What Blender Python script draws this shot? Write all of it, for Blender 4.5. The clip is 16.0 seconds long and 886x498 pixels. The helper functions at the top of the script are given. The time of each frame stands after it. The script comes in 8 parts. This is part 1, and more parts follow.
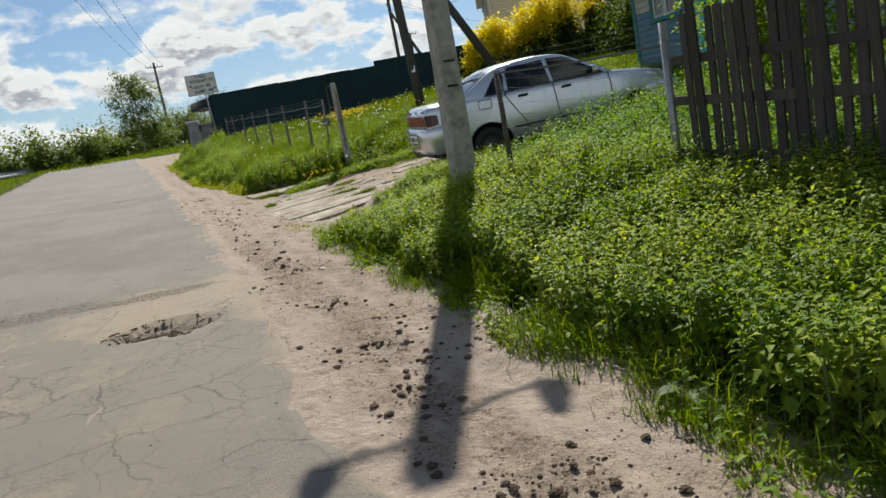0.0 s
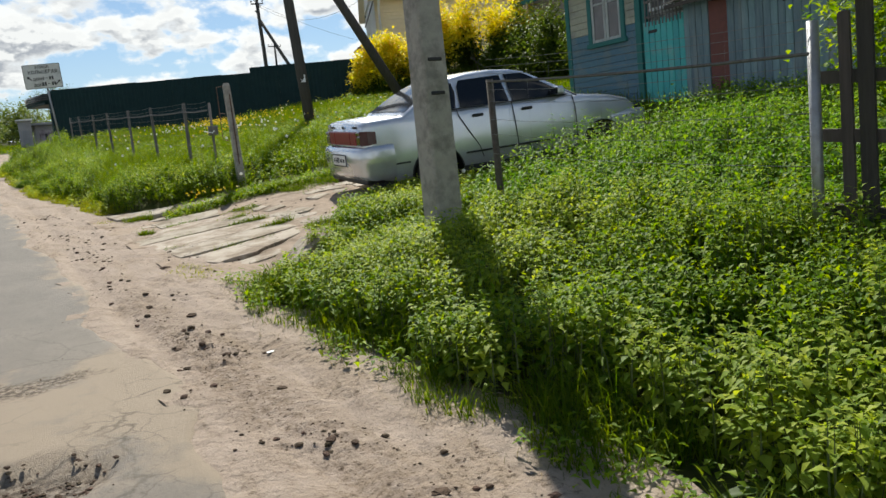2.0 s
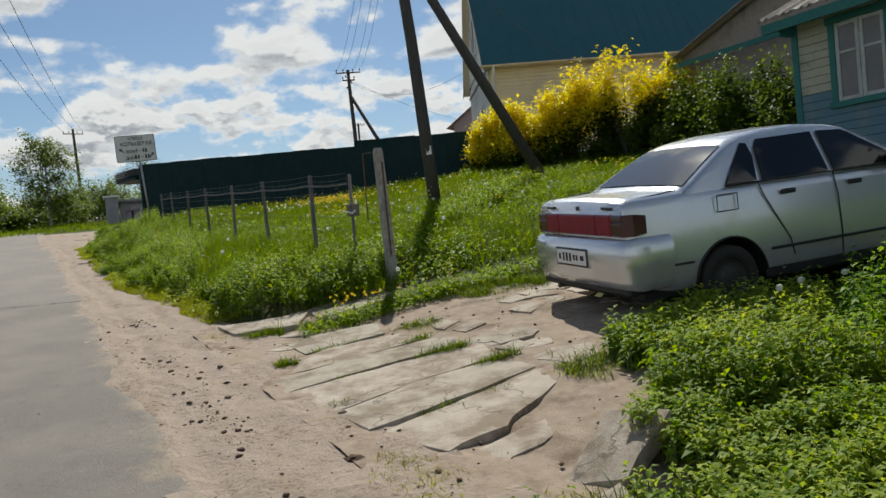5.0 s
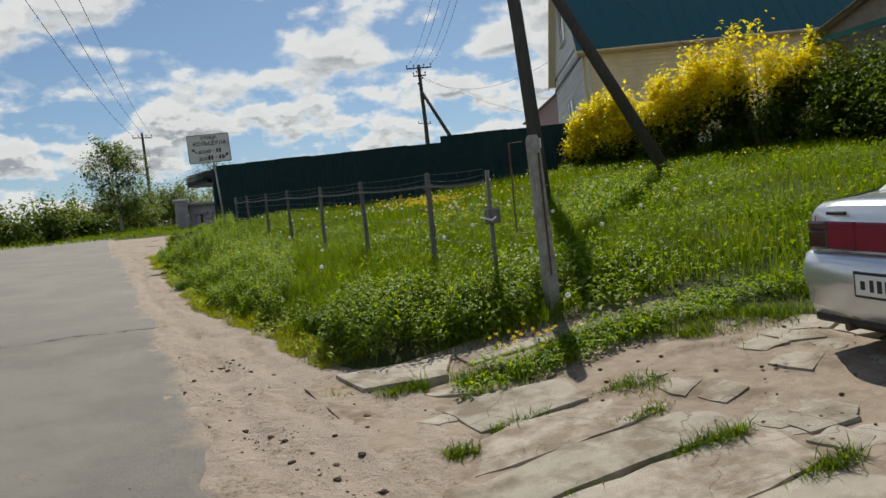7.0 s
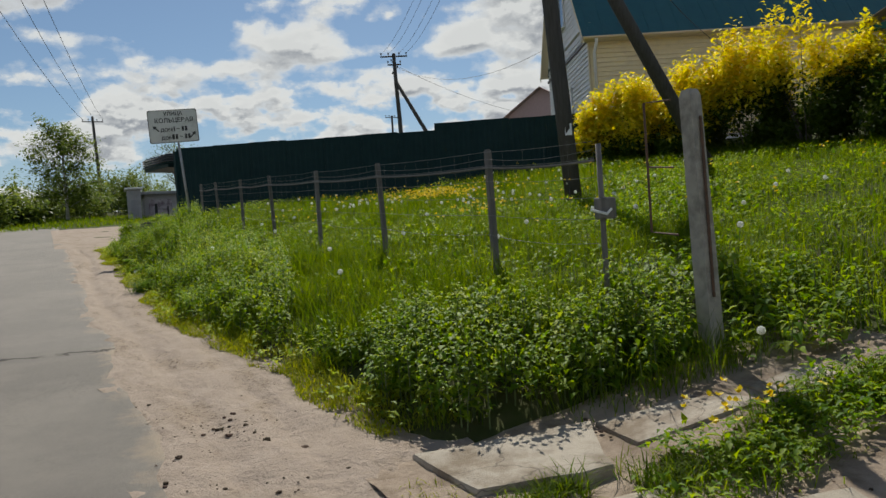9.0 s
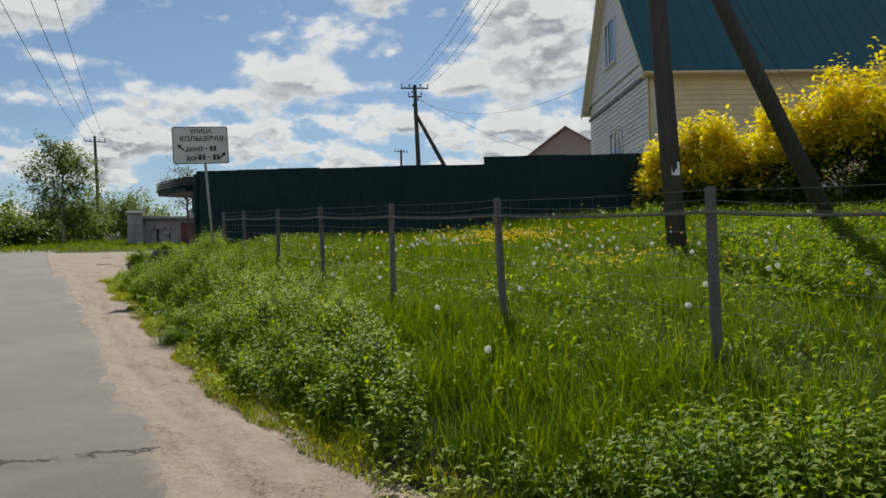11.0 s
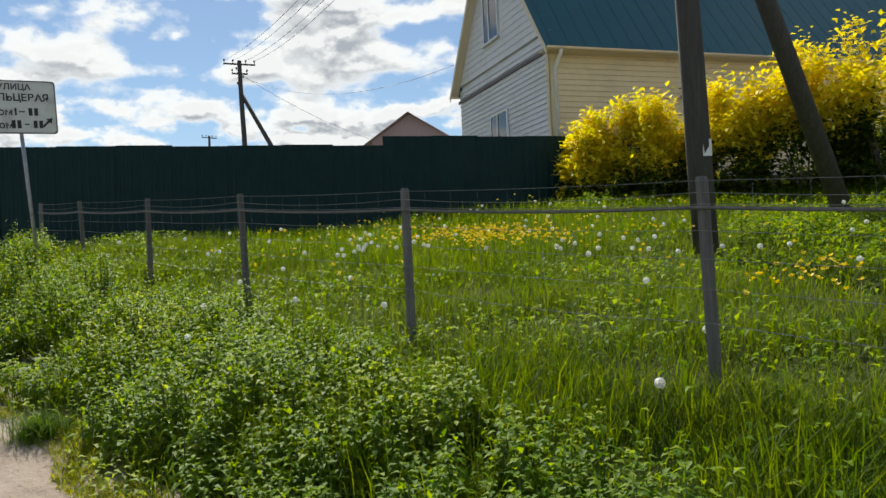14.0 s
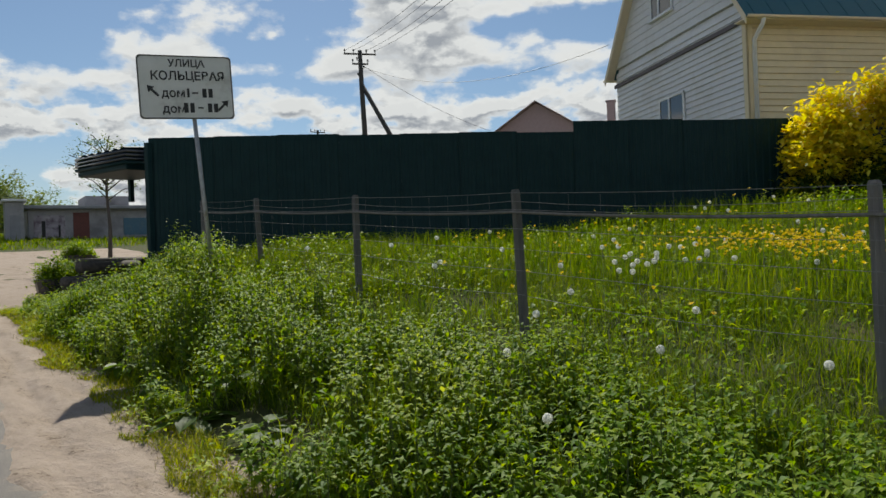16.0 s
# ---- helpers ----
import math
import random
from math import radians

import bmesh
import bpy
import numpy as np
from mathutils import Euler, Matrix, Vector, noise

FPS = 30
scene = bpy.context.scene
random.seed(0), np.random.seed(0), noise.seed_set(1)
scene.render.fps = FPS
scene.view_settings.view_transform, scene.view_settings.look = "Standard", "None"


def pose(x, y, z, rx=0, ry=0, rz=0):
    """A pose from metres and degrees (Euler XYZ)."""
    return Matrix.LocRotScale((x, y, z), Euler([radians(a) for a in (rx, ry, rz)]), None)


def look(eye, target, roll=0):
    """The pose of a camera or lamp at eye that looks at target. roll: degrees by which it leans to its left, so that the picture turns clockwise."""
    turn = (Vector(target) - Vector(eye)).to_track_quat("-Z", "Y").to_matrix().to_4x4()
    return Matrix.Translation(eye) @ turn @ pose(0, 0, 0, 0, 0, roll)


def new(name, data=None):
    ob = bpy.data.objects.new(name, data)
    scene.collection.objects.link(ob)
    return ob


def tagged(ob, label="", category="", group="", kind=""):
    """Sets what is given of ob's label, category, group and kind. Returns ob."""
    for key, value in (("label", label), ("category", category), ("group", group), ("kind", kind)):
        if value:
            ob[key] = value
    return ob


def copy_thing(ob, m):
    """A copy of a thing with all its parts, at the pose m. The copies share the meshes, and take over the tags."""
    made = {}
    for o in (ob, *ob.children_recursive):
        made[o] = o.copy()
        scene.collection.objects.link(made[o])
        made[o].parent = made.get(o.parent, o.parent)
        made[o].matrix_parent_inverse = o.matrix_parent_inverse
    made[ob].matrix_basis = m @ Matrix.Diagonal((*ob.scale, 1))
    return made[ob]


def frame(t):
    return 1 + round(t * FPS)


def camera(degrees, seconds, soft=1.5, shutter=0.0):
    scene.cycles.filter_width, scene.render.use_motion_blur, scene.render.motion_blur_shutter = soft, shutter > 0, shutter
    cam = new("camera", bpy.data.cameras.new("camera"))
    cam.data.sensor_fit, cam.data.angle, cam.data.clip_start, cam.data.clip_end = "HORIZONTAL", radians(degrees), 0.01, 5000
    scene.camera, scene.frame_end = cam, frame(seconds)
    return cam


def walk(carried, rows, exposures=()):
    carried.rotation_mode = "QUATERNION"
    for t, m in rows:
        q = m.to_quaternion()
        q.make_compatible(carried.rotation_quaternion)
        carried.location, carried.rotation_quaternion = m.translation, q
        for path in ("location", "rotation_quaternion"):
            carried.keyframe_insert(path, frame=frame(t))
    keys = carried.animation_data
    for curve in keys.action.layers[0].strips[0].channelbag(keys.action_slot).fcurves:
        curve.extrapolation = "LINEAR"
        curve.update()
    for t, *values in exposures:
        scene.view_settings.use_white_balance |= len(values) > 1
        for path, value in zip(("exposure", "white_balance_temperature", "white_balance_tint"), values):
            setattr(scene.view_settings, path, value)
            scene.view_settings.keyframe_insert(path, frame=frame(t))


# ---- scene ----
cam = camera(59.2, 16.0)
PATH = [
    (0, (0.387, 0.042, 1.421), (1.088, 1.897, 1.165), -9.4),
    (0.5, (0.379, 0.826, 1.426), (1.21, 2.626, 1.162), -7.7),
    (1, (0.375, 1.614, 1.511), (1.316, 3.362, 1.269), -6.1),
    (1.5, (0.311, 2.377, 1.576), (1.354, 4.064, 1.322), -5.5),
    (2, (0.357, 3.14, 1.63), (1.409, 4.823, 1.381), -5.6),
    (2.5, (0.322, 3.9, 1.646), (1.453, 5.537, 1.441), -4.9),
    (3, (0.404, 4.605, 1.682), (1.612, 6.188, 1.492), -5.1),
    (3.5, (0.454, 5.366, 1.762), (1.672, 6.947, 1.636), -4.6),
    (4, (0.484, 6.118, 1.853), (1.688, 7.715, 1.804), -4.2),
    (4.5, (0.58, 6.873, 1.902), (1.63, 8.574, 1.861), -4.2),
    (7, (0.758, 10.402, 2.232), (1.554, 12.237, 2.209), -5.5),
    (7.5, (0.695, 11.106, 2.258), (1.483, 12.944, 2.227), -4.8),
    (8, (0.843, 11.906, 2.231), (1.67, 13.726, 2.183), -5.2),
    (10.5, (0.734, 15.507, 2.565), (1.712, 17.251, 2.575), -2.2),
    (11, (0.595, 16.252, 2.602), (1.519, 18.025, 2.661), -1.4),
    (11.5, (0.531, 16.981, 2.663), (1.52, 18.719, 2.712), -2.1),
    (12, (0.547, 17.758, 2.743), (1.564, 19.479, 2.792), -2.8),
    (12.5, (0.462, 18.527, 2.81), (1.552, 20.202, 2.857), -3.2),
    (13, (0.559, 19.291, 2.888), (1.754, 20.887, 3.047), -3.5),
    (13.5, (0.504, 20.101, 2.958), (1.817, 21.603, 3.099), -1.6),
    (14, (0.568, 20.851, 2.949), (1.915, 22.329, 2.97), -2.5),
    (14.5, (0.539, 21.676, 3.009), (1.794, 23.232, 2.957), -3.2),
    (15, (0.565, 22.422, 3.029), (1.857, 23.945, 2.925), -3.7),
    (15.5, (0.628, 23.247, 3.136), (1.854, 24.826, 3.09), -3.1),
    (16, (0.537, 24.061, 3.251), (1.708, 25.683, 3.266), -2.2),
]
EXPOSURES = [
    (0.0, 0.32, 6560, 6), (1.0, 0.36, 6560, 6), (2.0, 0.50, 6560, 6), (2.5, 0.28, 6560, 6), (3.2, 0.46, 6560, 6), (4.0, 0.36, 6560, 6), (4.6, 0.17, 6560, 6), (7.0, 0.08, 6560, 6), (8.0, -0.04, 6560, 6),
    (10.5, 0.06, 6560, 6), (12.5, 0.08, 6560, 6), (13.0, 0.26, 6560, 6), (13.5, 0.20, 6560, 6), (14.0, 0.46, 6560, 6), (14.5, 0.56, 6560, 6), (15.0, 0.48, 6560, 6), (15.5, 0.58, 6560, 6), (16.0, 0.10, 6560, 6),
]
walk(cam, [(t, look(eye, target, roll)) for t, eye, target, roll in PATH], EXPOSURES)

SUN_DIR = Vector((0.43, 0.90, 0.0)).normalized()
SUN_ELEV = radians(46)

# ---- world: sky with cumulus, and one sun ----
world = bpy.data.worlds.new("World")
scene.world = world
world.use_nodes = True
wt = world.node_tree
wt.nodes.clear()


def wnode(kind, **kw):
    n = wt.nodes.new(kind)
    for k, v in kw.items():
        if k == "blend_type":
            n.blend_type = v
        elif k == "operation":
            n.operation = v
        elif k == "data_type":
            n.data_type = v
    return n


def wmath(op, a, b=None, clamp=False):
    n = wt.nodes.new("ShaderNodeMath")
    n.operation = op
    n.use_clamp = clamp
    for i, v in enumerate((a, b)):
        if v is None:
            continue
        if isinstance(v, (int, float)):
            n.inputs[i].default_value = v
        else:
            wt.links.new(v, n.inputs[i])
    return n.outputs[0]


def wramp(fac, stops):
    n = wt.nodes.new("ShaderNodeValToRGB")
    el = n.color_ramp.elements
    while len(el) < len(stops):
        el.new(0.5)
    for e, (p, c) in zip(el, stops):
        e.position = p
        e.color = (*c, 1) if len(c) == 3 else c
    wt.links.new(fac, n.inputs[0])
    return n.outputs[0]


sky = wt.nodes.new("ShaderNodeTexSky")
sky.sky_type = "NISHITA"
sky.sun_disc = False
sky.sun_elevation = SUN_ELEV
sky.sun_rotation = math.atan2(SUN_DIR.x, SUN_DIR.y)
sky.altitude = 150
sky.air_density, sky.dust_density, sky.ozone_density = 1.0, 0.35, 2.5
co = wt.nodes.new("ShaderNodeTexCoord")
sep = wt.nodes.new("ShaderNodeSeparateXYZ")
wt.links.new(co.outputs["Generated"], sep.inputs[0])
sx, sy, sz = sep.outputs
# cumulus: billows over a broad pattern, by bearing and height above the horizon
bearing = wmath("ARCTAN2", sx, sy)
rise = wmath("ARCSINE", sz)
comb = wt.nodes.new("ShaderNodeCombineXYZ")
wt.links.new(bearing, comb.inputs[0])
wt.links.new(rise, comb.inputs[1])


def cloud_at(size, shift, lift, fine):
    """Cloud density for clouds of one size, looked up a little higher by lift."""

    def coords(flat):
        m = wt.nodes.new("ShaderNodeMapping")
        m.inputs["Scale"].default_value = (1.0 / size, flat / size, 1.0)
        m.inputs["Location"].default_value = (shift, shift * 0.7 + lift * flat / size, shift)
        wt.links.new(comb.outputs[0], m.inputs[0])
        return m.outputs[0]

    def wn(vec, scale, detail, rough):
        n = wt.nodes.new("ShaderNodeTexNoise")
        n.inputs["Scale"].default_value, n.inputs["Detail"].default_value, n.inputs["Roughness"].default_value = scale, detail, rough
        wt.links.new(vec, n.inputs["Vector"])
        return n

    broad, puff = coords(3.0), coords(1.7)
    # billows wander with a fine noise so that no outline is a plain circle
    jig = wt.nodes.new("ShaderNodeMixRGB")
    jig.inputs[0].default_value = 0.14
    wt.links.new(puff, jig.inputs[1])
    wt.links.new(wn(puff, 5.0, 5, 0.6).outputs["Color"], jig.inputs[2])

    def lobes(scale):
        v = wt.nodes.new("ShaderNodeTexVoronoi")
        v.feature = "SMOOTH_F1"
        v.inputs["Scale"].default_value = scale
        v.inputs["Smoothness"].default_value = 0.3
        wt.links.new(jig.outputs[0], v.inputs["Vector"])
        return wmath("SUBTRACT", 0.42, v.outputs["Distance"])

    d = wn(broad, 1.0, 2, 0.5).outputs["Fac"]
    d = wmath("ADD", d, wmath("MULTIPLY", lobes(2.6), 0.19))
    d = wmath("ADD", d, wmath("MULTIPLY", lobes(6.5), 0.10))
    if fine:
        d = wmath("ADD", d, wmath("MULTIPLY", lobes(15.0), 0.05))
        d = wmath("ADD", d, wmath("MULTIPLY", wmath("SUBTRACT", wn(puff, 9.0, 7, 0.68).outputs["Fac"], 0.5), 0.16))
    return d


# small far clouds low down, broad near ones higher up, one row fading into the other
WEIGHT = wramp(sz, [(0.0, (0, 0, 0)), (0.17, (0, 0, 0)), (0.27, (1, 1, 1))])


def both(lift, fine):
    low, high = cloud_at(0.125, 4.3, lift, fine), cloud_at(0.235, 1.9, lift * 1.7, fine)
    return wmath("ADD", wmath("MULTIPLY", high, WEIGHT), wmath("MULTIPLY", low, wmath("SUBTRACT", 1.0, WEIGHT)))


dens = both(0.0, True)
above = both(0.012, True)
# a little more cloud low over the horizon
dens2 = wmath("ADD", dens, wmath("MULTIPLY", wmath("SUBTRACT", 0.30, sz), 0.24))
cover = wramp(dens2, [(0.0, (0, 0, 0)), (0.440, (0, 0, 0)), (0.480, (0.30,) * 3), (0.510, (0.85,) * 3), (0.55, (1, 1, 1))])
# undersides: grey where the cloud thickens upwards, and in its deep middle
under = wramp(wmath("ADD", wmath("SUBTRACT", above, dens), 0.5), [(0.0, (0, 0, 0)), (0.470, (0, 0, 0)), (0.495, (0.40,) * 3), (0.535, (1, 1, 1))])
deep = wramp(dens2, [(0.0, (0, 0, 0)), (0.475, (0, 0, 0)), (0.60, (1, 1, 1))])
core = wmath("MULTIPLY", wmath("ADD", wmath("MULTIPLY", under, 0.75), 0.25), deep, True)
haze = wramp(sz, [(0.0, (0.75,) * 3), (0.06, (0.35,) * 3), (0.16, (0.03,) * 3), (0.4, (0, 0, 0))])
mix_core = wt.nodes.new("ShaderNodeMix")
mix_core.data_type = "RGBA"
wt.links.new(core, mix_core.inputs[0])
mix_core.inputs[6].default_value = (13.8, 13.8, 13.8, 1)
mix_core.inputs[7].default_value = (5.6, 5.95, 6.7, 1)
mix_haze = wt.nodes.new("ShaderNodeMix")
mix_haze.data_type = "RGBA"
wt.links.new(haze, mix_haze.inputs[0])
clear = wt.nodes.new("ShaderNodeMixRGB")
clear.blend_type = "MULTIPLY"
clear.inputs[0].default_value = 1.0
clear.inputs[2].default_value = (1.12, 1.20, 1.27, 1)
wt.links.new(sky.outputs[0], clear.inputs[1])
wt.links.new(clear.outputs[0], mix_haze.inputs[6])
mix_haze.inputs[7].default_value = (7.4, 8.4, 9.6, 1)
mix_cloud = wt.nodes.new("ShaderNodeMix")
mix_cloud.data_type = "RGBA"
wt.links.new(cover, mix_cloud.inputs[0])
wt.links.new(mix_haze.outputs[2], mix_cloud.inputs[6])
wt.links.new(mix_core.outputs[2], mix_cloud.inputs[7])
bg = wt.nodes.new("ShaderNodeBackground")
bg.inputs["Strength"].default_value = 0.056
wt.links.new(mix_cloud.outputs[2], bg.inputs[0])
wo = wt.nodes.new("ShaderNodeOutputWorld")
wt.links.new(bg.outputs[0], wo.inputs[0])

sun = new("sun", bpy.data.lights.new("sun", "SUN"))
sun.data.energy = 5.0
sun.data.angle = radians(0.53)
sun.data.color = (1.0, 0.95, 0.87)
to_sun = SUN_DIR * math.cos(SUN_ELEV) + Vector((0, 0, math.sin(SUN_ELEV)))
sun.matrix_world = look(to_sun * 100, (0, 0, 0))

# ---- materials ----
def material(name, c1, c2=None, scale=8.0, rough=0.8, bump=0.0, bump_scale=60.0, metal=0.0, stain=None, stain_scale=1.2, stain_at=0.58,
             translucent=None, rnd=0.0, island=False, spec=0.5, stretch=(1, 1, 1), coat=0.0):
    """A surface of two colours mixed by fine noise, a stain colour by broad noise, and fine relief."""
    m = bpy.data.materials.new(name)
    m.use_nodes = True
    nt = m.node_tree
    b = nt.nodes["Principled BSDF"]
    b.inputs["Roughness"].default_value = rough
    b.inputs["Metallic"].default_value = metal
    b.inputs["Specular IOR Level"].default_value = spec
    b.inputs["Coat Weight"].default_value = coat
    b.inputs["Coat Roughness"].default_value = 0.08
    tc = nt.nodes.new("ShaderNodeTexCoord")
    mpn = nt.nodes.new("ShaderNodeMapping")
    mpn.inputs["Scale"].default_value = stretch
    nt.links.new(tc.outputs["Object"], mpn.inputs[0])

    def noise_tex(s, d=5, r=0.6):
        n = nt.nodes.new("ShaderNodeTexNoise")
        n.inputs["Scale"].default_value, n.inputs["Detail"].default_value, n.inputs["Roughness"].default_value = s, d, r
        nt.links.new(mpn.outputs[0], n.inputs["Vector"])
        return n.outputs["Fac"]

    def mix(fac, a, c):
        n = nt.nodes.new("ShaderNodeMix")
        n.data_type = "RGBA"
        for i, v in ((0, fac), (6, a), (7, c)):
            if hasattr(v, "links"):
                nt.links.new(v, n.inputs[i])
            elif isinstance(v, (int, float)):
                n.inputs[i].default_value = v
            else:
                n.inputs[i].default_value = (*v, 1)
        return n.outputs[2]

    def sharpen(fac, lo, hi):
        n = nt.nodes.new("ShaderNodeMapRange")
        n.inputs[1].default_value, n.inputs[2].default_value = lo, hi
        nt.links.new(fac, n.inputs[0])
        return n.outputs[0]

    c2 = c2 or c1
    col = mix(sharpen(noise_tex(scale), 0.3, 0.7), c1, c2)
    if stain:
        col = mix(sharpen(noise_tex(stain_scale, 6, 0.65), stain_at - 0.06, stain_at + 0.1), col, stain)
    if rnd:
        src = nt.nodes.new("ShaderNodeNewGeometry").outputs["Random Per Island"] if island else nt.nodes.new("ShaderNodeObjectInfo").outputs["Random"]
        h = nt.nodes.new("ShaderNodeHueSaturation")
        mr = nt.nodes.new("ShaderNodeMapRange")
        mr.inputs[3].default_value, mr.inputs[4].default_value = 1 - rnd, 1 + rnd
        nt.links.new(src, mr.inputs[0])
        nt.links.new(mr.outputs[0], h.inputs["Value"])
        mr2 = nt.nodes.new("ShaderNodeMapRange")
        mr2.inputs[3].default_value, mr2.inputs[4].default_value = 0.5 + rnd * 0.07, 0.5 - rnd * 0.07
        nt.links.new(src, mr2.inputs[0])
        nt.links.new(mr2.outputs[0], h.inputs["Hue"])
        nt.links.new(col, h.inputs["Color"])
        col = h.outputs[0]
    nt.links.new(col, b.inputs["Base Color"])
    if bump:
        bn = nt.nodes.new("ShaderNodeBump")
        bn.inputs["Strength"].default_value = bump
        bn.inputs["Distance"].default_value = 0.01
        nt.links.new(noise_tex(bump_scale, 6, 0.7), bn.inputs["Height"])
        nt.links.new(bn.outputs[0], b.inputs["Normal"])
    if translucent:
        tr = nt.nodes.new("ShaderNodeBsdfTranslucent")
        h2 = nt.nodes.new("ShaderNodeHueSaturation")
        h2.inputs["Hue"].default_value, h2.inputs["Saturation"].default_value, h2.inputs["Value"].default_value = (translucent[2] if len(translucent) > 2 else 0.485), 1.1, translucent[1]
        nt.links.new(col, h2.inputs["Color"])
        nt.links.new(h2.outputs[0], tr.inputs["Color"])
        ms = nt.nodes.new("ShaderNodeMixShader")
        ms.inputs[0].default_value = translucent[0]
        nt.links.new(b.outputs[0], ms.inputs[1])
        nt.links.new(tr.outputs[0], ms.inputs[2])
        nt.links.new(ms.outputs[0], nt.nodes["Material Output"].inputs["Surface"])
    return m


M_SOIL = material("soil", (0.125, 0.0936, 0.0624), (0.078, 0.0858, 0.0312), 3, 0.95, 0.5, 40, stain=(0.0624, 0.078, 0.0234), stain_scale=0.4)
M_TURF = material("turf", (0.0429, 0.0585, 0.014), (0.0702, 0.0741, 0.0273), 5, 0.95, 0.6, 60, stain=(0.078, 0.0663, 0.0351), stain_scale=0.5, spec=0.1)
M_CLOD = material("dry_mud", (0.0663, 0.0468, 0.0335), (0.117, 0.0842, 0.0601), 24, 0.95, 0.8, 70, rnd=0.35, island=True, spec=0.1)
M_CONC = material("slab_concrete", (0.430, 0.376, 0.306), (0.345, 0.298, 0.240), 6, 0.9, 0.8, 60, stain=(0.225, 0.178, 0.128), stain_scale=2.6, stain_at=0.52, rnd=0.10, spec=0.2)
M_POLE = material("pole_concrete", (0.37, 0.35, 0.305), (0.28, 0.265, 0.24), 12, 0.9, 0.6, 90, stain=(0.19, 0.18, 0.16), stain_scale=3.0, stain_at=0.55)
M_WOODPOLE = material("tarred_wood", (0.045, 0.04, 0.036), (0.085, 0.078, 0.07), 30, 0.85, 0.5, 60, stretch=(1, 1, 0.08))
M_GREYWOOD = material("weathered_wood", (0.17, 0.16, 0.15), (0.10, 0.095, 0.09), 24, 0.9, 0.6, 60, stretch=(1, 1, 0.1), rnd=0.2)
M_DARKWOOD = material("old_picket_wood", (0.040, 0.034, 0.029), (0.070, 0.060, 0.052), 24, 0.9, 0.6, 60, stretch=(1, 1, 0.1), rnd=0.3)
M_STEEL = material("galvanised_steel", (0.36, 0.37, 0.38), (0.26, 0.26, 0.26), 14, 0.5, 0.2, 60, metal=0.7, stain=(0.16, 0.10, 0.06), stain_scale=4, stain_at=0.64)
M_RUST = material("rusty_iron", (0.15, 0.085, 0.055), (0.09, 0.06, 0.045), 18, 0.85, 0.4, 70, metal=0.2)
M_WIRE = material("fence_wire", (0.24, 0.24, 0.235), (0.15, 0.145, 0.14), 20, 0.6, metal=0.3)
M_CABLE = material("line_wire", (0.05, 0.05, 0.055), rough=0.6)
M_DARKFENCE = material("dark_green_sheet", (0.006, 0.026, 0.028), (0.009, 0.034, 0.036), 4, 0.55, 0.06, 30, stain=(0.012, 0.036, 0.038), stain_scale=0.6, spec=0.15)
M_SIDING_W = material("white_siding", (0.74, 0.73, 0.74), (0.68, 0.67, 0.68), 5, 0.6, 0.1, 40, stain=(0.62, 0.60, 0.58), stain_scale=0.7)
M_SIDING_Y = material("cream_siding", (0.78, 0.66, 0.42), (0.72, 0.61, 0.39), 5, 0.6, 0.1, 40, stain=(0.66, 0.55, 0.36), stain_scale=0.7)
M_CREAMTRIM = material("cream_trim", (0.80, 0.68, 0.50), (0.74, 0.63, 0.46), 5, 0.6)
M_WHITEPLASTIC = material("white_plastic", (0.80, 0.80, 0.80), (0.74, 0.74, 0.75), 6, 0.4)
M_ROOF = material("teal_metal_roof", (0.022, 0.095, 0.110), (0.028, 0.110, 0.125), 3, 0.38, 0.05, 20, stain=(0.032, 0.10, 0.11), stain_scale=0.5, spec=0.45)
M_ROOFRED = material("brown_red_roof", (0.42, 0.29, 0.295), (0.47, 0.33, 0.33), 6, 0.7, 0.2, 30)
M_SLATE = material("weathered_slate_roof", (0.34, 0.29, 0.25), (0.25, 0.215, 0.19), 7, 0.9, 0.5, 50, stain=(0.18, 0.16, 0.13), stain_scale=1.2)
M_DARKGLASS = material("window_glass", (0.02, 0.025, 0.03), rough=0.05, spec=0.8)
M_BROWNGLASS = material("window_frame_brown", (0.06, 0.04, 0.035), rough=0.5)
M_BLUEWALL = material("blue_painted_boards", (0.075, 0.155, 0.22), (0.10, 0.19, 0.255), 14, 0.8, 0.3, 50, stain=(0.15, 0.20, 0.22), stain_scale=2.2)
M_CREAMBOARD = material("cream_painted_boards", (0.42, 0.41, 0.32), (0.34, 0.335, 0.27), 14, 0.85, 0.3, 50, stain=(0.24, 0.24, 0.21), stain_scale=2)
M_DIMGLASS = material("dusty_window_glass", (0.12, 0.115, 0.12), (0.075, 0.072, 0.075), 3, 0.25, stain=(0.17, 0.13, 0.11), stain_scale=1.5, spec=0.6)
M_GREYBOARD = material("whitish_boards", (0.46, 0.47, 0.46), (0.36, 0.38, 0.38), 14, 0.85, 0.3, 50, stain=(0.28, 0.30, 0.30), stain_scale=2)
M_TEAL = material("teal_painted_boards", (0.055, 0.36, 0.36), (0.075, 0.42, 0.41), 14, 0.7, 0.3, 50, stain=(0.16, 0.36, 0.35), stain_scale=3, rnd=0.1)
M_TEALDARK = material("dark_teal_trim", (0.016, 0.125, 0.118), (0.024, 0.155, 0.145), 14, 0.7, 0.3, 50)
M_SHED = material("faded_blue_grey_boards", (0.200, 0.282, 0.305), (0.125, 0.190, 0.215), 16, 0.88, 0.4, 50, stain=(0.26, 0.30, 0.30), stain_scale=3.5, stretch=(1, 1, 0.15), rnd=0.22)
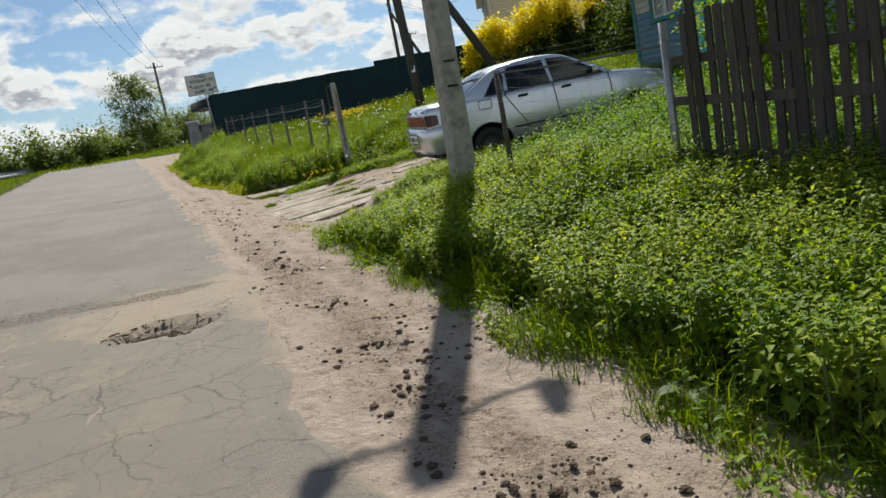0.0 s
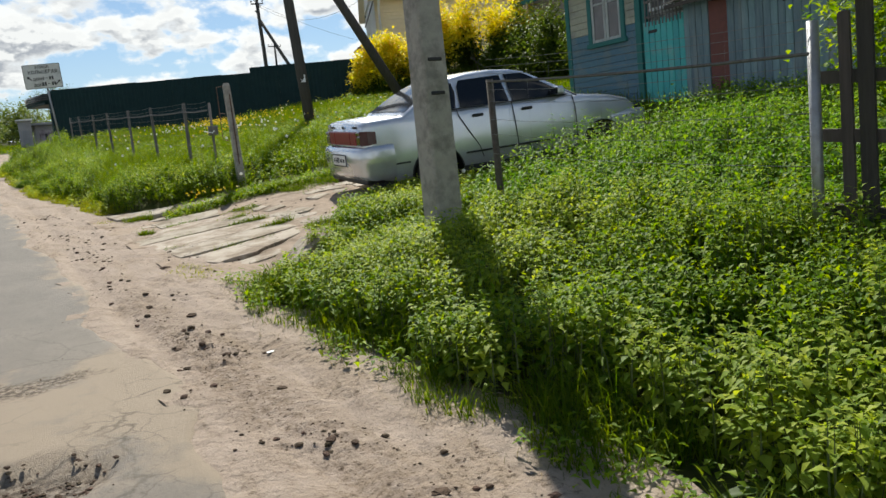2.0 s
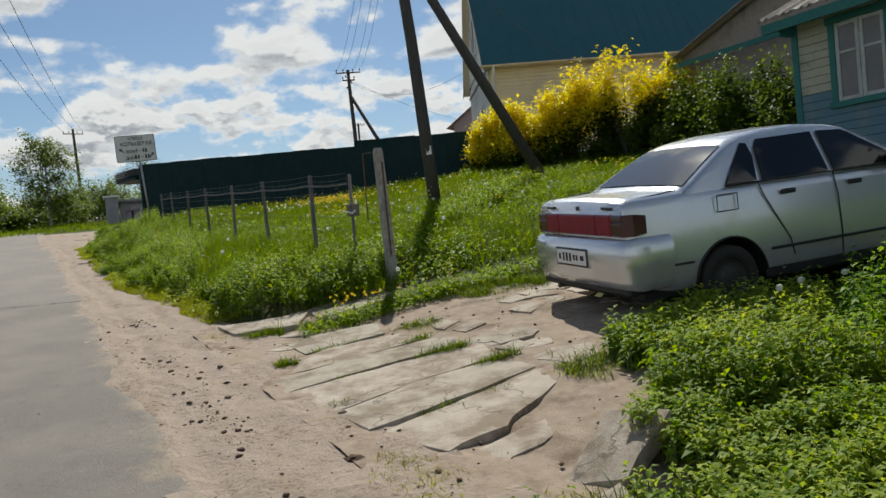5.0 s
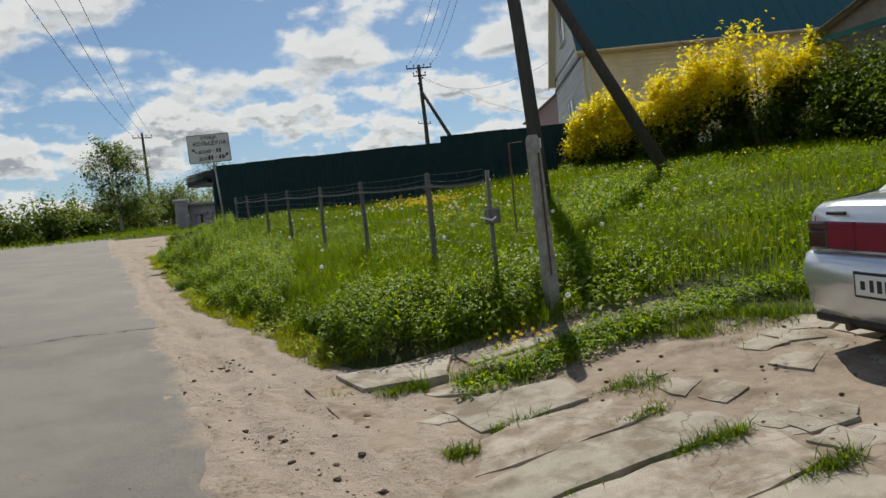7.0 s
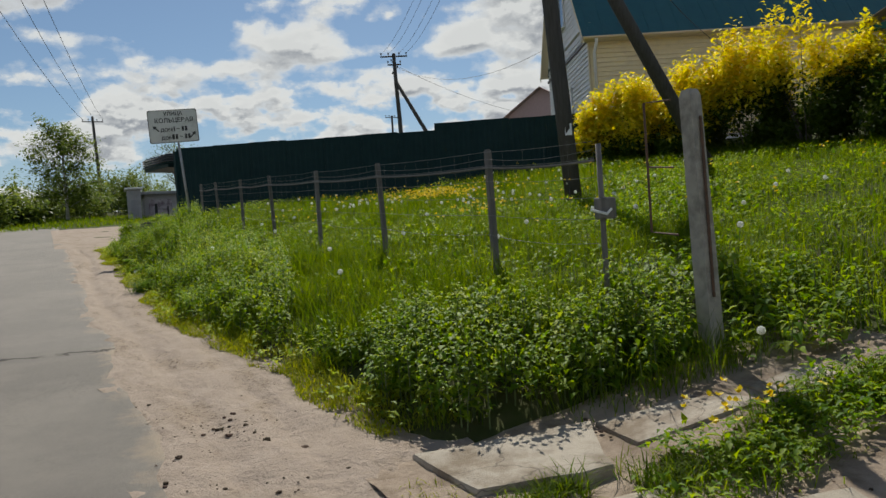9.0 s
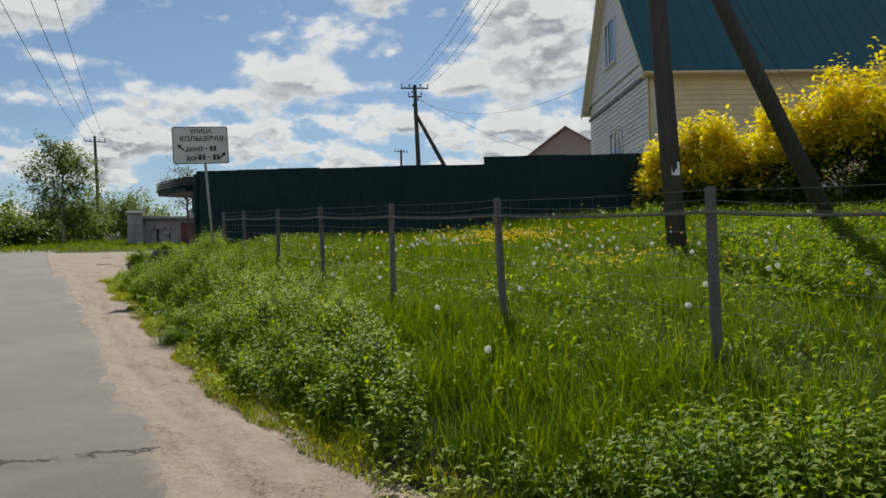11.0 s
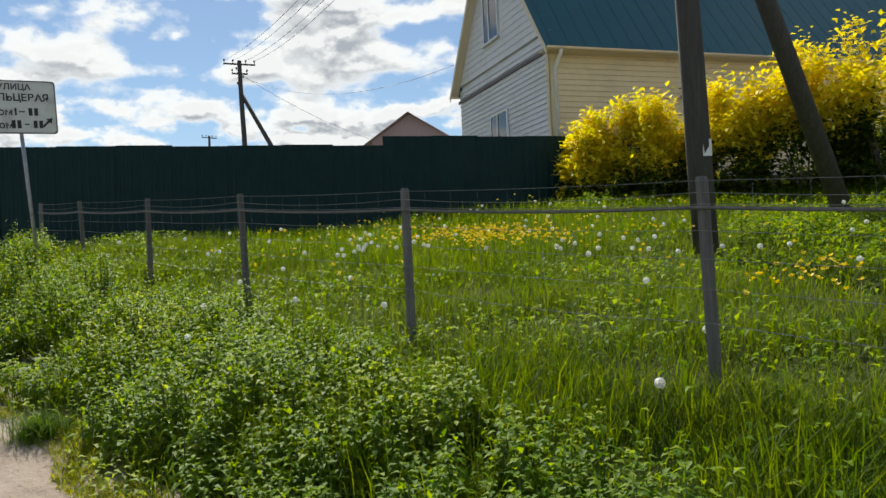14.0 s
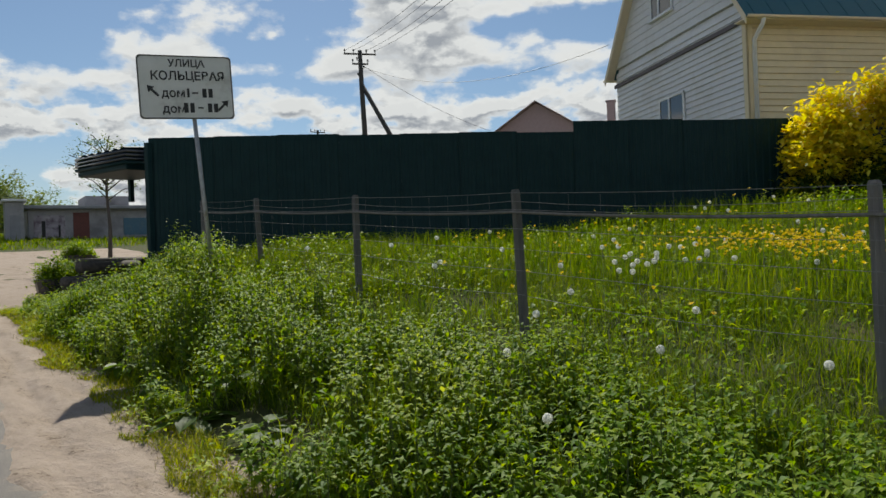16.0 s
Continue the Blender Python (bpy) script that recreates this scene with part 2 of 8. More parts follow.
M_BROWNDOOR = material("brown_door_paint", (0.16, 0.05, 0.038), (0.12, 0.04, 0.032), 12, 0.7, 0.2, 40)
M_LATTICE = material("grey_glazed_porch", (0.26, 0.25, 0.27), (0.20, 0.20, 0.22), 10, 0.6)
M_PAINT = material("silver_car_paint", (0.60, 0.63, 0.67), (0.57, 0.60, 0.64), 40, 0.24, metal=0.6, coat=0.7, stain=(0.52, 0.53, 0.53), stain_scale=1.5, stain_at=0.62)
M_CARGLASS = material("tinted_car_glass", (0.006, 0.007, 0.008), rough=0.04, spec=0.45)
M_REARGLASS = material("rear_window_glass", (0.03, 0.033, 0.038), rough=0.06, spec=1.0)
M_RUBBER = material("black_rubber", (0.018, 0.018, 0.018), (0.03, 0.028, 0.026), 12, 0.8, 0.3, 50)
M_BLACK = material("black_plastic", (0.012, 0.012, 0.013), (0.02, 0.02, 0.02), 12, 0.6)
M_RIM = material("dull_wheel_steel", (0.07, 0.07, 0.07), (0.045, 0.042, 0.04), 12, 0.6, metal=0.4)
M_REDLAMP = material("red_lamp_plastic", (0.23, 0.013, 0.036), (0.17, 0.011, 0.028), 8, 0.3, spec=0.3)
M_SMOKELAMP = material("dark_red_lamp_plastic", (0.060, 0.012, 0.020), (0.045, 0.010, 0.016), 8, 0.2, spec=0.6, coat=0.4)
M_PLATE = material("number_plate_white", (0.72, 0.73, 0.72), (0.66, 0.66, 0.65), 12, 0.5)
M_INK = material("black_print", (0.02, 0.02, 0.02), rough=0.6)
M_SIGN = material("sign_white_paint", (0.66, 0.66, 0.64), (0.60, 0.60, 0.57), 5, 0.6, stain=(0.50, 0.49, 0.46), stain_scale=3)
M_SIGNRIM = material("sign_dark_rim", (0.16, 0.15, 0.14), (0.10, 0.09, 0.08), 12, 0.7)
M_LOG = material("log_bark", (0.052, 0.045, 0.038), (0.115, 0.10, 0.085), 12, 0.9, 0.7, 40)
M_BARK = material("tree_bark", (0.12, 0.10, 0.085), (0.20, 0.18, 0.16), 14, 0.9, 0.6, 40)
M_BIRCHBARK = material("birch_bark", (0.55, 0.53, 0.50), (0.30, 0.28, 0.26), 5, 0.8, 0.3, 30, stain=(0.05, 0.045, 0.04), stain_scale=3, stretch=(1, 1, 3))
M_STEM = material("weed_stem", (0.0702, 0.101, 0.0273), (0.101, 0.125, 0.039), 6, 0.8)
M_NETTLE = material("nettle_leaf", (0.105, 0.180, 0.014), (0.160, 0.246, 0.020), 2.4, 0.55, translucent=(0.42, 2.0, 0.488), rnd=0.38, island=True, spec=0.10)
M_PLOTLEAF = material("plot_herb_leaf", (0.070, 0.152, 0.014), (0.122, 0.222, 0.024), 1.8, 0.55, translucent=(0.42, 2.0, 0.492), rnd=0.40, island=True, spec=0.10)
M_PLOTLEAF2 = material("light_plot_herb_leaf", (0.110, 0.205, 0.022), (0.165, 0.265, 0.034), 1.8, 0.55, translucent=(0.42, 1.8, 0.492), rnd=0.36, island=True, spec=0.10)
M_NETTLE2 = material("light_weed_leaf", (0.185, 0.258, 0.030), (0.245, 0.315, 0.042), 2.4, 0.55, translucent=(0.42, 1.8, 0.488), rnd=0.34, island=True, spec=0.10)
M_WEED = material("broad_weed_leaf", (0.0468, 0.0936, 0.014), (0.0741, 0.129, 0.0187), 9, 0.55, translucent=(0.45, 2.0), rnd=0.25, island=True, spec=0.25)
M_GRASS = material("grass_blade", (0.068, 0.119, 0.009), (0.110, 0.162, 0.014), 1.6, 0.55, translucent=(0.48, 1.75, 0.487), rnd=0.36, island=True, spec=0.08)
M_MOSS = material("yellow_green_ground_cover", (0.225, 0.255, 0.018), (0.29, 0.30, 0.028), 8, 0.8, translucent=(0.4, 1.5, 0.5), rnd=0.3, island=True, spec=0.1)
M_DRYGRASS = material("dry_grass_blade", (0.172, 0.148, 0.0702), (0.234, 0.203, 0.109), 8, 0.8, translucent=(0.35, 1.4), rnd=0.3, island=True)
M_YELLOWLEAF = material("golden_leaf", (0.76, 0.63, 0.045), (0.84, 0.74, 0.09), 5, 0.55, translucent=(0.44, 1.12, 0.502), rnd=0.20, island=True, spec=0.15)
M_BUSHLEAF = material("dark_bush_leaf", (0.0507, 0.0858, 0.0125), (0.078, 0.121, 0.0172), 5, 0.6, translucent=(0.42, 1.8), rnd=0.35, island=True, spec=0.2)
M_TREELEAF = material("tree_leaf", (0.0897, 0.133, 0.0265), (0.121, 0.168, 0.0351), 3, 0.6, translucent=(0.42, 1.7), rnd=0.3, island=True, spec=0.2)
M_PUFF = material("dandelion_fluff", (0.85, 0.85, 0.80), rough=0.9, translucent=(0.5, 1.1), rnd=0.08, island=True, spec=0.1)
M_YFLOWER = material("yellow_petal", (0.690, 0.545, 0.0117), (0.720, 0.600, 0.0156), 6, 0.6, translucent=(0.3, 1.2), rnd=0.15, island=True)
M_FARWALL = material("far_wall_plaster", (0.36, 0.35, 0.36), (0.29, 0.28, 0.30), 3, 0.9, stain=(0.2, 0.19, 0.2), stain_scale=0.5)
M_FARROOF = material("far_roof", (0.30, 0.30, 0.32), (0.24, 0.24, 0.26), 3, 0.8)
M_MURAL = material("painted_wall", (0.46, 0.42, 0.45), (0.30, 0.26, 0.30), 3.5, 0.85, 0.2, 30, stain=(0.16, 0.12, 0.15), stain_scale=2.4, stain_at=0.54)
M_BLUEWALL2 = material("blue_shed_sheet", (0.07, 0.13, 0.20), (0.09, 0.16, 0.24), 3, 0.7)
M_BLACKFILM = material("black_film", (0.012, 0.013, 0.014), (0.02, 0.02, 0.022), 6, 0.35, 0.3, 20)


JOINT = (22.25, 0.0)


def asphalt_material():
    """Grey worn asphalt: aggregate, patches, dusty drifts from the verge, and sand-filled or dark cracks."""
    m = material("asphalt", (0.215, 0.194, 0.172), (0.168, 0.153, 0.136), 90, 0.88, 1.0, 110, stain=(0.232, 0.209, 0.183), stain_scale=0.6, stain_at=0.50, spec=0.2)
    nt = m.node_tree
    b = nt.nodes["Principled BSDF"]
    base = b.inputs["Base Color"].links[0].from_socket
    tc = nt.nodes.new("ShaderNodeTexCoord")

    def tex(scale, detail=5, rough=0.6):
        n = nt.nodes.new("ShaderNodeTexNoise")
        n.inputs["Scale"].default_value, n.inputs["Detail"].default_value, n.inputs["Roughness"].default_value = scale, detail, rough
        nt.links.new(tc.outputs["Object"], n.inputs["Vector"])
        return n

    def rng_(src, a, b_, lo=0.0, hi=1.0):
        n = nt.nodes.new("ShaderNodeMapRange")
        n.inputs[1].default_value, n.inputs[2].default_value, n.inputs[3].default_value, n.inputs[4].default_value = a, b_, lo, hi
        nt.links.new(src, n.inputs[0])
        return n.outputs[0]

    def op(kind, a, b_):
        n = nt.nodes.new("ShaderNodeMath")
        n.operation = kind
        for i, v in enumerate((a, b_)):
            if isinstance(v, (int, float)):
                n.inputs[i].default_value = v
            else:
                nt.links.new(v, n.inputs[i])
        return n.outputs[0]

    def mixc(fac, a, col):
        n = nt.nodes.new("ShaderNodeMixRGB")
        nt.links.new(fac, n.inputs[0])
        nt.links.new(a, n.inputs[1])
        n.inputs[2].default_value = (*col, 1)
        return n.outputs[0]

    def cracks(scale, warp, width):
        add = nt.nodes.new("ShaderNodeMixRGB")
        add.inputs[0].default_value = warp
        nt.links.new(tc.outputs["Object"], add.inputs[1])
        nt.links.new(tex(3.0, 5).outputs["Color"], add.inputs[2])
        v = nt.nodes.new("ShaderNodeTexVoronoi")
        v.feature = "DISTANCE_TO_EDGE"
        v.inputs["Scale"].default_value = scale
        nt.links.new(add.outputs[0], v.inputs["Vector"])
        return rng_(v.outputs["Distance"], 0.0, width, 1.0, 0.0)

    sep = nt.nodes.new("ShaderNodeSeparateXYZ")
    nt.links.new(tc.outputs["Object"], sep.inputs[0])
    X, Y = sep.outputs[0], sep.outputs[1]
    tired = rng_(Y, 11.0, 8.0)
    patch = rng_(tex(0.5, 3).outputs["Fac"], 0.42, 0.58)
    col = mixc(op("MULTIPLY", tired, 0.55), base, (0.257, 0.222, 0.183))
    # coarse stones show where the binder has worn off
    col = mixc(op("MULTIPLY", rng_(tex(38, 2, 0.5).outputs["Fac"], 0.56, 0.66), op("MULTIPLY", rng_(tex(0.8, 4).outputs["Fac"], 0.47, 0.60), 0.35)), col, (0.078, 0.0702, 0.064))
    col = mixc(op("MULTIPLY", rng_(tex(120, 2, 0.5).outputs["Fac"], 0.60, 0.72), 0.35), col, (0.328, 0.296, 0.257))

    def spot(x, y, kx, ky, far, near):
        dx, dy = op("MULTIPLY", op("SUBTRACT", X, x), kx), op("MULTIPLY", op("SUBTRACT", Y, y), ky)
        r2 = op("ADD", op("MULTIPLY", dx, dx), op("MULTIPLY", dy, dy))
        return rng_(op("ADD", r2, op("MULTIPLY", op("SUBTRACT", tex(4.5, 6, 0.7).outputs["Fac"], 0.5), 2.4)), far, near)

    # dust: drifts that thicken towards the verge and by the broken stretch
    near = op("MULTIPLY", rng_(Y, 9.6, 8.2), 0.145)
    edge_ = op("MULTIPLY", rng_(X, 0.95, 1.40), 0.30)
    dust = op("ADD", op("ADD", tex(1.6, 9, 0.68).outputs["Fac"], near), op("ADD", edge_, op("MULTIPLY", spot(0.55, 8.2, 1.0, 1.0, 1.5, 0.3), 0.24)))
    col = mixc(rng_(dust, 0.67, 0.84, 0.0, 0.88), col, (0.335, 0.271, 0.204))
    # broken, crumbled asphalt: dark and coarse
    crumble = rng_(tex(26, 5, 0.75).outputs["Fac"], 0.42, 0.54)
    rough_bits = op("MULTIPLY", op("MAXIMUM", spot(0.40, 7.15, 2.3, 3.6, 1.1, 0.5), op("MAXIMUM", spot(0.35, 8.75, 1.2, 4.5, 0.9, 0.3), op("MULTIPLY", spot(-0.9, 8.9, 1.0, 3.0, 1.0, 0.4), 0.8))), crumble)
    col = mixc(op("MULTIPLY", rough_bits, 0.85), col, (0.0663, 0.0484, 0.0359))
    # the joint between two lays of asphalt
    off = op("SUBTRACT", op("SUBTRACT", Y, op("MULTIPLY", X, JOINT[1])), op("ADD", op("MULTIPLY", op("SUBTRACT", tex(1.4, 6, 0.65).outputs["Fac"], 0.5), 0.9), JOINT[0]))
    col = mixc(op("MULTIPLY", rng_(off, -0.1, 0.4), 0.30), col, (0.265, 0.242, 0.222))
    joint = op("MULTIPLY", rng_(op("ABSOLUTE", off, 0.0), 0.035, 0.012), rng_(tex(2.2, 4).outputs["Fac"], 0.38, 0.50))
    col = mixc(op("MULTIPLY", joint, 0.9), col, (0.0429, 0.0374, 0.0328))
    # crack network, dark or packed with sand
    shown = op("ADD", op("MULTIPLY", patch, 0.10), op("MULTIPLY", tired, op("MULTIPLY", rng_(tex(1.1, 3).outputs["Fac"], 0.40, 0.55), 0.6)))
    col = mixc(op("MULTIPLY", cracks(1.6, 0.22, 0.016), shown), col, (0.0663, 0.0562, 0.0468))
    col = mixc(op("MULTIPLY", cracks(3.7, 0.22, 0.022), op("MULTIPLY", shown, 0.8)), col, (0.0936, 0.078, 0.0663))
    col = mixc(op("MULTIPLY", op("MULTIPLY", cracks(0.624, 0.234, 0.0075), tired), rng_(tex(0.9, 3).outputs["Fac"], 0.57, 0.62)), col, (0.39, 0.328, 0.25))
    nt.links.new(col, b.inputs["Base Color"])
    return m


M_ASPHALT = asphalt_material()


def sand_material():
    """Pale packed sand: broad tone, darker damp mud in blotches, grains and small crumbs, relief at three sizes."""
    m = material("sandy_dirt", (0.385, 0.312, 0.254), (0.318, 0.255, 0.205), 5, 0.95, spec=0.12)
    nt = m.node_tree
    b = nt.nodes["Principled BSDF"]
    col = b.inputs["Base Color"].links[0].from_socket
    tc = nt.nodes.new("ShaderNodeTexCoord")

    def tex(scale, detail, rough, stretch=(1, 1, 1)):
        mp = nt.nodes.new("ShaderNodeMapping")
        mp.inputs["Scale"].default_value = stretch
        nt.links.new(tc.outputs["Object"], mp.inputs[0])
        n = nt.nodes.new("ShaderNodeTexNoise")
        n.inputs["Scale"].default_value, n.inputs["Detail"].default_value, n.inputs["Roughness"].default_value = scale, detail, rough
        nt.links.new(mp.outputs[0], n.inputs["Vector"])
        return n.outputs["Fac"]

    def span(src, lo, hi, top=1.0):
        n = nt.nodes.new("ShaderNodeMapRange")
        n.inputs[1].default_value, n.inputs[2].default_value, n.inputs[4].default_value = lo, hi, top
        nt.links.new(src, n.inputs[0])
        return n.outputs[0]

    def times(a, c):
        n = nt.nodes.new("ShaderNodeMath")
        n.operation = "MULTIPLY"
        nt.links.new(a, n.inputs[0])
        nt.links.new(c, n.inputs[1])
        return n.outputs[0]

    def over(fac, under, c):
        n = nt.nodes.new("ShaderNodeMixRGB")
        nt.links.new(fac, n.inputs[0])
        nt.links.new(under, n.inputs[1])
        n.inputs[2].default_value = (*c, 1)
        return n.outputs[0]

    mud = span(tex(1.5, 7, 0.68, (1.6, 0.6, 1)), 0.50, 0.60)
    col = over(span(tex(1.5, 7, 0.68, (1.6, 0.6, 1)), 0.50, 0.68, 0.70), col, (0.265, 0.203, 0.144))
    col = over(times(mud, span(tex(24, 5, 0.7), 0.54, 0.62, 0.8)), col, (0.0897, 0.064, 0.0445))
    col = over(span(tex(60, 3, 0.6), 0.61, 0.68, 0.55), col, (0.133, 0.0975, 0.0686))
    col = over(span(tex(85, 2, 0.5), 0.63, 0.72, 0.5), col, (0.468, 0.406, 0.328))
    # churned dark mud along the wheel track
    sep = nt.nodes.new("ShaderNodeSeparateXYZ")
    nt.links.new(tc.outputs["Object"], sep.inputs[0])
    far = nt.nodes.new("ShaderNodeMath")
    far.operation = "SUBTRACT"
    nt.links.new(sep.outputs[0], far.inputs[0])
    far.inputs[1].default_value = 1.76
    side = nt.nodes.new("ShaderNodeMath")
    side.operation = "ABSOLUTE"
    nt.links.new(far.outputs[0], side.inputs[0])
    track = times(span(side.outputs[0], 0.36, 0.10), times(span(sep.outputs[1], 12.5, 9.0), span(tex(2.0, 6, 0.7, (1.3, 0.5, 1)), 0.38, 0.50)))
    col = over(times(track, span(tex(13, 6, 0.75), 0.36, 0.58, 0.75)), col, (0.185, 0.137, 0.097))
    col = over(times(track, span(tex(30, 5, 0.7), 0.55, 0.61, 0.9)), col, (0.0663, 0.0452, 0.0312))
    nt.links.new(col, b.inputs["Base Color"])
    under = None
    for scale, dist in ((150, 0.006), (38, 0.016), (11, 0.035)):
        bn = nt.nodes.new("ShaderNodeBump")
        bn.inputs["Strength"].default_value = 0.75
        bn.inputs["Distance"].default_value = dist
        nt.links.new(tex(scale, 5, 0.65), bn.inputs["Height"])
        if under:
            nt.links.new(under, bn.inputs["Normal"])
        under = bn.outputs[0]
    nt.links.new(under, b.inputs["Normal"])
    return m


M_SAND = sand_material()
M_DRIVESOIL = material("trodden_brown_soil", (0.365, 0.292, 0.228), (0.275, 0.212, 0.158), 9, 0.95, 0.9, 45, stain=(0.185, 0.138, 0.099), stain_scale=2.6, stain_at=0.55, spec=0.12)


def add_cracks(m, scale, width, colour, amount):
    """Thin wandering cracks over a material."""
    nt = m.node_tree
    b = nt.nodes["Principled BSDF"]
    col = b.inputs["Base Color"].links[0].from_socket
    tc = nt.nodes.new("ShaderNodeTexCoord")
    wob = nt.nodes.new("ShaderNodeTexNoise")
    wob.inputs["Scale"].default_value, wob.inputs["Detail"].default_value = 5, 5
    nt.links.new(tc.outputs["Object"], wob.inputs["Vector"])
    add = nt.nodes.new("ShaderNodeMixRGB")
    add.inputs[0].default_value = 0.2
    nt.links.new(tc.outputs["Object"], add.inputs[1])
    nt.links.new(wob.outputs["Color"], add.inputs[2])
    v = nt.nodes.new("ShaderNodeTexVoronoi")
    v.feature = "DISTANCE_TO_EDGE"
    v.inputs["Scale"].default_value = scale
    nt.links.new(add.outputs[0], v.inputs["Vector"])
    r = nt.nodes.new("ShaderNodeMapRange")
    r.inputs[2].default_value, r.inputs[3].default_value, r.inputs[4].default_value = width, amount, 0.0
    nt.links.new(v.outputs["Distance"], r.inputs[0])
    x = nt.nodes.new("ShaderNodeMixRGB")
    nt.links.new(r.outputs[0], x.inputs[0])
    nt.links.new(col, x.inputs[1])
    x.inputs[2].default_value = (*colour, 1)
    nt.links.new(x.outputs[0], b.inputs["Base Color"])


add_cracks(M_CONC, 1.1, 0.007, (0.12, 0.10, 0.08), 0.8)

# ---- mesh helpers ----
class Mesh:
    """Collects verts and faces of one mesh."""

    def __init__(self):
        self.v, self.f = [], []

    def add(self, verts, faces, m=None):
        o = len(self.v)
        self.v += [tuple(m @ Vector(p)) for p in verts] if m else [tuple(p) for p in verts]
        self.f += [tuple(i + o for i in face) for face in faces]
        return self

    def box(self, lo, hi, m=None, b=0.0):
        (x0, y0, z0), (x1, y1, z1) = lo, hi
        if b <= 0:
            v = [(x, y, z) for x in (x0, x1) for y in (y0, y1) for z in (z0, z1)]
            return self.add(v, [(0, 1, 3, 2), (4, 6, 7, 5), (0, 4, 5, 1), (2, 3, 7, 6), (0, 2, 6, 4), (1, 5, 7, 3)], m)
        b = min(b, abs(x1 - x0) / 2.2, abs(y1 - y0) / 2.2, abs(z1 - z0) / 2.2)
        bm = bmesh.new()
        bmesh.ops.create_cube(bm, size=1.0)
        for p in bm.verts:
            p.co = ((x0 + x1) / 2 + p.co.x * (x1 - x0), (y0 + y1) / 2 + p.co.y * (y1 - y0), (z0 + z1) / 2 + p.co.z * (z1 - z0))
        bmesh.ops.bevel(bm, geom=list(bm.edges), offset=b, segments=1, affect="EDGES")
        bm.verts.index_update()
        self.add([p.co.copy() for p in bm.verts], [[p.index for p in face.verts] for face in bm.faces], m)
        bm.free()
        return self

    def tube(self, pts, radii, seg=8, cap=True):
        """A round bar along points, with a radius at each."""
        pts = [Vector(p) for p in pts]
        if isinstance(radii, (int, float)):
            radii = [radii] * len(pts)
        o = len(self.v)
        side = None
        for i, p in enumerate(pts):
            d = (pts[min(i + 1, len(pts) - 1)] - pts[max(i - 1, 0)]).normalized()
            if side is None:
                side = d.cross(Vector((0.31, 0.17, 0.93)))
                if side.length < 0.05:
                    side = d.cross(Vector((1, 0, 0)))
            side = (side - d * side.dot(d)).normalized()
            up = d.cross(side)
            for k in range(seg):
                a = 2 * math.pi * k / seg
                self.v.append(tuple(p + (side * math.cos(a) + up * math.sin(a)) * radii[i]))
        for i in range(len(pts) - 1):
            for k in range(seg):
                a, c = o + i * seg + k, o + i * seg + (k + 1) % seg
                self.f.append((a, c, c + seg, a + seg))
        if cap:
            self.f.append(tuple(o + k for k in range(seg))[::-1])
            self.f.append(tuple(o + (len(pts) - 1) * seg + k for k in range(seg)))
        return self

    def prism(self, outline, depth, m=None):
        """An outline in x and z, pushed along +y by depth."""
        n = len(outline)
        v = [(x, 0, z) for x, z in outline] + [(x, depth, z) for x, z in outline]
        f = [tuple(range(n)), tuple(range(2 * n - 1, n - 1, -1))] + [(i, n + i, n + (i + 1) % n, (i + 1) % n) for i in range(n)]
        return self.add(v, f, m)

    def sheet(self, xs, ys, fz):
        """A grid over xs and ys at height fz(x, y)."""
        o, n = len(self.v), len(ys)
        self.v += [(x, y, fz(x, y)) for x in xs for y in ys]
        self.f += [(o + i * n + j, o + (i + 1) * n + j, o + (i + 1) * n + j + 1, o + i * n + j + 1) for i in range(len(xs) - 1) for j in range(n - 1)]
        return self

    def data(self, name, mat, smooth=False):
        me = bpy.data.meshes.new(name)
        me.from_pydata(self.v, [], self.f)
        me.materials.append(mat)
        if smooth:
            me.polygons.foreach_set("use_smooth", [True] * len(me.polygons))
        me.update()
        return me


def part(name, mesh, mat, parent, label="", smooth=False):
    ob = new(name, mesh.data(name, mat, smooth))
    ob.parent = parent
    return tagged(ob, label)


def thing(name, label, category, m=None, group="", kind=""):
    ob = new(name)
    ob.empty_display_size = 0.2
    if m:
        ob.matrix_basis = m
    return tagged(ob, label, category, group, kind)


def single(name, mesh, mat, label, category, group="", kind="", smooth=False):
    return tagged(new(name, mesh.data(name, mat, smooth)), label, category, group, kind)


def sstep(a, b, x):
    t = min(1.0, max(0.0, (x - a) / (b - a)))
    return t * t * (3 - 2 * t)


def lin(a, b, n):
    return [a + (b - a) * i / (n - 1) for i in range(n)]


# ---- the lie of the land ----
def land(x, y):
    """Height of the ground: the road climbs along +y, the plots rise to the right of it."""
    z = -0.27 + 0.0735 * min(y, 100) - 0.02 * max(0, y - 100) * (y < 250) - 3.0 * (y >= 250)
    bank = 0.16 * (min(max(x - 3.2, 0), 17) + 0.4 * min(max(x - 20.2, 0), 20))
    z += bank * (1 - sstep(41, 50, y))
    z -= 0.08 * min(max(-x - 5.0, 0), 30)
    z -= 0.42 * math.exp(-((x - 9.5) ** 2 + (y - 13.2) ** 2) / 9.0)
    # the bank below the meadow fence, and the heap of old earth by the street sign
    z += 0.22 * sstep(2.3, 3.5, x) * (1 - sstep(6, 10, x)) * sstep(17.3, 18.6, y) * (1 - sstep(35, 39, y))
    z += 0.42 * sstep(3.2, 4.6, x) * math.exp(-((x - 5.0) ** 2) / 9.0 - (y - 35.5) ** 2 / 12.0)
    return z


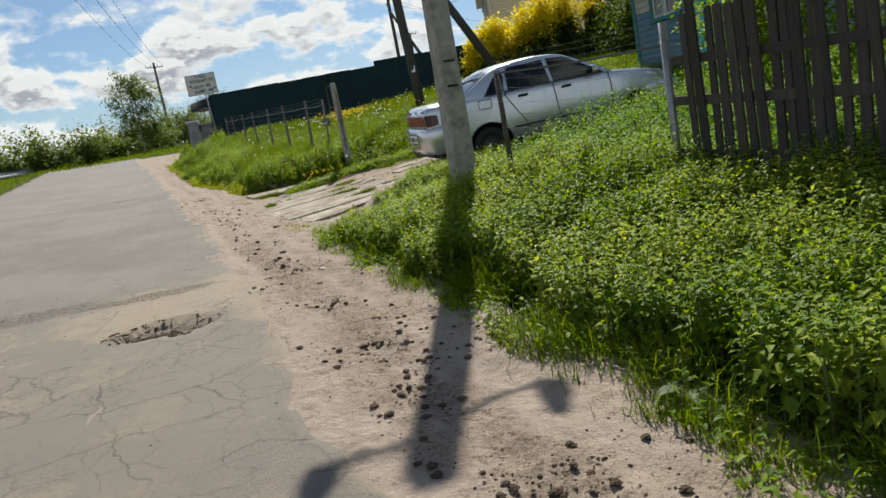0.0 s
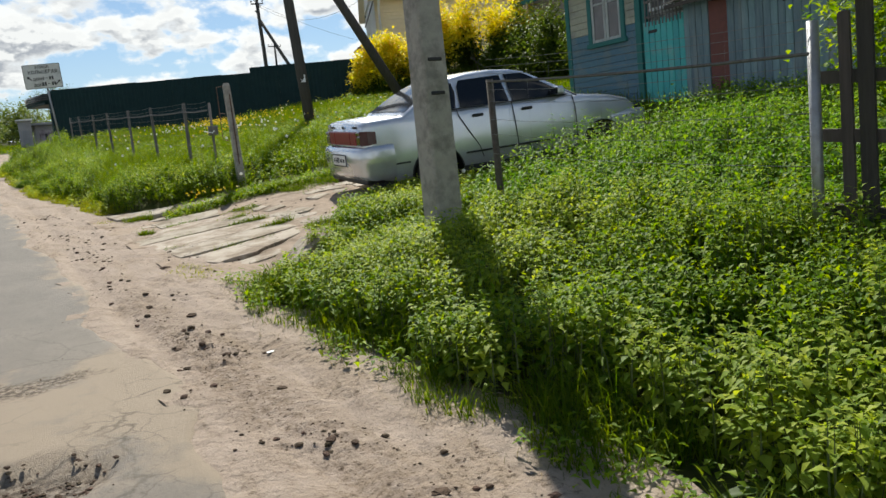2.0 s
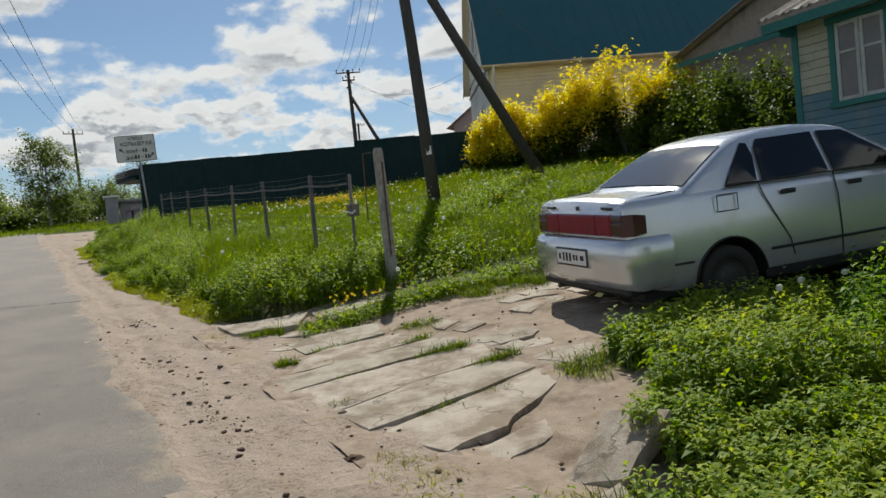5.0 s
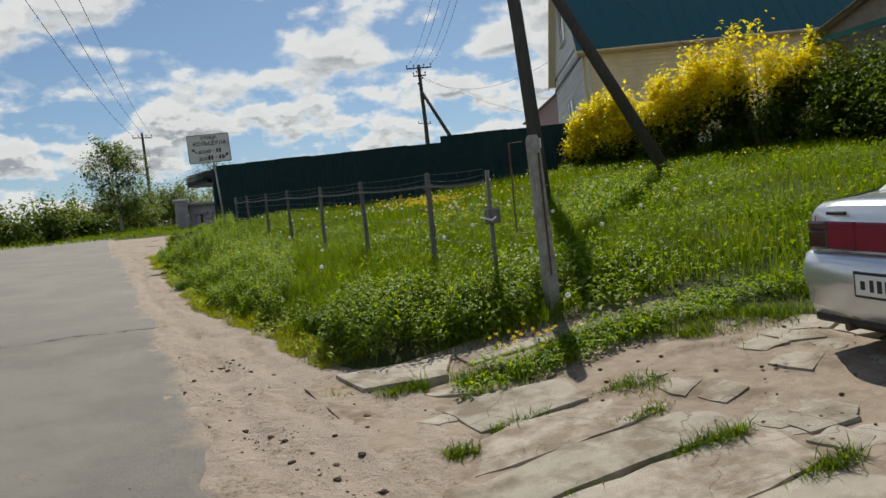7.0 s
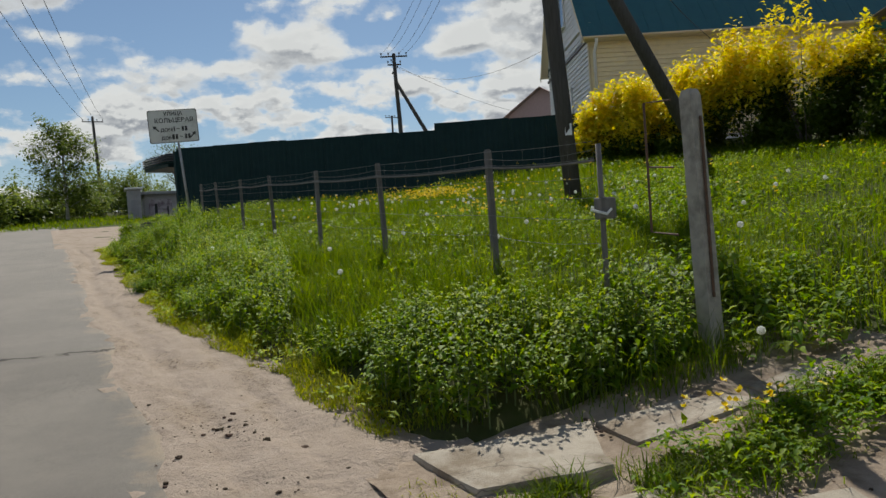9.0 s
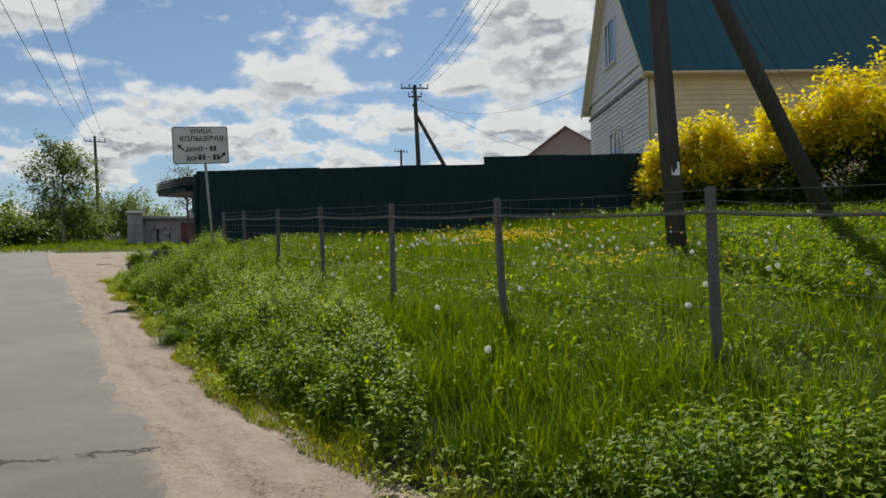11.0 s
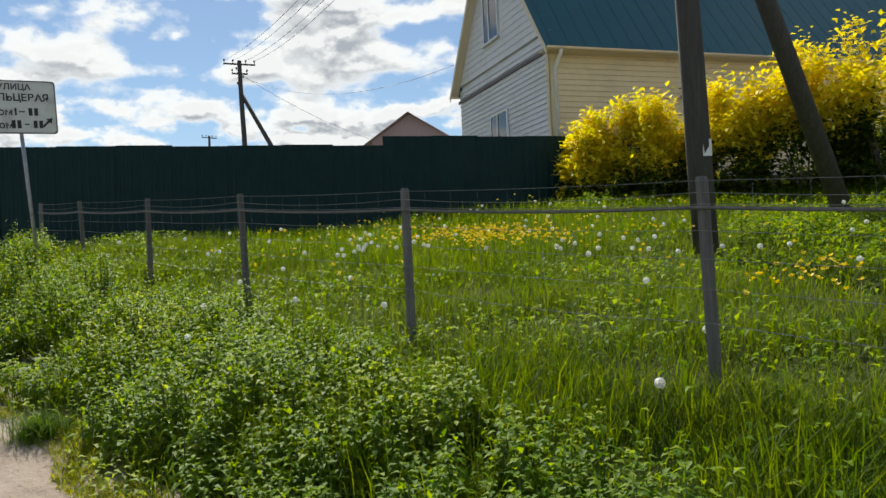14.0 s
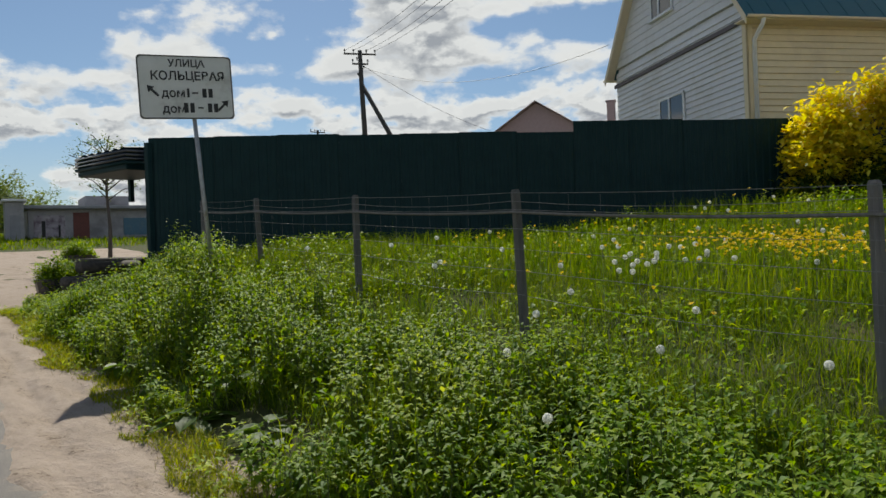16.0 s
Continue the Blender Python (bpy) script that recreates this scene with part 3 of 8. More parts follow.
def edge(y, k, amp=0.12):
    return amp * noise.noise((k, y * 0.55, 1)) + 0.4 * amp * noise.noise((k, y * 2.3, 2))


def grass_line(y):
    """Where the sand ends and the plants begin."""
    a = 2.38 + 0.12 * sstep(8, 13, y) + 0.15 * sstep(14, 17, y) - 0.55 * sstep(18.5, 24, y)
    return a + edge(y, 5.0, 0.14)


def bumpy(x, y):
    return 0.035 * noise.noise((x * 0.9, y * 0.9, 0)) + 0.012 * noise.noise((x * 3.7, y * 3.7, 5))


def in_road(x, y):
    return (-4.5 < x < (grass_line(y) + 0.22 if y < 41 else 2.25) and y < 60) or (2.2 < x < 6.1 and 10.7 < y < 17.6)


xs = [-420, -250, -150, -90, -60, -40, -28, -20, -15, -12] + lin(-10, 18, 113) + [19, 20.2, 22, 25, 30, 40, 60, 90, 150, 250, 420]
ys = [-150, -80, -40, -20, -12] + lin(-8, 52, 241) + [54, 57, 60, 65, 70, 76, 84, 92, 100, 115, 135, 160, 200, 249, 251, 330, 480]
ground = Mesh().sheet(xs, ys, lambda x, y: land(x, y) + bumpy(x, y) - (0.09 if in_road(x, y) else 0.0))
single("ground", ground, M_TURF, "green turf and bare soil under weeds and meadow grass", "ground", kind="structure", smooth=True)


def road_edge(y):
    return 1.38 + edge(y, 3.0, 0.22) - 0.25 * sstep(9, 3, y)


def pothole(x, y):
    d = ((x - 0.45) / 0.42) ** 2 + ((y - 7.18) / 0.32) ** 2 + 0.5 * noise.noise((x * 4, y * 4, 3))
    return -0.075 * (1 - sstep(0.45, 0.95, d))


def road_z(x, y):
    z = land(0, y) + 0.012 * noise.noise((x * 0.6, y * 0.6, 9)) + 0.003 * noise.noise((x * 5, y * 5, 4)) + pothole(x, y)
    # the joint between two lays of asphalt: a shallow step with a crack
    jy = 22.25 + 0.25 * noise.noise((x * 0.8, 0, 7)) - (0.9 * (-0.8 - x) if x < -0.8 else 0)
    z -= 0.010 * math.exp(-(((y - jy) / 0.09) ** 2))
    return z + 0.01


road = Mesh()
ry = lin(-9, 24, 331) + lin(24.2, 62, 190)
us = [0.0, 0.02] + lin(0.06, 0.6, 22) + lin(0.61, 1.0, 40)
n = len(ry)
for u in us:
    for y in ry:
        x0, x1 = -4.6 + edge(y, 8.0, 0.25), road_edge(y)
        x = x0 + (x1 - x0) * u
        lip = -0.06 if u in (0.0, 1.0) else 0.0
        road.v.append((x, y, road_z(x, y) + lip))
road.f += [(i * n + j, (i + 1) * n + j, (i + 1) * n + j + 1, i * n + j + 1) for i in range(len(us) - 1) for j in range(n - 1)]
single("road", road, M_ASPHALT, "worn grey asphalt village road with dust and cracks", "road", kind="structure", smooth=True)


def verge_z(x, y):
    """Sandy shoulder with two tyre ruts and trampled lumps."""
    z = land(0, y) + 0.16 * max(0, x - 3.2) + 0.012
    rut = math.exp(-(((x - 1.62 - 0.12 * math.sin(y * 0.4)) / 0.11) ** 2)) + 0.7 * math.exp(-(((x - 2.12 - 0.10 * math.sin(y * 0.33 + 1)) / 0.10) ** 2))
    z -= 0.05 * rut * (0.6 + 0.6 * noise.noise((x, y * 0.8, 2)))
    # churned mud between the ruts: crusts and clods
    churn = math.exp(-(((x - 1.78) / 0.24) ** 2)) * sstep(1.0, 3.0, y) * (1 - 0.6 * sstep(9, 12, y)) * max(0.0, 0.45 + 1.3 * noise.noise((x * 1.3, y * 0.9, 12)))
    z += 0.055 * churn * (abs(noise.noise((x * 9, y * 7, 3))) - 0.25) + 0.035 * churn * noise.noise((x * 21, y * 17, 5))
    z += 0.025 * noise.noise((x * 2.2, y * 1.6, 6)) + 0.020 * noise.noise((x * 6, y * 4.5, 1)) * (0.5 + 0.5 * noise.noise((x, y * 0.5, 4))) + 0.012 * noise.noise((x * 13, y * 11, 1))
    return z


sand = Mesh()
sy2 = lin(-9, 1, 60) + lin(1.05, 12, 440) + lin(12.04, 20, 160) + lin(20.08, 40, 200)
n = len(sy2)
su = lin(0, 1, 56)
for u in su:
    for y in sy2:
        x0, x1 = road_edge(y) - 0.22, grass_line(y) + 0.45
        x = x0 + (x1 - x0) * u
        sand.v.append((x, y, verge_z(x, y) - 0.05 * sstep(0.12, 0, u) * (0.6 + noise.noise((x * 3, y * 3, 8)))))
sand.f += [(i * n + j, (i + 1) * n + j, (i + 1) * n + j + 1, i * n + j + 1) for i in range(len(su) - 1) for j in range(n - 1)]
single("sandy_verge", sand, M_SAND, "pale sandy road shoulder with tyre ruts", "verge", kind="structure", smooth=True)

drive = Mesh().sheet(lin(2.3, 6.4, 60), lin(10.4, 17.9, 100), lambda x, y: land(x, y) + 0.012 + 0.02 * noise.noise((x * 2.3, y * 2.3, 6)) + 0.010 * noise.noise((x * 9, y * 9, 2))
                     - 0.14 * max(sstep(10.9, 10.4, y), sstep(17.5, 17.9, y), sstep(6.0, 6.4, x)))
single("driveway_ground", drive, M_DRIVESOIL, "trodden sandy soil of the driveway between slabs", "driveway", kind="structure", smooth=True)

side = Mesh().sheet(lin(1.0, 16, 40), lin(39.6, 60, 54), lambda x, y: land(x, y) + 0.02 + 0.03 * noise.noise((x * 0.8, y * 0.8, 6))
                    - 0.25 * max(sstep(42.2 - 0.2 * (x - 3), 41.0, y) * (x > 4), 0.3 * sstep(40.4, 39.6, y), sstep(56 + 0.3 * x, 60 + 0.3 * x, y)))
single("side_road", side, M_SAND, "sandy side road turning off past the dark fence", "road", kind="structure", smooth=True)

# ---- dark sheet fence ----
F0, F1 = Vector((4.57, 38.69)), Vector((15.76, 32.92))
fd = (F1 - F0).normalized()


def dark_fence():
    fence = thing("sheet_metal_fence", "tall dark green corrugated sheet fence round the plot", "fence", kind="structure")
    total = (F1 - F0).length + 3.5
    step_at = (Vector((11.29, 35.3)) - F0).length
    wide = 1.15
    k = 0
    while k * wide < total:
        a, b = k * wide, min((k + 1) * wide, total)
        top = 5.60 if a < step_at - 0.3 else 5.80
        top += 0.012 * (k % 3 - 1)
        panel = Mesh()
        s = a
        pts = []
        while s < b - 0.01:
            pts += [(s, 0.0), (s + 0.07, 0.0), (s + 0.085, 0.012), (s + 0.145, 0.012)]
            s += 0.16
        pts.append((b, 0.0))
        o = 0
        for i, (s, off) in enumerate(pts):
            p = F0 + fd * min(s, b) + Vector((-fd.y, fd.x)) * -(off + 0.004 * (k % 2))
            z0 = land(p.x, p.y) - 0.05
            panel.v += [(p.x, p.y, z0), (p.x, p.y, top)]
            q = p + Vector((-fd.y, fd.x)) * 0.004
            panel.v += [(q.x, q.y, z0), (q.x, q.y, top)]
            if i:
                panel.f += [(o - 4, o, o + 1, o - 3), (o - 2, o - 1, o + 3, o + 2), (o - 3, o + 1, o + 3, o - 1)]
            o += 4
        part("panel", panel, M_DARKFENCE, fence)
        k += 1
    # the return at the corner, away from the road, and its corner post
    ret = Mesh()
    c = F0
    d2 = Vector((0.30, 0.954))
    for i in range(26):
        s0, s1 = i * 0.16, i * 0.16 + 0.08
        for s, off in ((s0, 0), (s1, 0), (s1 + 0.01, 0.012), (s1 + 0.07, 0.012)):
            p = c + d2 * s + Vector((-0.954, 0.30)) * off
            ret.v += [(p.x, p.y, land(p.x, p.y) - 0.05), (p.x, p.y, 5.58)]
    for i in range(len(ret.v) // 2 - 1):
        ret.f.append((2 * i, 2 * i + 2, 2 * i + 3, 2 * i + 1))
    part("return_panel", ret, M_DARKFENCE, fence)
    post = Mesh().box((-0.05, -0.05, 0), (0.05, 0.05, 2.62), pose(c.x - 0.03, c.y - 0.03, land(c.x, c.y) - 0.1, 0, 0, 25), 0.008)
    part("corner_post", post, M_DARKFENCE, fence)
    rail = Mesh()
    for z in (3.6, 5.0):
        for s0, s1 in ((0.05, total - 0.05),):
            p, q = F0 + fd * s0 + Vector((-fd.y, fd.x)) * 0.05, F0 + fd * s1 + Vector((-fd.y, fd.x)) * 0.05
            rail.tube([(p.x, p.y, z + 0.0), (q.x, q.y, z + 0.9)], 0.022, 6)
    part("rail", rail, M_STEEL, fence)
    # small gate roof that sticks out past the corner
    hood = thing("gate_roof", "small dark corrugated roof over the gate at the fence corner", "roof", pose(c.x + 0.45, c.y + 2.4, 5.58, 0, 0, 17))
    sh = Mesh()
    n = 24
    for i in range(n + 1):
        y = -0.9 + 1.8 * i / n
        w = 0.02 * math.sin(i * 1.6)
        for x, z in ((-0.85, 0.0), (0.5, 0.12)):
            sh.v += [(x, y, z + w), (x, y, z + w + 0.012)]
    for i in range(n):
        a = 4 * i
        sh.f += [(a, a + 2, a + 6, a + 4), (a + 1, a + 5, a + 7, a + 3), (a, a + 4, a + 5, a + 1), (a + 2, a + 3, a + 7, a + 6)]
    part("roof_sheet", sh, M_DARKFENCE, hood, "dark corrugated sheet")
    part("eave_box", Mesh().box((-0.85, -0.92, -0.42), (0.42, 0.92, -0.03), None, 0.02), M_DARKFENCE, hood, "dark boxed eave")
    for k in range(4):
        part("rib", Mesh().tube([(-0.87, -0.94, -0.06 - 0.075 * k), (-0.87, 0.94, -0.06 - 0.075 * k)], 0.033, 8), M_DARKGLASS if k < 3 else M_DARKFENCE, hood, "glossy dark rounded rib", True)
        part("rib", Mesh().tube([(-0.87, -0.94, -0.06 - 0.075 * k), (0.42, -0.94, -0.05 - 0.075 * k)], 0.033, 8), M_DARKGLASS if k < 3 else M_DARKFENCE, hood, "glossy dark rounded rib", True)
    part("wall_bracket", Mesh().box((0.26, -0.9, -0.9), (0.36, -0.8, -0.1), None, 0.01).box((0.26, 0.8, -0.9), (0.36, 0.9, -0.1), None, 0.01), M_DARKFENCE, hood)


dark_fence()

# ---- two-storey house with a teal roof ----
def house_big():
    """Local frame: x along the eaves side, y along the gable, origin at the near corner."""
    h = thing("house", "cream and white sided house with a steep teal metal roof", "house", pose(18.02, 35.12, 0, 0, 0, -24.3))
    L, W, zb, ze, za = 15.0, 7.6, 4.4, 9.32, 14.3
    base = Mesh()
    for z, off in ((zb, 0.0),):
        base.box((0.04, 0.04, z), (L - 0.04, W - 0.04, ze))
    part("wall_core", base, M_SIDING_W, h)
    # gable wall, facing the lane: lower white boards, band, upper boards with a window hole
    n = int((ze - 5.2) / 0.16)
    for i in range(n):
        z = 5.2 + i * 0.16
        b = Mesh().add([(-0.045, 0, z), (-0.045, W, z), (-0.008, W, z + 0.16), (-0.008, 0, z + 0.16), (0.04, 0, z), (0.04, W, z), (0.04, W, z + 0.16), (0.04, 0, z + 0.16)],
                       [(0, 3, 2, 1), (4, 5, 6, 7), (0, 1, 5, 4), (3, 7, 6, 2), (0, 4, 7, 3), (1, 2, 6, 5)])
        part("siding_board", b, M_SIDING_W, h)
    for i in range(n):
        z = 5.2 + i * 0.16
        b = Mesh().add([(0, -0.045, z), (L, -0.045, z), (L, -0.008, z + 0.16), (0, -0.008, z + 0.16), (0, 0.04, z), (L, 0.04, z), (L, 0.04, z + 0.16), (0, 0.04, z + 0.16)],
                       [(0, 1, 2, 3), (4, 7, 6, 5), (0, 4, 5, 1), (3, 2, 6, 7), (0, 3, 7, 4), (1, 5, 6, 2)])
        part("siding_board", b, M_SIDING_Y, h, "cream siding board")
    slope = (za - ze) / (W / 2)
    n = int((za - ze) / 0.22)
    for i in range(n):
        z, z2 = ze + 0.02 + i * 0.22, ze + 0.02 + (i + 1) * 0.22
        y0, y1 = (z - ze) / slope, (min(z2, za) - ze) / slope
        b = Mesh().add([(-0.05, y0, z), (-0.05, W - y0, z), (-0.032, W - y1, z2), (-0.032, y1, z2), (0.1, y0, z), (0.1, W - y0, z), (0.1, W - y1, z2), (0.1, y1, z2)],
                       [(0, 3, 2, 1), (4, 5, 6, 7), (0, 1, 5, 4), (3, 7, 6, 2), (0, 4, 7, 3), (1, 2, 6, 5)])
        part("gable_board", b, M_SIDING_W, h)
    part("band", Mesh().box((-0.075, -0.1, 8.70), (-0.03, W + 0.1, 8.82), None, 0.006), M_BROWNGLASS, h, "dark grey-brown band")
    part("corner_trim", Mesh().box((-0.06, -0.06, zb), (0.10, 0.0, ze), None, 0.008).box((-0.06, -0.06, zb), (-0.0, 0.14, ze), None, 0.008), M_SIDING_Y, h)
    # roof slabs with standing seams and an overhang
    for sgn, ov in ((0, 0.50), (1, 0.25)):
        r = Mesh()

        def rp(x, d, up=0.0):
            y = d if sgn == 0 else W - d
            return (x, y, ze + slope * d + up)

        v = [rp(-0.35, -ov), rp(L + 0.35, -ov), rp(L + 0.35, W / 2), rp(-0.35, W / 2)]
        v2 = [(x, y, z + 0.07) for x, y, z in v]
        r.add(v + v2, [(0, 1, 2, 3), (4, 7, 6, 5), (0, 4, 5, 1), (1, 5, 6, 2), (3, 2, 6, 7), (0, 3, 7, 4)])
        ro = part("roof_slope", r, M_ROOF, h)
        k = -0.1
        while k < L + 0.3:
            a, b2 = rp(k, -ov, 0.07), rp(k, W / 2, 0.07)
            a2, b3 = rp(k + 0.03, -ov, 0.07), rp(k + 0.03, W / 2, 0.07)
            seam = Mesh().add([a, b2, b3, a2, (a[0], a[1], a[2] + 0.014), (b2[0], b2[1], b2[2] + 0.014), (b3[0], b3[1], b3[2] + 0.014), (a2[0], a2[1], a2[2] + 0.014)],
                              [(0, 1, 2, 3), (4, 7, 6, 5), (0, 4, 5, 1), (1, 5, 6, 2), (2, 6, 7, 3), (3, 7, 4, 0)])
            part("seam", seam, M_ROOF, ro)
            k += 0.52
        fa = Mesh()
        a, b2 = rp(-0.36, -ov, -0.16), rp(-0.36, W / 2, -0.16)
        fa.add([a, b2, (b2[0], b2[1], b2[2] + 0.22), (a[0], a[1], a[2] + 0.22), (a[0] + 0.03, a[1], a[2]), (b2[0] + 0.03, b2[1], b2[2]), (b2[0] + 0.03, b2[1], b2[2] + 0.22), (a[0] + 0.03, a[1], a[2] + 0.22)],
               [(0, 3, 2, 1), (4, 5, 6, 7), (0, 1, 5, 4), (3, 7, 6, 2), (0, 4, 7, 3), (1, 2, 6, 5)])
        part("barge_board", fa, M_CREAMTRIM, h)
        so = Mesh()
        v = [rp(-0.33, -ov, -0.03), rp(-0.03, -ov, -0.03), rp(-0.03, W / 2, -0.03), rp(-0.33, W / 2, -0.03)]
        so.add(v + [(x, y, z + 0.025) for x, y, z in v], [(0, 1, 2, 3), (4, 7, 6, 5), (0, 4, 5, 1), (1, 5, 6, 2), (2, 6, 7, 3), (0, 3, 7, 4)])
        part("soffit", so, M_CREAMTRIM, h)
        yy = -ov if sgn == 0 else W + ov
        ze2 = ze - slope * ov
        s2 = Mesh().box((-0.34, min(yy, 0 if sgn == 0 else W), ze2 - 0.03 + 0.0), (L + 0.34, max(yy, 0 if sgn == 0 else W), ze2 + 0.0))
        part("eave_soffit", s2, M_CREAMTRIM, h)
        y0 = yy - 0.1 if sgn == 0 else yy
        gut = Mesh()
        for i in range(7):
            a = math.pi + math.pi * i / 6
            for rr in (0.07, 0.06):
                gut.v += [(-0.36, y0 + 0.06 + rr * math.cos(a), ze2 + 0.05 + rr * math.sin(a)), (L + 0.36, y0 + 0.06 + rr * math.cos(a), ze2 + 0.05 + rr * math.sin(a))]
        for i in range(6):
            a = 4 * i
            gut.f += [(a, a + 1, a + 5, a + 4), (a + 2, a + 6, a + 7, a + 3)]
        gut.f += [(0, 2, 3, 1), (24, 25, 27, 26)]
        part("gutter", gut, M_CREAMTRIM, h)
    ov = 0.50
    ze2 = ze - slope * ov
    part("downpipe", Mesh().tube([(0.12, -ov - 0.02, ze2 + 0.02), (0.12, -ov + 0.02, ze2 - 0.12), (0.12, -0.10, ze2 - 0.42), (0.12, -0.10, 5.0)], 0.055, 10), M_WHITEPLASTIC, h, "white downpipe", True)

    def window(y0, y1, z0, z1, x, mull):
        w = part("window", Mesh().box((x - 0.05, y0, z0), (x, y0 + 0.07, z1), None, 0.008).box((x - 0.05, y1 - 0.07, z0), (x, y1, z1), None, 0.008)
                 .box((x - 0.05, y0, z0), (x, y1, z0 + 0.07), None, 0.008).box((x - 0.05, y0, z1 - 0.07), (x, y1, z1), None, 0.008), M_WHITEPLASTIC, h, "white-framed window")
        part("pane", Mesh().box((x - 0.022, y0 + 0.05, z0 + 0.05), (x - 0.012, y1 - 0.05, z1 - 0.05)), M_DARKGLASS, w, "dark glass")
        part("mullion", Mesh().box((x - 0.052, (y0 + y1) / 2 + mull - 0.035, z0 + 0.06), (x - 0.006, (y0 + y1) / 2 + mull + 0.035, z1 - 0.06)), M_WHITEPLASTIC, w)
        part("sill", Mesh().box((x - 0.12, y0 - 0.06, z0 - 0.05), (x, y1 + 0.06, z0 - 0.01), None, 0.005), M_WHITEPLASTIC, w)

    window(3.05, 4.55, 6.2, 7.68, -0.045, 0.12)
    window(3.5, 4.85, 10.15, 11.85, -0.05, 0.15)
    for x in (4.3, 4.9):
        part("cable_bracket", Mesh().tube([(x, 0, 7.75), (x, -0.3, 7.7), (x, -0.3, 7.45)], 0.02, 6).box((x - 0.1, -0.34, 7.40), (x + 0.1, -0.2, 7.5)), M_BLACK, h, "black cable bracket")


house_big()


def small_roof_house(name, label, m, L, W, ze, za, wall, roof, zb):
    h = thing(name, label, "house", m)
    part("wall", Mesh().box((0, 0, zb), (L, W, ze)).add([(0, 0, ze), (0, W, ze), (0, W / 2, za - 0.05), (0.1, 0, ze), (0.1, W, ze), (0.1, W / 2, za - 0.05)], [(0, 2, 1), (3, 4, 5), (0, 1, 4, 3), (1, 2, 5, 4), (2, 0, 3, 5)])
         .add([(L, 0, ze), (L, W, ze), (L, W / 2, za - 0.05), (L - 0.1, 0, ze), (L - 0.1, W, ze), (L - 0.1, W / 2, za - 0.05)], [(0, 1, 2), (3, 5, 4), (0, 3, 4, 1), (1, 4, 5, 2), (2, 5, 3, 0)]), wall, h)
    s = (za - ze) / (W / 2)
    for sgn in (0, 1):
        r = Mesh()
        nx = int((L + 0.8) / 0.12)
        for i in range(nx + 1):
            x = -0.4 + (L + 0.8) * i / nx
            w = 0.022 * math.sin(i * 2.2)
            for d in (-0.45, W / 2):
                y = d if sgn == 0 else W - d
                r.v += [(x, y, ze + s * d + w), (x, y, ze + s * d + w + 0.03)]
        for i in range(nx):
            a = 4 * i
            r.f += [(a, a + 4, a + 6, a + 2), (a + 1, a + 3, a + 7, a + 5), (a, a + 1, a + 5, a + 4), (a + 2, a + 6, a + 7, a + 3)]
        r.f += [(0, 2, 3, 1), (4 * nx, 4 * nx + 1, 4 * nx + 3, 4 * nx + 2)]
        part("roof_slope", r, roof, h)
    return h


hb = small_roof_house("neighbour_house", "old house with a weathered grey-brown slate roof behind the bushes", pose(18.3, 13.6, 0, 0, 0, 0), 9.0, 11.2, 6.6, 8.5, M_SLATE, M_SLATE, 2.4)
part("fascia", Mesh().box((-0.42, -0.48, 6.28), (-0.36, 11.68, 6.42)), M_TEALDARK, hb)
hr = small_roof_house("red_roofed_house", "house with a brown-red gabled roof far behind the fence", pose(31.6, 54.0, 0, 0, 0, 38), 9.0, 4.6, 10.0, 11.5, M_ROOFRED, M_ROOFRED, 5.0)
part("chimney", Mesh().box((1.0, -1.9, 9.0), (1.45, -1.45, 11.35), None, 0.02).box((0.95, -1.95, 11.35), (1.5, -1.4, 11.43)), M_ROOFRED, hr, "brick chimney with a cap")

# ---- poles and wires ----
def concrete_pole():
    p = thing("street_pole", "square concrete utility pole standing among nettles", "pole", pose(4.52, 9.72, 0.55, 0, -0.6, 0))
    sh = Mesh()
    zs = [-0.6, 0.0, 1.85, 2.05, 2.06, 2.5, 2.51, 4.0, 6.0, 6.85]
    for z in zs:
        w = 0.150 - 0.006 * z
        c = 0.02
        if 2.06 <= z <= 2.5:
            w += 0.0
        d = w
        for x, y in ((-w + c, -d), (w - c, -d), (w, -d + c), (w, d - c), (w - c, d), (-w + c, d), (-w, d - c), (-w, -d + c)):
            sh.v.append((x, y, z))
    n = len(zs)
    for i in range(n - 1):
        for k in range(8):
            sh.f.append((8 * i + k, 8 * i + (k + 1) % 8, 8 * i + 8 + (k + 1) % 8, 8 * i + 8 + k))
    sh.f += [tuple(range(7, -1, -1)), tuple(range(8 * n - 8, 8 * n))]
    part("shaft", sh, M_POLE, p)
    for z in (1.62, 1.94):
        part("notch", Mesh().box((-0.08, -0.150, z), (0.08, -0.10, z + 0.035), None, 0.008), M_BLACK, p, "dark cast notch")
    hooks = (((0, 0, 6.45), (-0.30, 0, 6.44), (-0.52, 0, 6.42), (-0.58, 0, 6.46), (-0.58, 0, 6.54)), ((0, 0, 6.30), (0.25, 0, 6.20), (0.48, 0, 6.10), (0.62, 0, 6.10), (0.69, 0, 6.18), (0.70, 0, 6.28)))
    for line in hooks:
        a = part("arm", Mesh().tube(line, 0.028, 8), M_STEEL, p, "bent steel hook", True)
        x, _, z = line[-1]
        part("insulator", Mesh().tube([(x, 0, z - 0.06), (x, 0, z + 0.07), (x, 0, z + 0.09), (x, 0, z + 0.22), (x, 0, z + 0.27)], [0.095, 0.10, 0.07, 0.075, 0.05], 12), M_WHITEPLASTIC, a, "porcelain insulator", True)


concrete_pole()


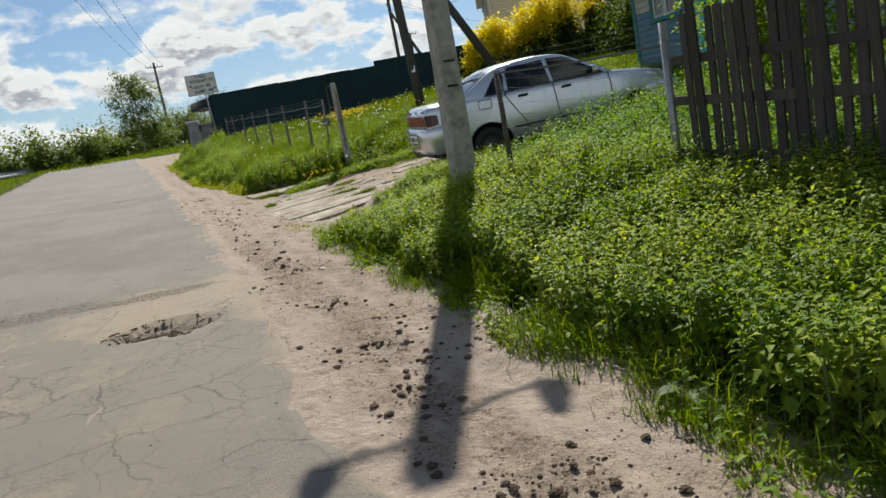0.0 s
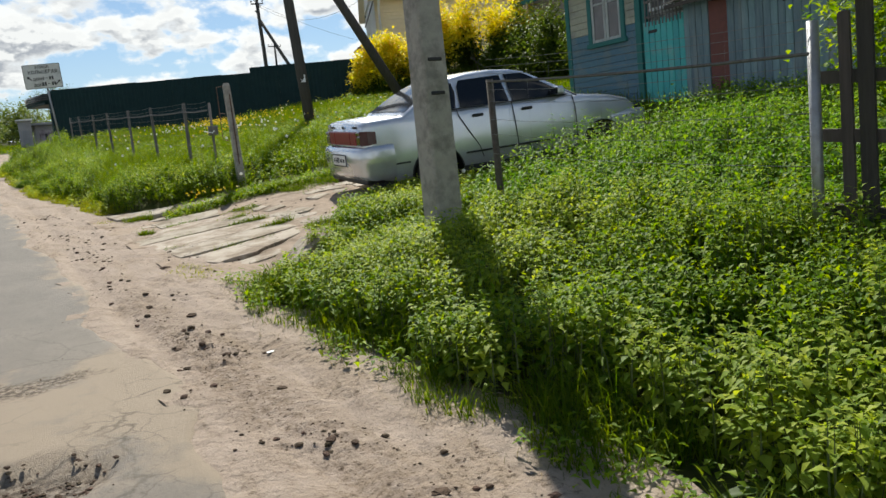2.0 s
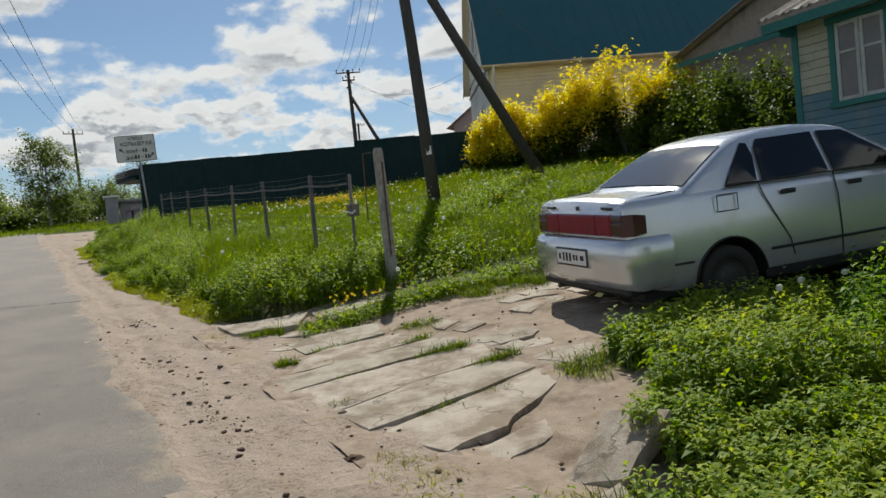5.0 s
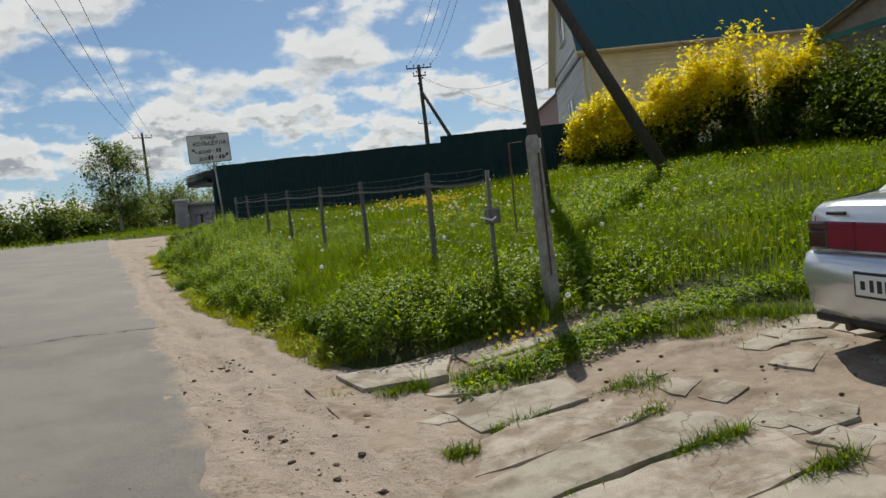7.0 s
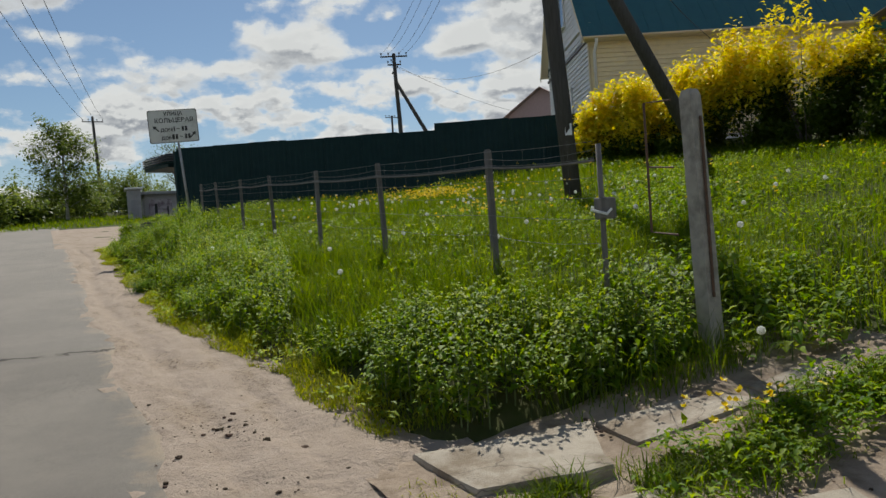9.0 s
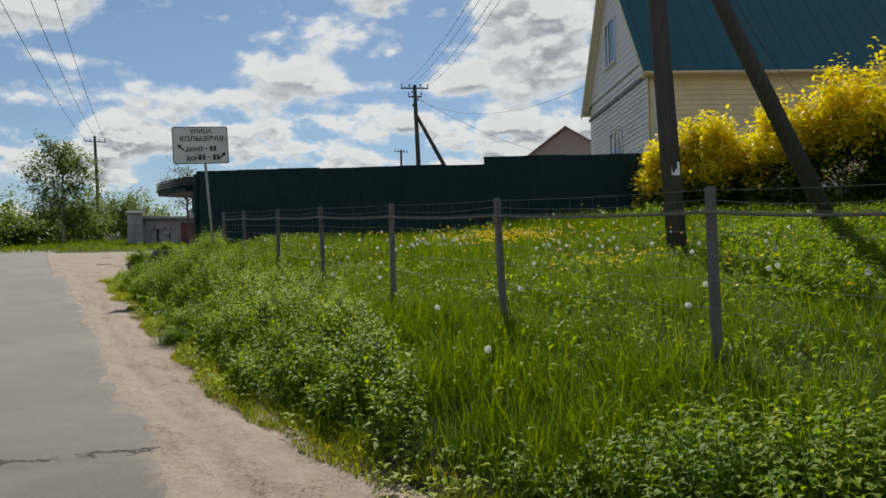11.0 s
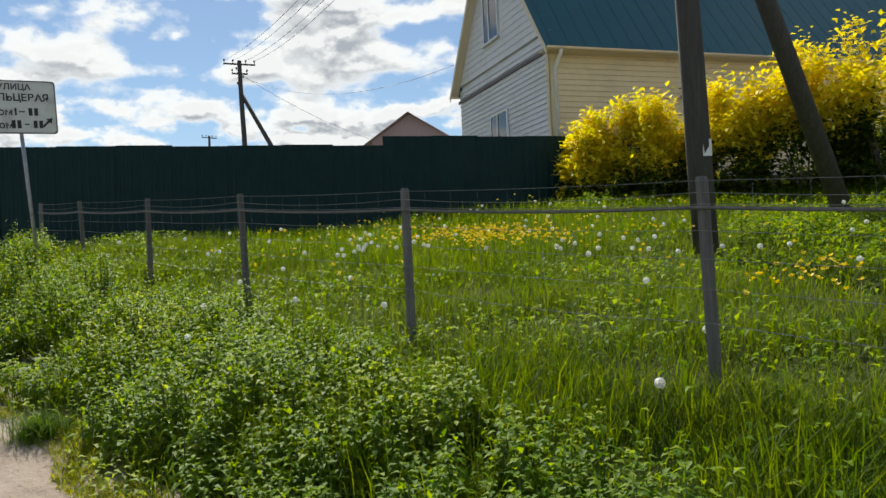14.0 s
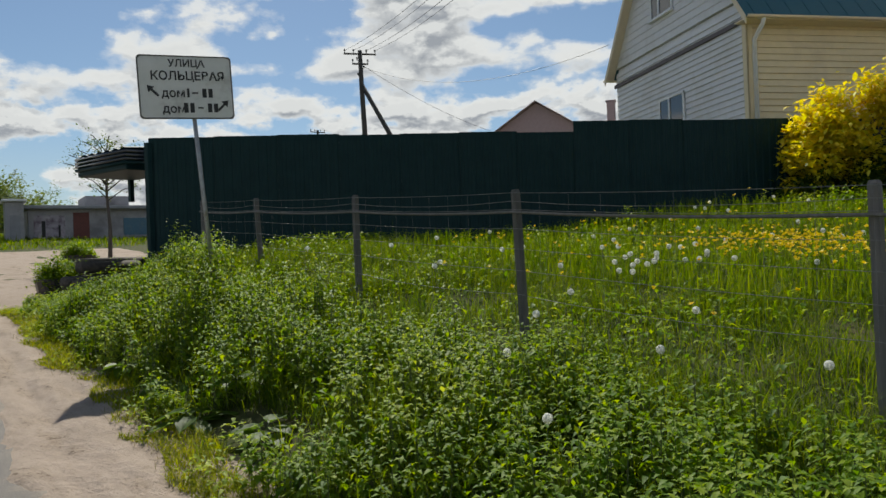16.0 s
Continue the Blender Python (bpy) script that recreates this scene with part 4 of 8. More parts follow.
def wood_pole(name, label, x, y, z0, z1, lean, r, brace=None, yaw=0.0, arms=((0.35, 1.5),), hooks=True):
    """A tarred wooden pole with cross-arms; brace: foot of a leaning strut."""
    p = thing(name, label, "pole", pose(x, y, z0))
    h = z1 - z0
    lx, ly = lean
    part("shaft", Mesh().tube([(0, 0, -0.3), (lx * 0.25, ly * 0.25, h * 0.25), (lx * 0.5 + 0.02, ly * 0.5, h * 0.5), (lx * 0.75, ly * 0.75 + 0.02, h * 0.75), (lx, ly, h)], [r, r * 0.97, r * 0.9, r * 0.82, r * 0.74], 12), M_WOODPOLE, p, "", True)
    c, s = math.cos(yaw), math.sin(yaw)
    for down, wide in arms:
        q = Vector((lx, ly, h - down))
        a = Mesh().tube([q + Vector((-c * wide / 2, -s * wide / 2, 0)), q + Vector((c * wide / 2, s * wide / 2, 0))], 0.05, 6)
        arm = part("cross_arm", a, M_WOODPOLE, p)
        for k in (-0.46, 0.46) if wide < 1.2 else (-0.47, -0.2, 0.2, 0.47):
            b = q + Vector((c * wide * k, s * wide * k, 0.04))
            part("insulator", Mesh().tube([b, b + Vector((0, 0, 0.10)), b + Vector((0, 0, 0.11)), b + Vector((0, 0, 0.22))], [0.02, 0.02, 0.055, 0.045], 8), M_GREYWOOD, arm, "grey insulator")
    if hooks:
        for k in range(3):
            b = Vector((lx * (1 - 0.1 * k), ly, h * (0.93 - 0.05 * k)))
            sgn = 1 if k % 2 else -1
            part("hook", Mesh().tube([b, b + Vector((0.16 * sgn, 0, 0.0)), b + Vector((0.2 * sgn, 0, 0.1))], 0.015, 5).tube([b + Vector((0.2 * sgn, 0, 0.08)), b + Vector((0.2 * sgn, 0, 0.2))], 0.05, 6), M_BLACK, p)
    if brace:
        bx, by, bz, f = brace
        part("brace", Mesh().tube([(bx - x, by - y, bz - z0 - 0.3), (lx * f, ly * f, h * f)], [r * 0.95, r * 0.72], 12), M_WOODPOLE, p, "leaning strut", True)
    return p


pa = wood_pole("utility_pole", "dark tarred wooden utility pole with a leaning strut in the meadow", 10.41, 26.3, 2.80, 11.6, (-0.73, -0.09), 0.17, (13.72, 25.61, 3.25, 0.80), 0.9, ((0.3, 1.3),))
part("tag", Mesh().box((-0.07, -0.185, 1.35), (0.07, -0.172, 1.58), pose(-0.1, 0, 0, 0, 0, -22)), M_WHITEPLASTIC, pa, "small white pole tag")
wood_pole("utility_pole", "wooden utility pole with strut and cross-arm beyond the dark fence", 22.6, 61.5, 6.2, 14.75, (-0.2, 0), 0.16, (25.3, 59.5, 6.4, 0.78), -0.35, ((0.2, 1.8), (0.75, 0.9)))
wood_pole("utility_pole", "wooden utility pole with cross-arm standing beyond the road crest", 5.75, 95.0, 6.9, 16.0, (-0.3, 0), 0.16, None, 0.1, ((0.5, 1.9),), False)
wood_pole("utility_pole", "small distant wooden utility pole", 36.4, 94.4, land(36.4, 94.4) - 0.2, 16.2, (0, 0), 0.15, None, 0.0, ((0.2, 1.6),), False)


def wire(name, label, a, b, sag, r=0.014):
    a, b = Vector(a), Vector(b)
    pts = [a.lerp(b, i / 14) - Vector((0, 0, sag * 4 * (i / 14) * (1 - i / 14))) for i in range(15)]
    return single(name, Mesh().tube(pts, r, 5), M_CABLE, label, "wire", "overhead wires")


E_WIRE = "thin dark overhead power line wire"
for k in (-0.9, 0.05, 0.9):
    wire("overhead_wire", E_WIRE, (5.45 + k, 95.0, 15.75 + (0.25 if abs(k) < 0.5 else 0)), (-3.0 + k * 1.1, 18.0, 13.2), 1.2)
    wire("overhead_wire", E_WIRE, (-3.0 + k * 1.1, 18.0, 13.2), (-9 + k, -40, 7.0), 1.0)
for k in (-0.85, -0.35, 0.35, 0.85):
    wire("overhead_wire", E_WIRE, (22.4 + 0.9 * k, 61.5 - 0.3 * k, 14.75), (9.68 + 0.6 * k, 26.2 + 0.5 * k, 11.5), 0.9, 0.009)
    wire("overhead_wire", E_WIRE, (9.68 + 0.6 * k, 26.2 + 0.5 * k, 11.5), (4.5 + 0.5 * k, 9.72, 7.4), 0.5, 0.004)
wire("overhead_wire", "thin service wire running to the house", (22.4, 61.5, 13.9), (21.2, 42.4, 10.3), 1.1, 0.010)
wire("overhead_wire", "thin service wire running to the house", (22.4, 61.5, 14.0), (45, 66, 11.3), 1.4, 0.010)
wire("overhead_wire", "thin service wire running to the house", (9.8, 26.2, 10.6), (22.2, 32.9, 8.0), 0.6, 0.010)

# ---- gate post, wire fence on wooden posts ----
def fence_post(x, y, h, r, lean, mat, name, label, square=True):
    z = land(x, y) - 0.15
    m = Mesh()
    if square:
        for zz, w in ((0, r), (h * 0.5, r), (h + 0.13, r * 0.96), (h + 0.15, r * 0.7)):
            k = zz / h
            for cx, cy in ((-w, -w), (w, -w), (w, w), (-w, w)):
                m.v.append((cx + lean[0] * k, cy + lean[1] * k, zz))
        for i in range(3):
            for k in range(4):
                m.f.append((4 * i + k, 4 * i + (k + 1) % 4, 4 * i + 4 + (k + 1) % 4, 4 * i + 4 + k))
        m.f += [(3, 2, 1, 0), (12, 13, 14, 15)]
    else:
        m.tube([(0, 0, 0), (lean[0], lean[1], h + 0.15)], r, 10)
    p = thing(name, label, "fence post", pose(x, y, z), "fence posts")
    part("post", m, mat, p, "", not square)
    return p


posts = []
for i, (y, top) in enumerate(((20.36, 3.18), (23.25, 3.37), (26.11, 3.57), (29.02, 3.78), (31.83, 3.97), (34.6, 4.16), (37.0, 4.32))):
    x = 4.95
    h = top - land(x, y)
    fence_post(x, y, h, 0.029, (0.02 * (-1) ** i - 0.02, 0.015), M_GREYWOOD, "fence_post", "weathered grey wooden post of the meadow wire fence")
    posts.append((x + 0.02 * (-1) ** i - 0.02, y, top))
gp = thing("gate_post", "pale weathered concrete gate post beside the driveway", "gate post", pose(5.10, 17.6, land(5.1, 17.6) - 0.2))
part("post", Mesh().add([(s * w + lx, t * w, z) for z, w, lx in ((0, 0.065, 0.0), (1.0, 0.06, -0.03), (2.05, 0.054, -0.07), (2.10, 0.04, -0.07)) for s, t in ((-1, -1), (1, -1), (1, 1), (-1, 1))],
                        [(4 * i + k, 4 * i + (k + 1) % 4, 4 * i + 4 + (k + 1) % 4, 4 * i + 4 + k) for i in range(3) for k in range(4)] + [(12, 13, 14, 15)]), M_POLE, gp)
part("hinge_bar", Mesh().tube([(-0.03, -0.073, 0.6), (-0.05, -0.071, 1.9)], 0.011, 6), M_RUST, gp, "rusty hinge bar")
# the frame of a gate leaf that stands open beside the post
lf = thing("gate_leaf", "light steel wire gate frame standing open by the gate post", "gate", pose(5.0, 17.75, land(5, 18) + 0.25, 0, 0, 0))
part("frame", Mesh().tube([(0, 0.02, 0.5), (-0.02, 0.28, 0.53), (-0.02, 0.28, 1.52), (0, 0.02, 1.5)], 0.010, 6).tube([(0, 0.02, 1.0), (-0.02, 0.28, 1.03)], 0.007, 6), M_RUST, lf)
lp = fence_post(4.97, 18.60, 1.40, 0.024, (0.0, 0.0), M_GREYWOOD, "fence_post", "thin grey post carrying a small box on the wire fence", False)
part("box", Mesh().box((-0.09, -0.08, 0.92), (0.09, 0.0, 1.10), None, 0.012), M_GREYWOOD, lp, "small grey box")
part("bracket", Mesh().tube([(-0.2, -0.11, 1.0), (-0.05, -0.12, 0.96), (0.0, -0.12, 1.0)], 0.012, 5), M_WHITEPLASTIC, lp, "white latch")


def wire_fence(name, label, pts, rows, rail, mesh_step):
    """Horizontal wires on posts, a thicker rail, and thin uprights of the netting."""
    f = thing(name, label, "wire fence")
    for dz, r, mat in [(d, 0.0022, M_WIRE) for d in rows] + [(rail, 0.013, M_GREYWOOD)]:
        line = []
        for (x0, y0, z0), (x1, y1, z1) in zip(pts, pts[1:]):
            for i in range(5):
                k = i / 5
                line.append((x0 + (x1 - x0) * k - 0.055, y0 + (y1 - y0) * k, z0 + (z1 - z0) * k + dz - 0.06 * 4 * k * (1 - k) * (0.4 if r > 0.01 else 0.5 + 0.3 * math.sin(dz * 40))))
        line.append((pts[-1][0] - 0.055, pts[-1][1], pts[-1][2] + dz))
        part("rail" if r > 0.01 else "wire", Mesh().tube(line, r, 5), mat, f, "thin pole rail" if r > 0.01 else "")
    net = Mesh()
    for (x0, y0, z0), (x1, y1, z1) in zip(pts, pts[1:]):
        n = max(2, int(abs(y1 - y0) / mesh_step))
        for i in range(n):
            k = i / n
            x, y, z = x0 + (x1 - x0) * k - 0.055, y0 + (y1 - y0) * k, z0 + (z1 - z0) * k
            net.tube([(x, y, z - 0.05), (x + 0.01 * math.sin(i * 3.1), y + 0.02 * math.sin(i), z - 1.25)], 0.0009, 3, False)
    part("netting", net, M_WIRE, f)


wire_fence("wire_fence", "wire netting fence with a thin rail along the meadow", [(4.97, 18.60, 3.05)] + posts, (-0.03, -0.10, -0.17, -0.33, -0.5, -0.68, -0.88), -0.19, 0.3)
# steel posts before the driveway, with their own wires
s1 = fence_post(5.23, 6.18, 1.72, 0.038, (0.0, 0.0), M_STEEL, "steel_post", "grey galvanised steel pipe post of the wire fence", False)
s2 = fence_post(5.22, 9.67, 1.55, 0.036, (-0.03, 0.0), M_LOG, "steel_post", "dark grey-brown pipe post at the end of the wire fence", False)
wire_fence("wire_fence", "wire fence with a thin pipe rail among the weeds", [(5.23, 6.18, 2.24), (5.22, 9.67, 2.50)], (0.0, -0.07, -0.14, -0.30, -0.42, -0.6, -0.75, -0.95), -0.22, 0.3)


# ---- old picket fence ----
def picket_fence():
    f = thing("picket_fence", "old dark wooden picket fence grown over with weeds", "fence")
    rnd = random.Random(4)
    y = 6.02
    k = 0
    while y > -6:
        w = rnd.uniform(0.07, 0.105)
        x = 5.33 + 0.004 * (k % 3)
        z = land(x, y)
        h = 1.78 + rnd.uniform(-0.09, 0.10)
        t = rnd.uniform(-1.6, 1.6)
        tip = rnd.uniform(0.0, 0.03)
        m = Mesh().prism([(-w / 2, 0.0), (w / 2, 0.0), (w / 2, h), (w / 2 - 0.02, h + tip), (-w / 2 + 0.01, h + tip * 0.6), (-w / 2, h - 0.01)], 0.024, pose(x, y, z + 0.04, t, rnd.uniform(-0.8, 0.8), -90))
        part("picket", m, M_DARKWOOD, f)
        y -= w + rnd.uniform(0.035, 0.075)
        k += 1
    for h in (0.42, 0.92, 1.3):
        part("rail", Mesh().add([(5.345, 6.3, land(5.3, 6.3) + h), (5.395, 6.3, land(5.3, 6.3) + h), (5.395, 6.3, land(5.3, 6.3) + h + 0.085), (5.345, 6.3, land(5.3, 6.3) + h + 0.085),
                                 (5.345, -6, land(5.3, -6) + h), (5.395, -6, land(5.3, -6) + h), (5.395, -6, land(5.3, -6) + h + 0.085), (5.345, -6, land(5.3, -6) + h + 0.085)],
                                [(0, 1, 2, 3), (7, 6, 5, 4), (0, 4, 5, 1), (1, 5, 6, 2), (2, 6, 7, 3), (3, 7, 4, 0)]), M_DARKWOOD, f)
    for y in (4.9, 2.6, 0.3, -2.0):
        part("post", Mesh().tube([(5.45, y, land(5.4, y) - 0.2), (5.45, y, land(5.4, y) + 1.75)], 0.065, 10), M_DARKWOOD, f, "", True)


picket_fence()


# ---- blue wooden house with porch, teal gate and shed ----
def blue_house():
    X = 12.8
    h = thing("wooden_house", "old wooden house with blue lower boards and teal trim", "house")
    y0, y1, zb, ze = 14.72, 16.72, 2.0, 5.25
    part("wall_core", Mesh().box((X + 0.03, y0 - 0.02, zb), (X + 4.6, y1 + 0.0, ze)), M_GREYBOARD, h)
    z = zb
    k = 0
    while z < 3.72:
        part("board", Mesh().box((X - 0.012 - 0.003 * (k % 2), y0, z), (X + 0.03, y1, z + 0.135), None, 0.006), M_BLUEWALL, h, "blue painted board")
        z += 0.142
        k += 1
    while z < ze:
        part("board", Mesh().box((X - 0.012 - 0.003 * (k % 2), y0, z), (X + 0.03, y1, z + 0.135), None, 0.006), M_CREAMBOARD, h, "cream painted board")
        z += 0.142
        k += 1
    part("corner_board", Mesh().box((X - 0.04, y0 - 0.12, zb), (X + 0.10, y0 + 0.02, ze), None, 0.006), M_TEALDARK, h)
    part("corner_board", Mesh().box((X - 0.04, y1 - 0.02, zb), (X + 0.10, y1 + 0.10, ze), None, 0.006), M_TEALDARK, h)
    w = part("window", Mesh().box((X - 0.06, 15.02, 3.62), (X, 15.13, 4.92), None, 0.006).box((X - 0.06, 15.99, 3.62), (X, 16.10, 4.92), None, 0.006)
             .box((X - 0.07, 14.98, 4.922), (X, 16.14, 5.04), None, 0.006).box((X - 0.08, 14.98, 3.52), (X, 16.14, 3.618), None, 0.006), M_TEALDARK, h, "window in a teal surround")
    sash = Mesh()
    for a0, a1 in ((15.132, 15.555), (15.565, 15.988)):
        sash.box((X - 0.040, a0, 3.622), (X - 0.012, a0 + 0.065, 4.918), None, 0.004).box((X - 0.040, a1 - 0.065, 3.622), (X - 0.012, a1, 4.918), None, 0.004)
        for z in (3.622, 4.40, 4.853):
            sash.box((X - 0.037, a0 + 0.067, z), (X - 0.014, a1 - 0.067, z + 0.062 - 0.02 * (z == 4.40)), None, 0.004)
    part("sash", sash, M_GREYBOARD, w, "faded white casement bars")
    part("pane", Mesh().box((X - 0.020, 15.14, 3.64), (X - 0.008, 15.98, 4.90)), M_DIMGLASS, w, "dim glass")
    # roof: corrugated, rising away from the lane
    r = Mesh()
    n = 40
    for i in range(n + 1):
        y = 14.25 + (17.1 - 14.25) * i / n
        wv = 0.028 * math.sin(i * 2.6)
        for x, zz in ((X - 0.55, 5.20), (X + 2.6, 6.6)):
            r.v += [(x, y, zz + wv), (x, y, zz + wv + 0.03)]
    for i in range(n):
        a = 4 * i
        r.f += [(a, a + 2, a + 6, a + 4), (a + 1, a + 5, a + 7, a + 3), (a, a + 4, a + 5, a + 1), (a + 2, a + 3, a + 7, a + 6)]
    r.f += [(0, 1, 3, 2), (4 * n, 4 * n + 2, 4 * n + 3, 4 * n + 1)]
    part("roof_slope", r, M_SLATE, h)
    part("fascia", Mesh().box((X - 0.5, 14.4, 4.98), (X - 0.44, 17.05, 5.145)).box((X - 0.436, 14.4, 5.10), (X - 0.02, 17.05, 5.14)), M_TEALDARK, h)
    part("gable_board", Mesh().box((X - 0.42, 16.74, 4.90), (X + 2.4, 16.80, 5.09)), M_TEALDARK, h)
    # glazed porch beside it
    po = thing("porch", "old glazed porch painted dark teal with white window frames", "porch")
    part("lower_wall", Mesh().box((X + 0.12, 9.0, 2.0), (X + 0.2, 14.58, 4.0)), M_GREYBOARD, po)
    part("frieze", Mesh().box((X + 0.03, 9.0, 5.04), (X + 0.14, 14.56, 5.46), None, 0.006), M_TEALDARK, po, "dark teal boards under the eaves")
    part("frieze_strip", Mesh().box((X + 0.008, 9.0, 5.36), (X + 0.028, 14.56, 5.42), None, 0.004), M_TEAL, po, "lighter teal strip")
    for y, wd in ((14.52, 0.06), (12.62, 0.14), (10.2, 0.07)):
        part("post", Mesh().box((X + 0.0, y - wd, 2.0), (X + 0.118, y + wd, 5.038), None, 0.008), M_TEALDARK, po)
    for a0, a1, bars in ((12.80, 14.42, 3), (10.30, 12.44, 4)):
        f = Mesh().box((X + 0.02, a0, 4.96), (X + 0.08, a1, 5.02), None, 0.004).box((X + 0.02, a0, 3.99), (X + 0.08, a1, 4.05), None, 0.004)
        f.box((X + 0.022, a0, 4.052), (X + 0.078, a0 + 0.055, 4.958), None, 0.004).box((X + 0.022, a1 - 0.055, 4.052), (X + 0.078, a1, 4.958), None, 0.004)
        wn = part("window", f, M_WHITEPLASTIC, po, "white window frame")
        part("pane", Mesh().box((X + 0.058, a0 + 0.05, 4.05), (X + 0.070, a1 - 0.05, 4.96)), M_DIMGLASS, wn, "dusty dark glass")
        for i in range(1, bars + 1):
            y = a0 + (a1 - a0) * i / (bars + 1)
            part("glazing_bar", Mesh().box((X + 0.036, y - 0.014, 4.052), (X + 0.056, y + 0.014, 4.958)), M_WHITEPLASTIC, wn)
    pr = Mesh()
    n = 44
    for i in range(n + 1):
        y = 8.8 + (14.62 - 8.8) * i / n
        wv = 0.025 * math.sin(i * 2.6)
        for x, zz in ((X - 0.22, 5.50), (X + 2.6, 6.62)):
            pr.v += [(x, y, zz + wv), (x, y, zz + wv + 0.03)]
    for i in range(n):
        a = 4 * i
        pr.f += [(a, a + 2, a + 6, a + 4), (a + 1, a + 5, a + 7, a + 3), (a, a + 4, a + 5, a + 1), (a + 2, a + 3, a + 7, a + 6)]
    pr.f += [(0, 1, 3, 2), (4 * n, 4 * n + 2, 4 * n + 3, 4 * n + 1)]
    part("roof_slope", pr, M_SLATE, po)
    # grey lattice over the gate, under a slanting pole
    tr = thing("lattice", "weathered grey lattice of thin pickets above the gate", "lattice")
    for i in range(11):
        y = 14.46 - 0.088 * i
        part("picket", Mesh().box((X - 0.035, y - 0.016, 3.70), (X - 0.022, y + 0.016, 4.36 + 0.024 * i), None, 0.003), M_GREYWOOD, tr)
    for z in (3.86, 4.16):
        part("rail", Mesh().box((X - 0.020, 13.52, z), (X - 0.002, 14.50, z + 0.05), None, 0.004), M_GREYWOOD, tr)
    part("pole", Mesh().tube([(X - 0.05, 14.62, 4.36), (X - 0.05, 13.42, 4.68)], 0.02, 6), M_GREYWOOD, tr)
    # teal gate
    g = thing("board_gate", "bright teal painted board gate beside the shed", "gate")
    rnd = random.Random(9)
    y = 14.55
    while y > 13.62:
        wd = 0.15
        part("board", Mesh().box((X - 0.02, y - wd, 2.05), (X + 0.005, y - 0.012, 3.80 + rnd.uniform(-0.03, 0.03)), None, 0.005), M_TEAL, g)
        y -= wd
    for z in (2.5, 3.5):
        part("rail", Mesh().box((X + 0.005, 13.58, z), (X + 0.05, 14.58, z + 0.09)), M_TEALDARK, g)
    part("latch", Mesh().box((X - 0.035, 14.18, 3.56), (X - 0.02, 14.40, 3.62)), M_BLACK, g, "dark latch plate")
    # board shed with lean-to roof
    s = thing("board_shed", "long faded blue-grey board shed with a brown door", "shed")
    y = 13.52
    k = 0
    while y > 5.0:
        wd = rnd.uniform(0.13, 0.17)
        if not (12.5 < y - wd / 2 < 12.96):
            part("board", Mesh().box((X - 0.02 - 0.006 * (k % 2), y - wd + 0.008, 1.85), (X + 0.01, y, 3.98 - 0.02 * rnd.random() - 0.04 * max(0, (13.5 - y) * 0.1)), None, 0.005), M_SHED, s)
        y -= wd
        k += 1
    part("door", Mesh().box((X - 0.012, 12.52, 1.95), (X + 0.02, 12.94, 3.9), None, 0.008), M_BROWNDOOR, s, "red-brown door")
    part("back_wall", Mesh().box((X + 0.02, 4.9, 1.7), (X + 0.12, 13.5, 3.9)), M_SHED, s)
    ro = Mesh()
    n = 60
    for i in range(n + 1):
        y = 4.6 + (13.75 - 4.6) * i / n
        wv = 0.018 * math.sin(i * 2.2)
        for x, zz in ((X - 0.32, 4.0 - 0.0), (X + 1.9, 4.36)):
            ro.v += [(x, y, zz + wv), (x, y, zz + wv + 0.025)]
    for i in range(n):
        a = 4 * i
        ro.f += [(a, a + 2, a + 6, a + 4), (a + 1, a + 5, a + 7, a + 3), (a, a + 4, a + 5, a + 1), (a + 2, a + 3, a + 7, a + 6)]
    ro.f += [(0, 1, 3, 2), (4 * n, 4 * n + 2, 4 * n + 3, 4 * n + 1)]
    part("roof_sheet", ro, M_SLATE, s)
    part("eave_board", Mesh().box((X - 0.30, 4.6, 3.90), (X - 0.27, 13.74, 3.97)), M_DARKWOOD, s)
    part("window", Mesh().box((X - 0.03, 11.30, 3.58), (X - 0.01, 11.40, 3.66)), M_BLACK, s, "small dark hole")
    yd = thing("yard_lamp", "small bent pipe lamp bracket on the porch", "lamp")
    part("bracket", Mesh().tube([(X + 0.05, 13.5, 4.4), (X - 0.05, 13.5, 4.75), (X - 0.15, 13.7, 4.9), (X - 0.2, 13.95, 4.86)], 0.018, 6), M_WHITEPLASTIC, yd)


blue_house()


# ---- street sign ----
def text_mesh(body, size, weight=0.0):
    cu = bpy.data.curves.new("text", "FONT")
    cu.body = body
    cu.size = size
    cu.align_x, cu.align_y = "CENTER", "CENTER"
    cu.extrude = 0.0015
    cu.offset = weight
    ob = bpy.data.objects.new("text", cu)
    scene.collection.objects.link(ob)
    bpy.context.view_layer.update()
    me = bpy.data.meshes.new_from_object(ob.evaluated_get(bpy.context.evaluated_depsgraph_get()))
    bpy.data.objects.remove(ob)
    bpy.data.curves.remove(cu)
    return me


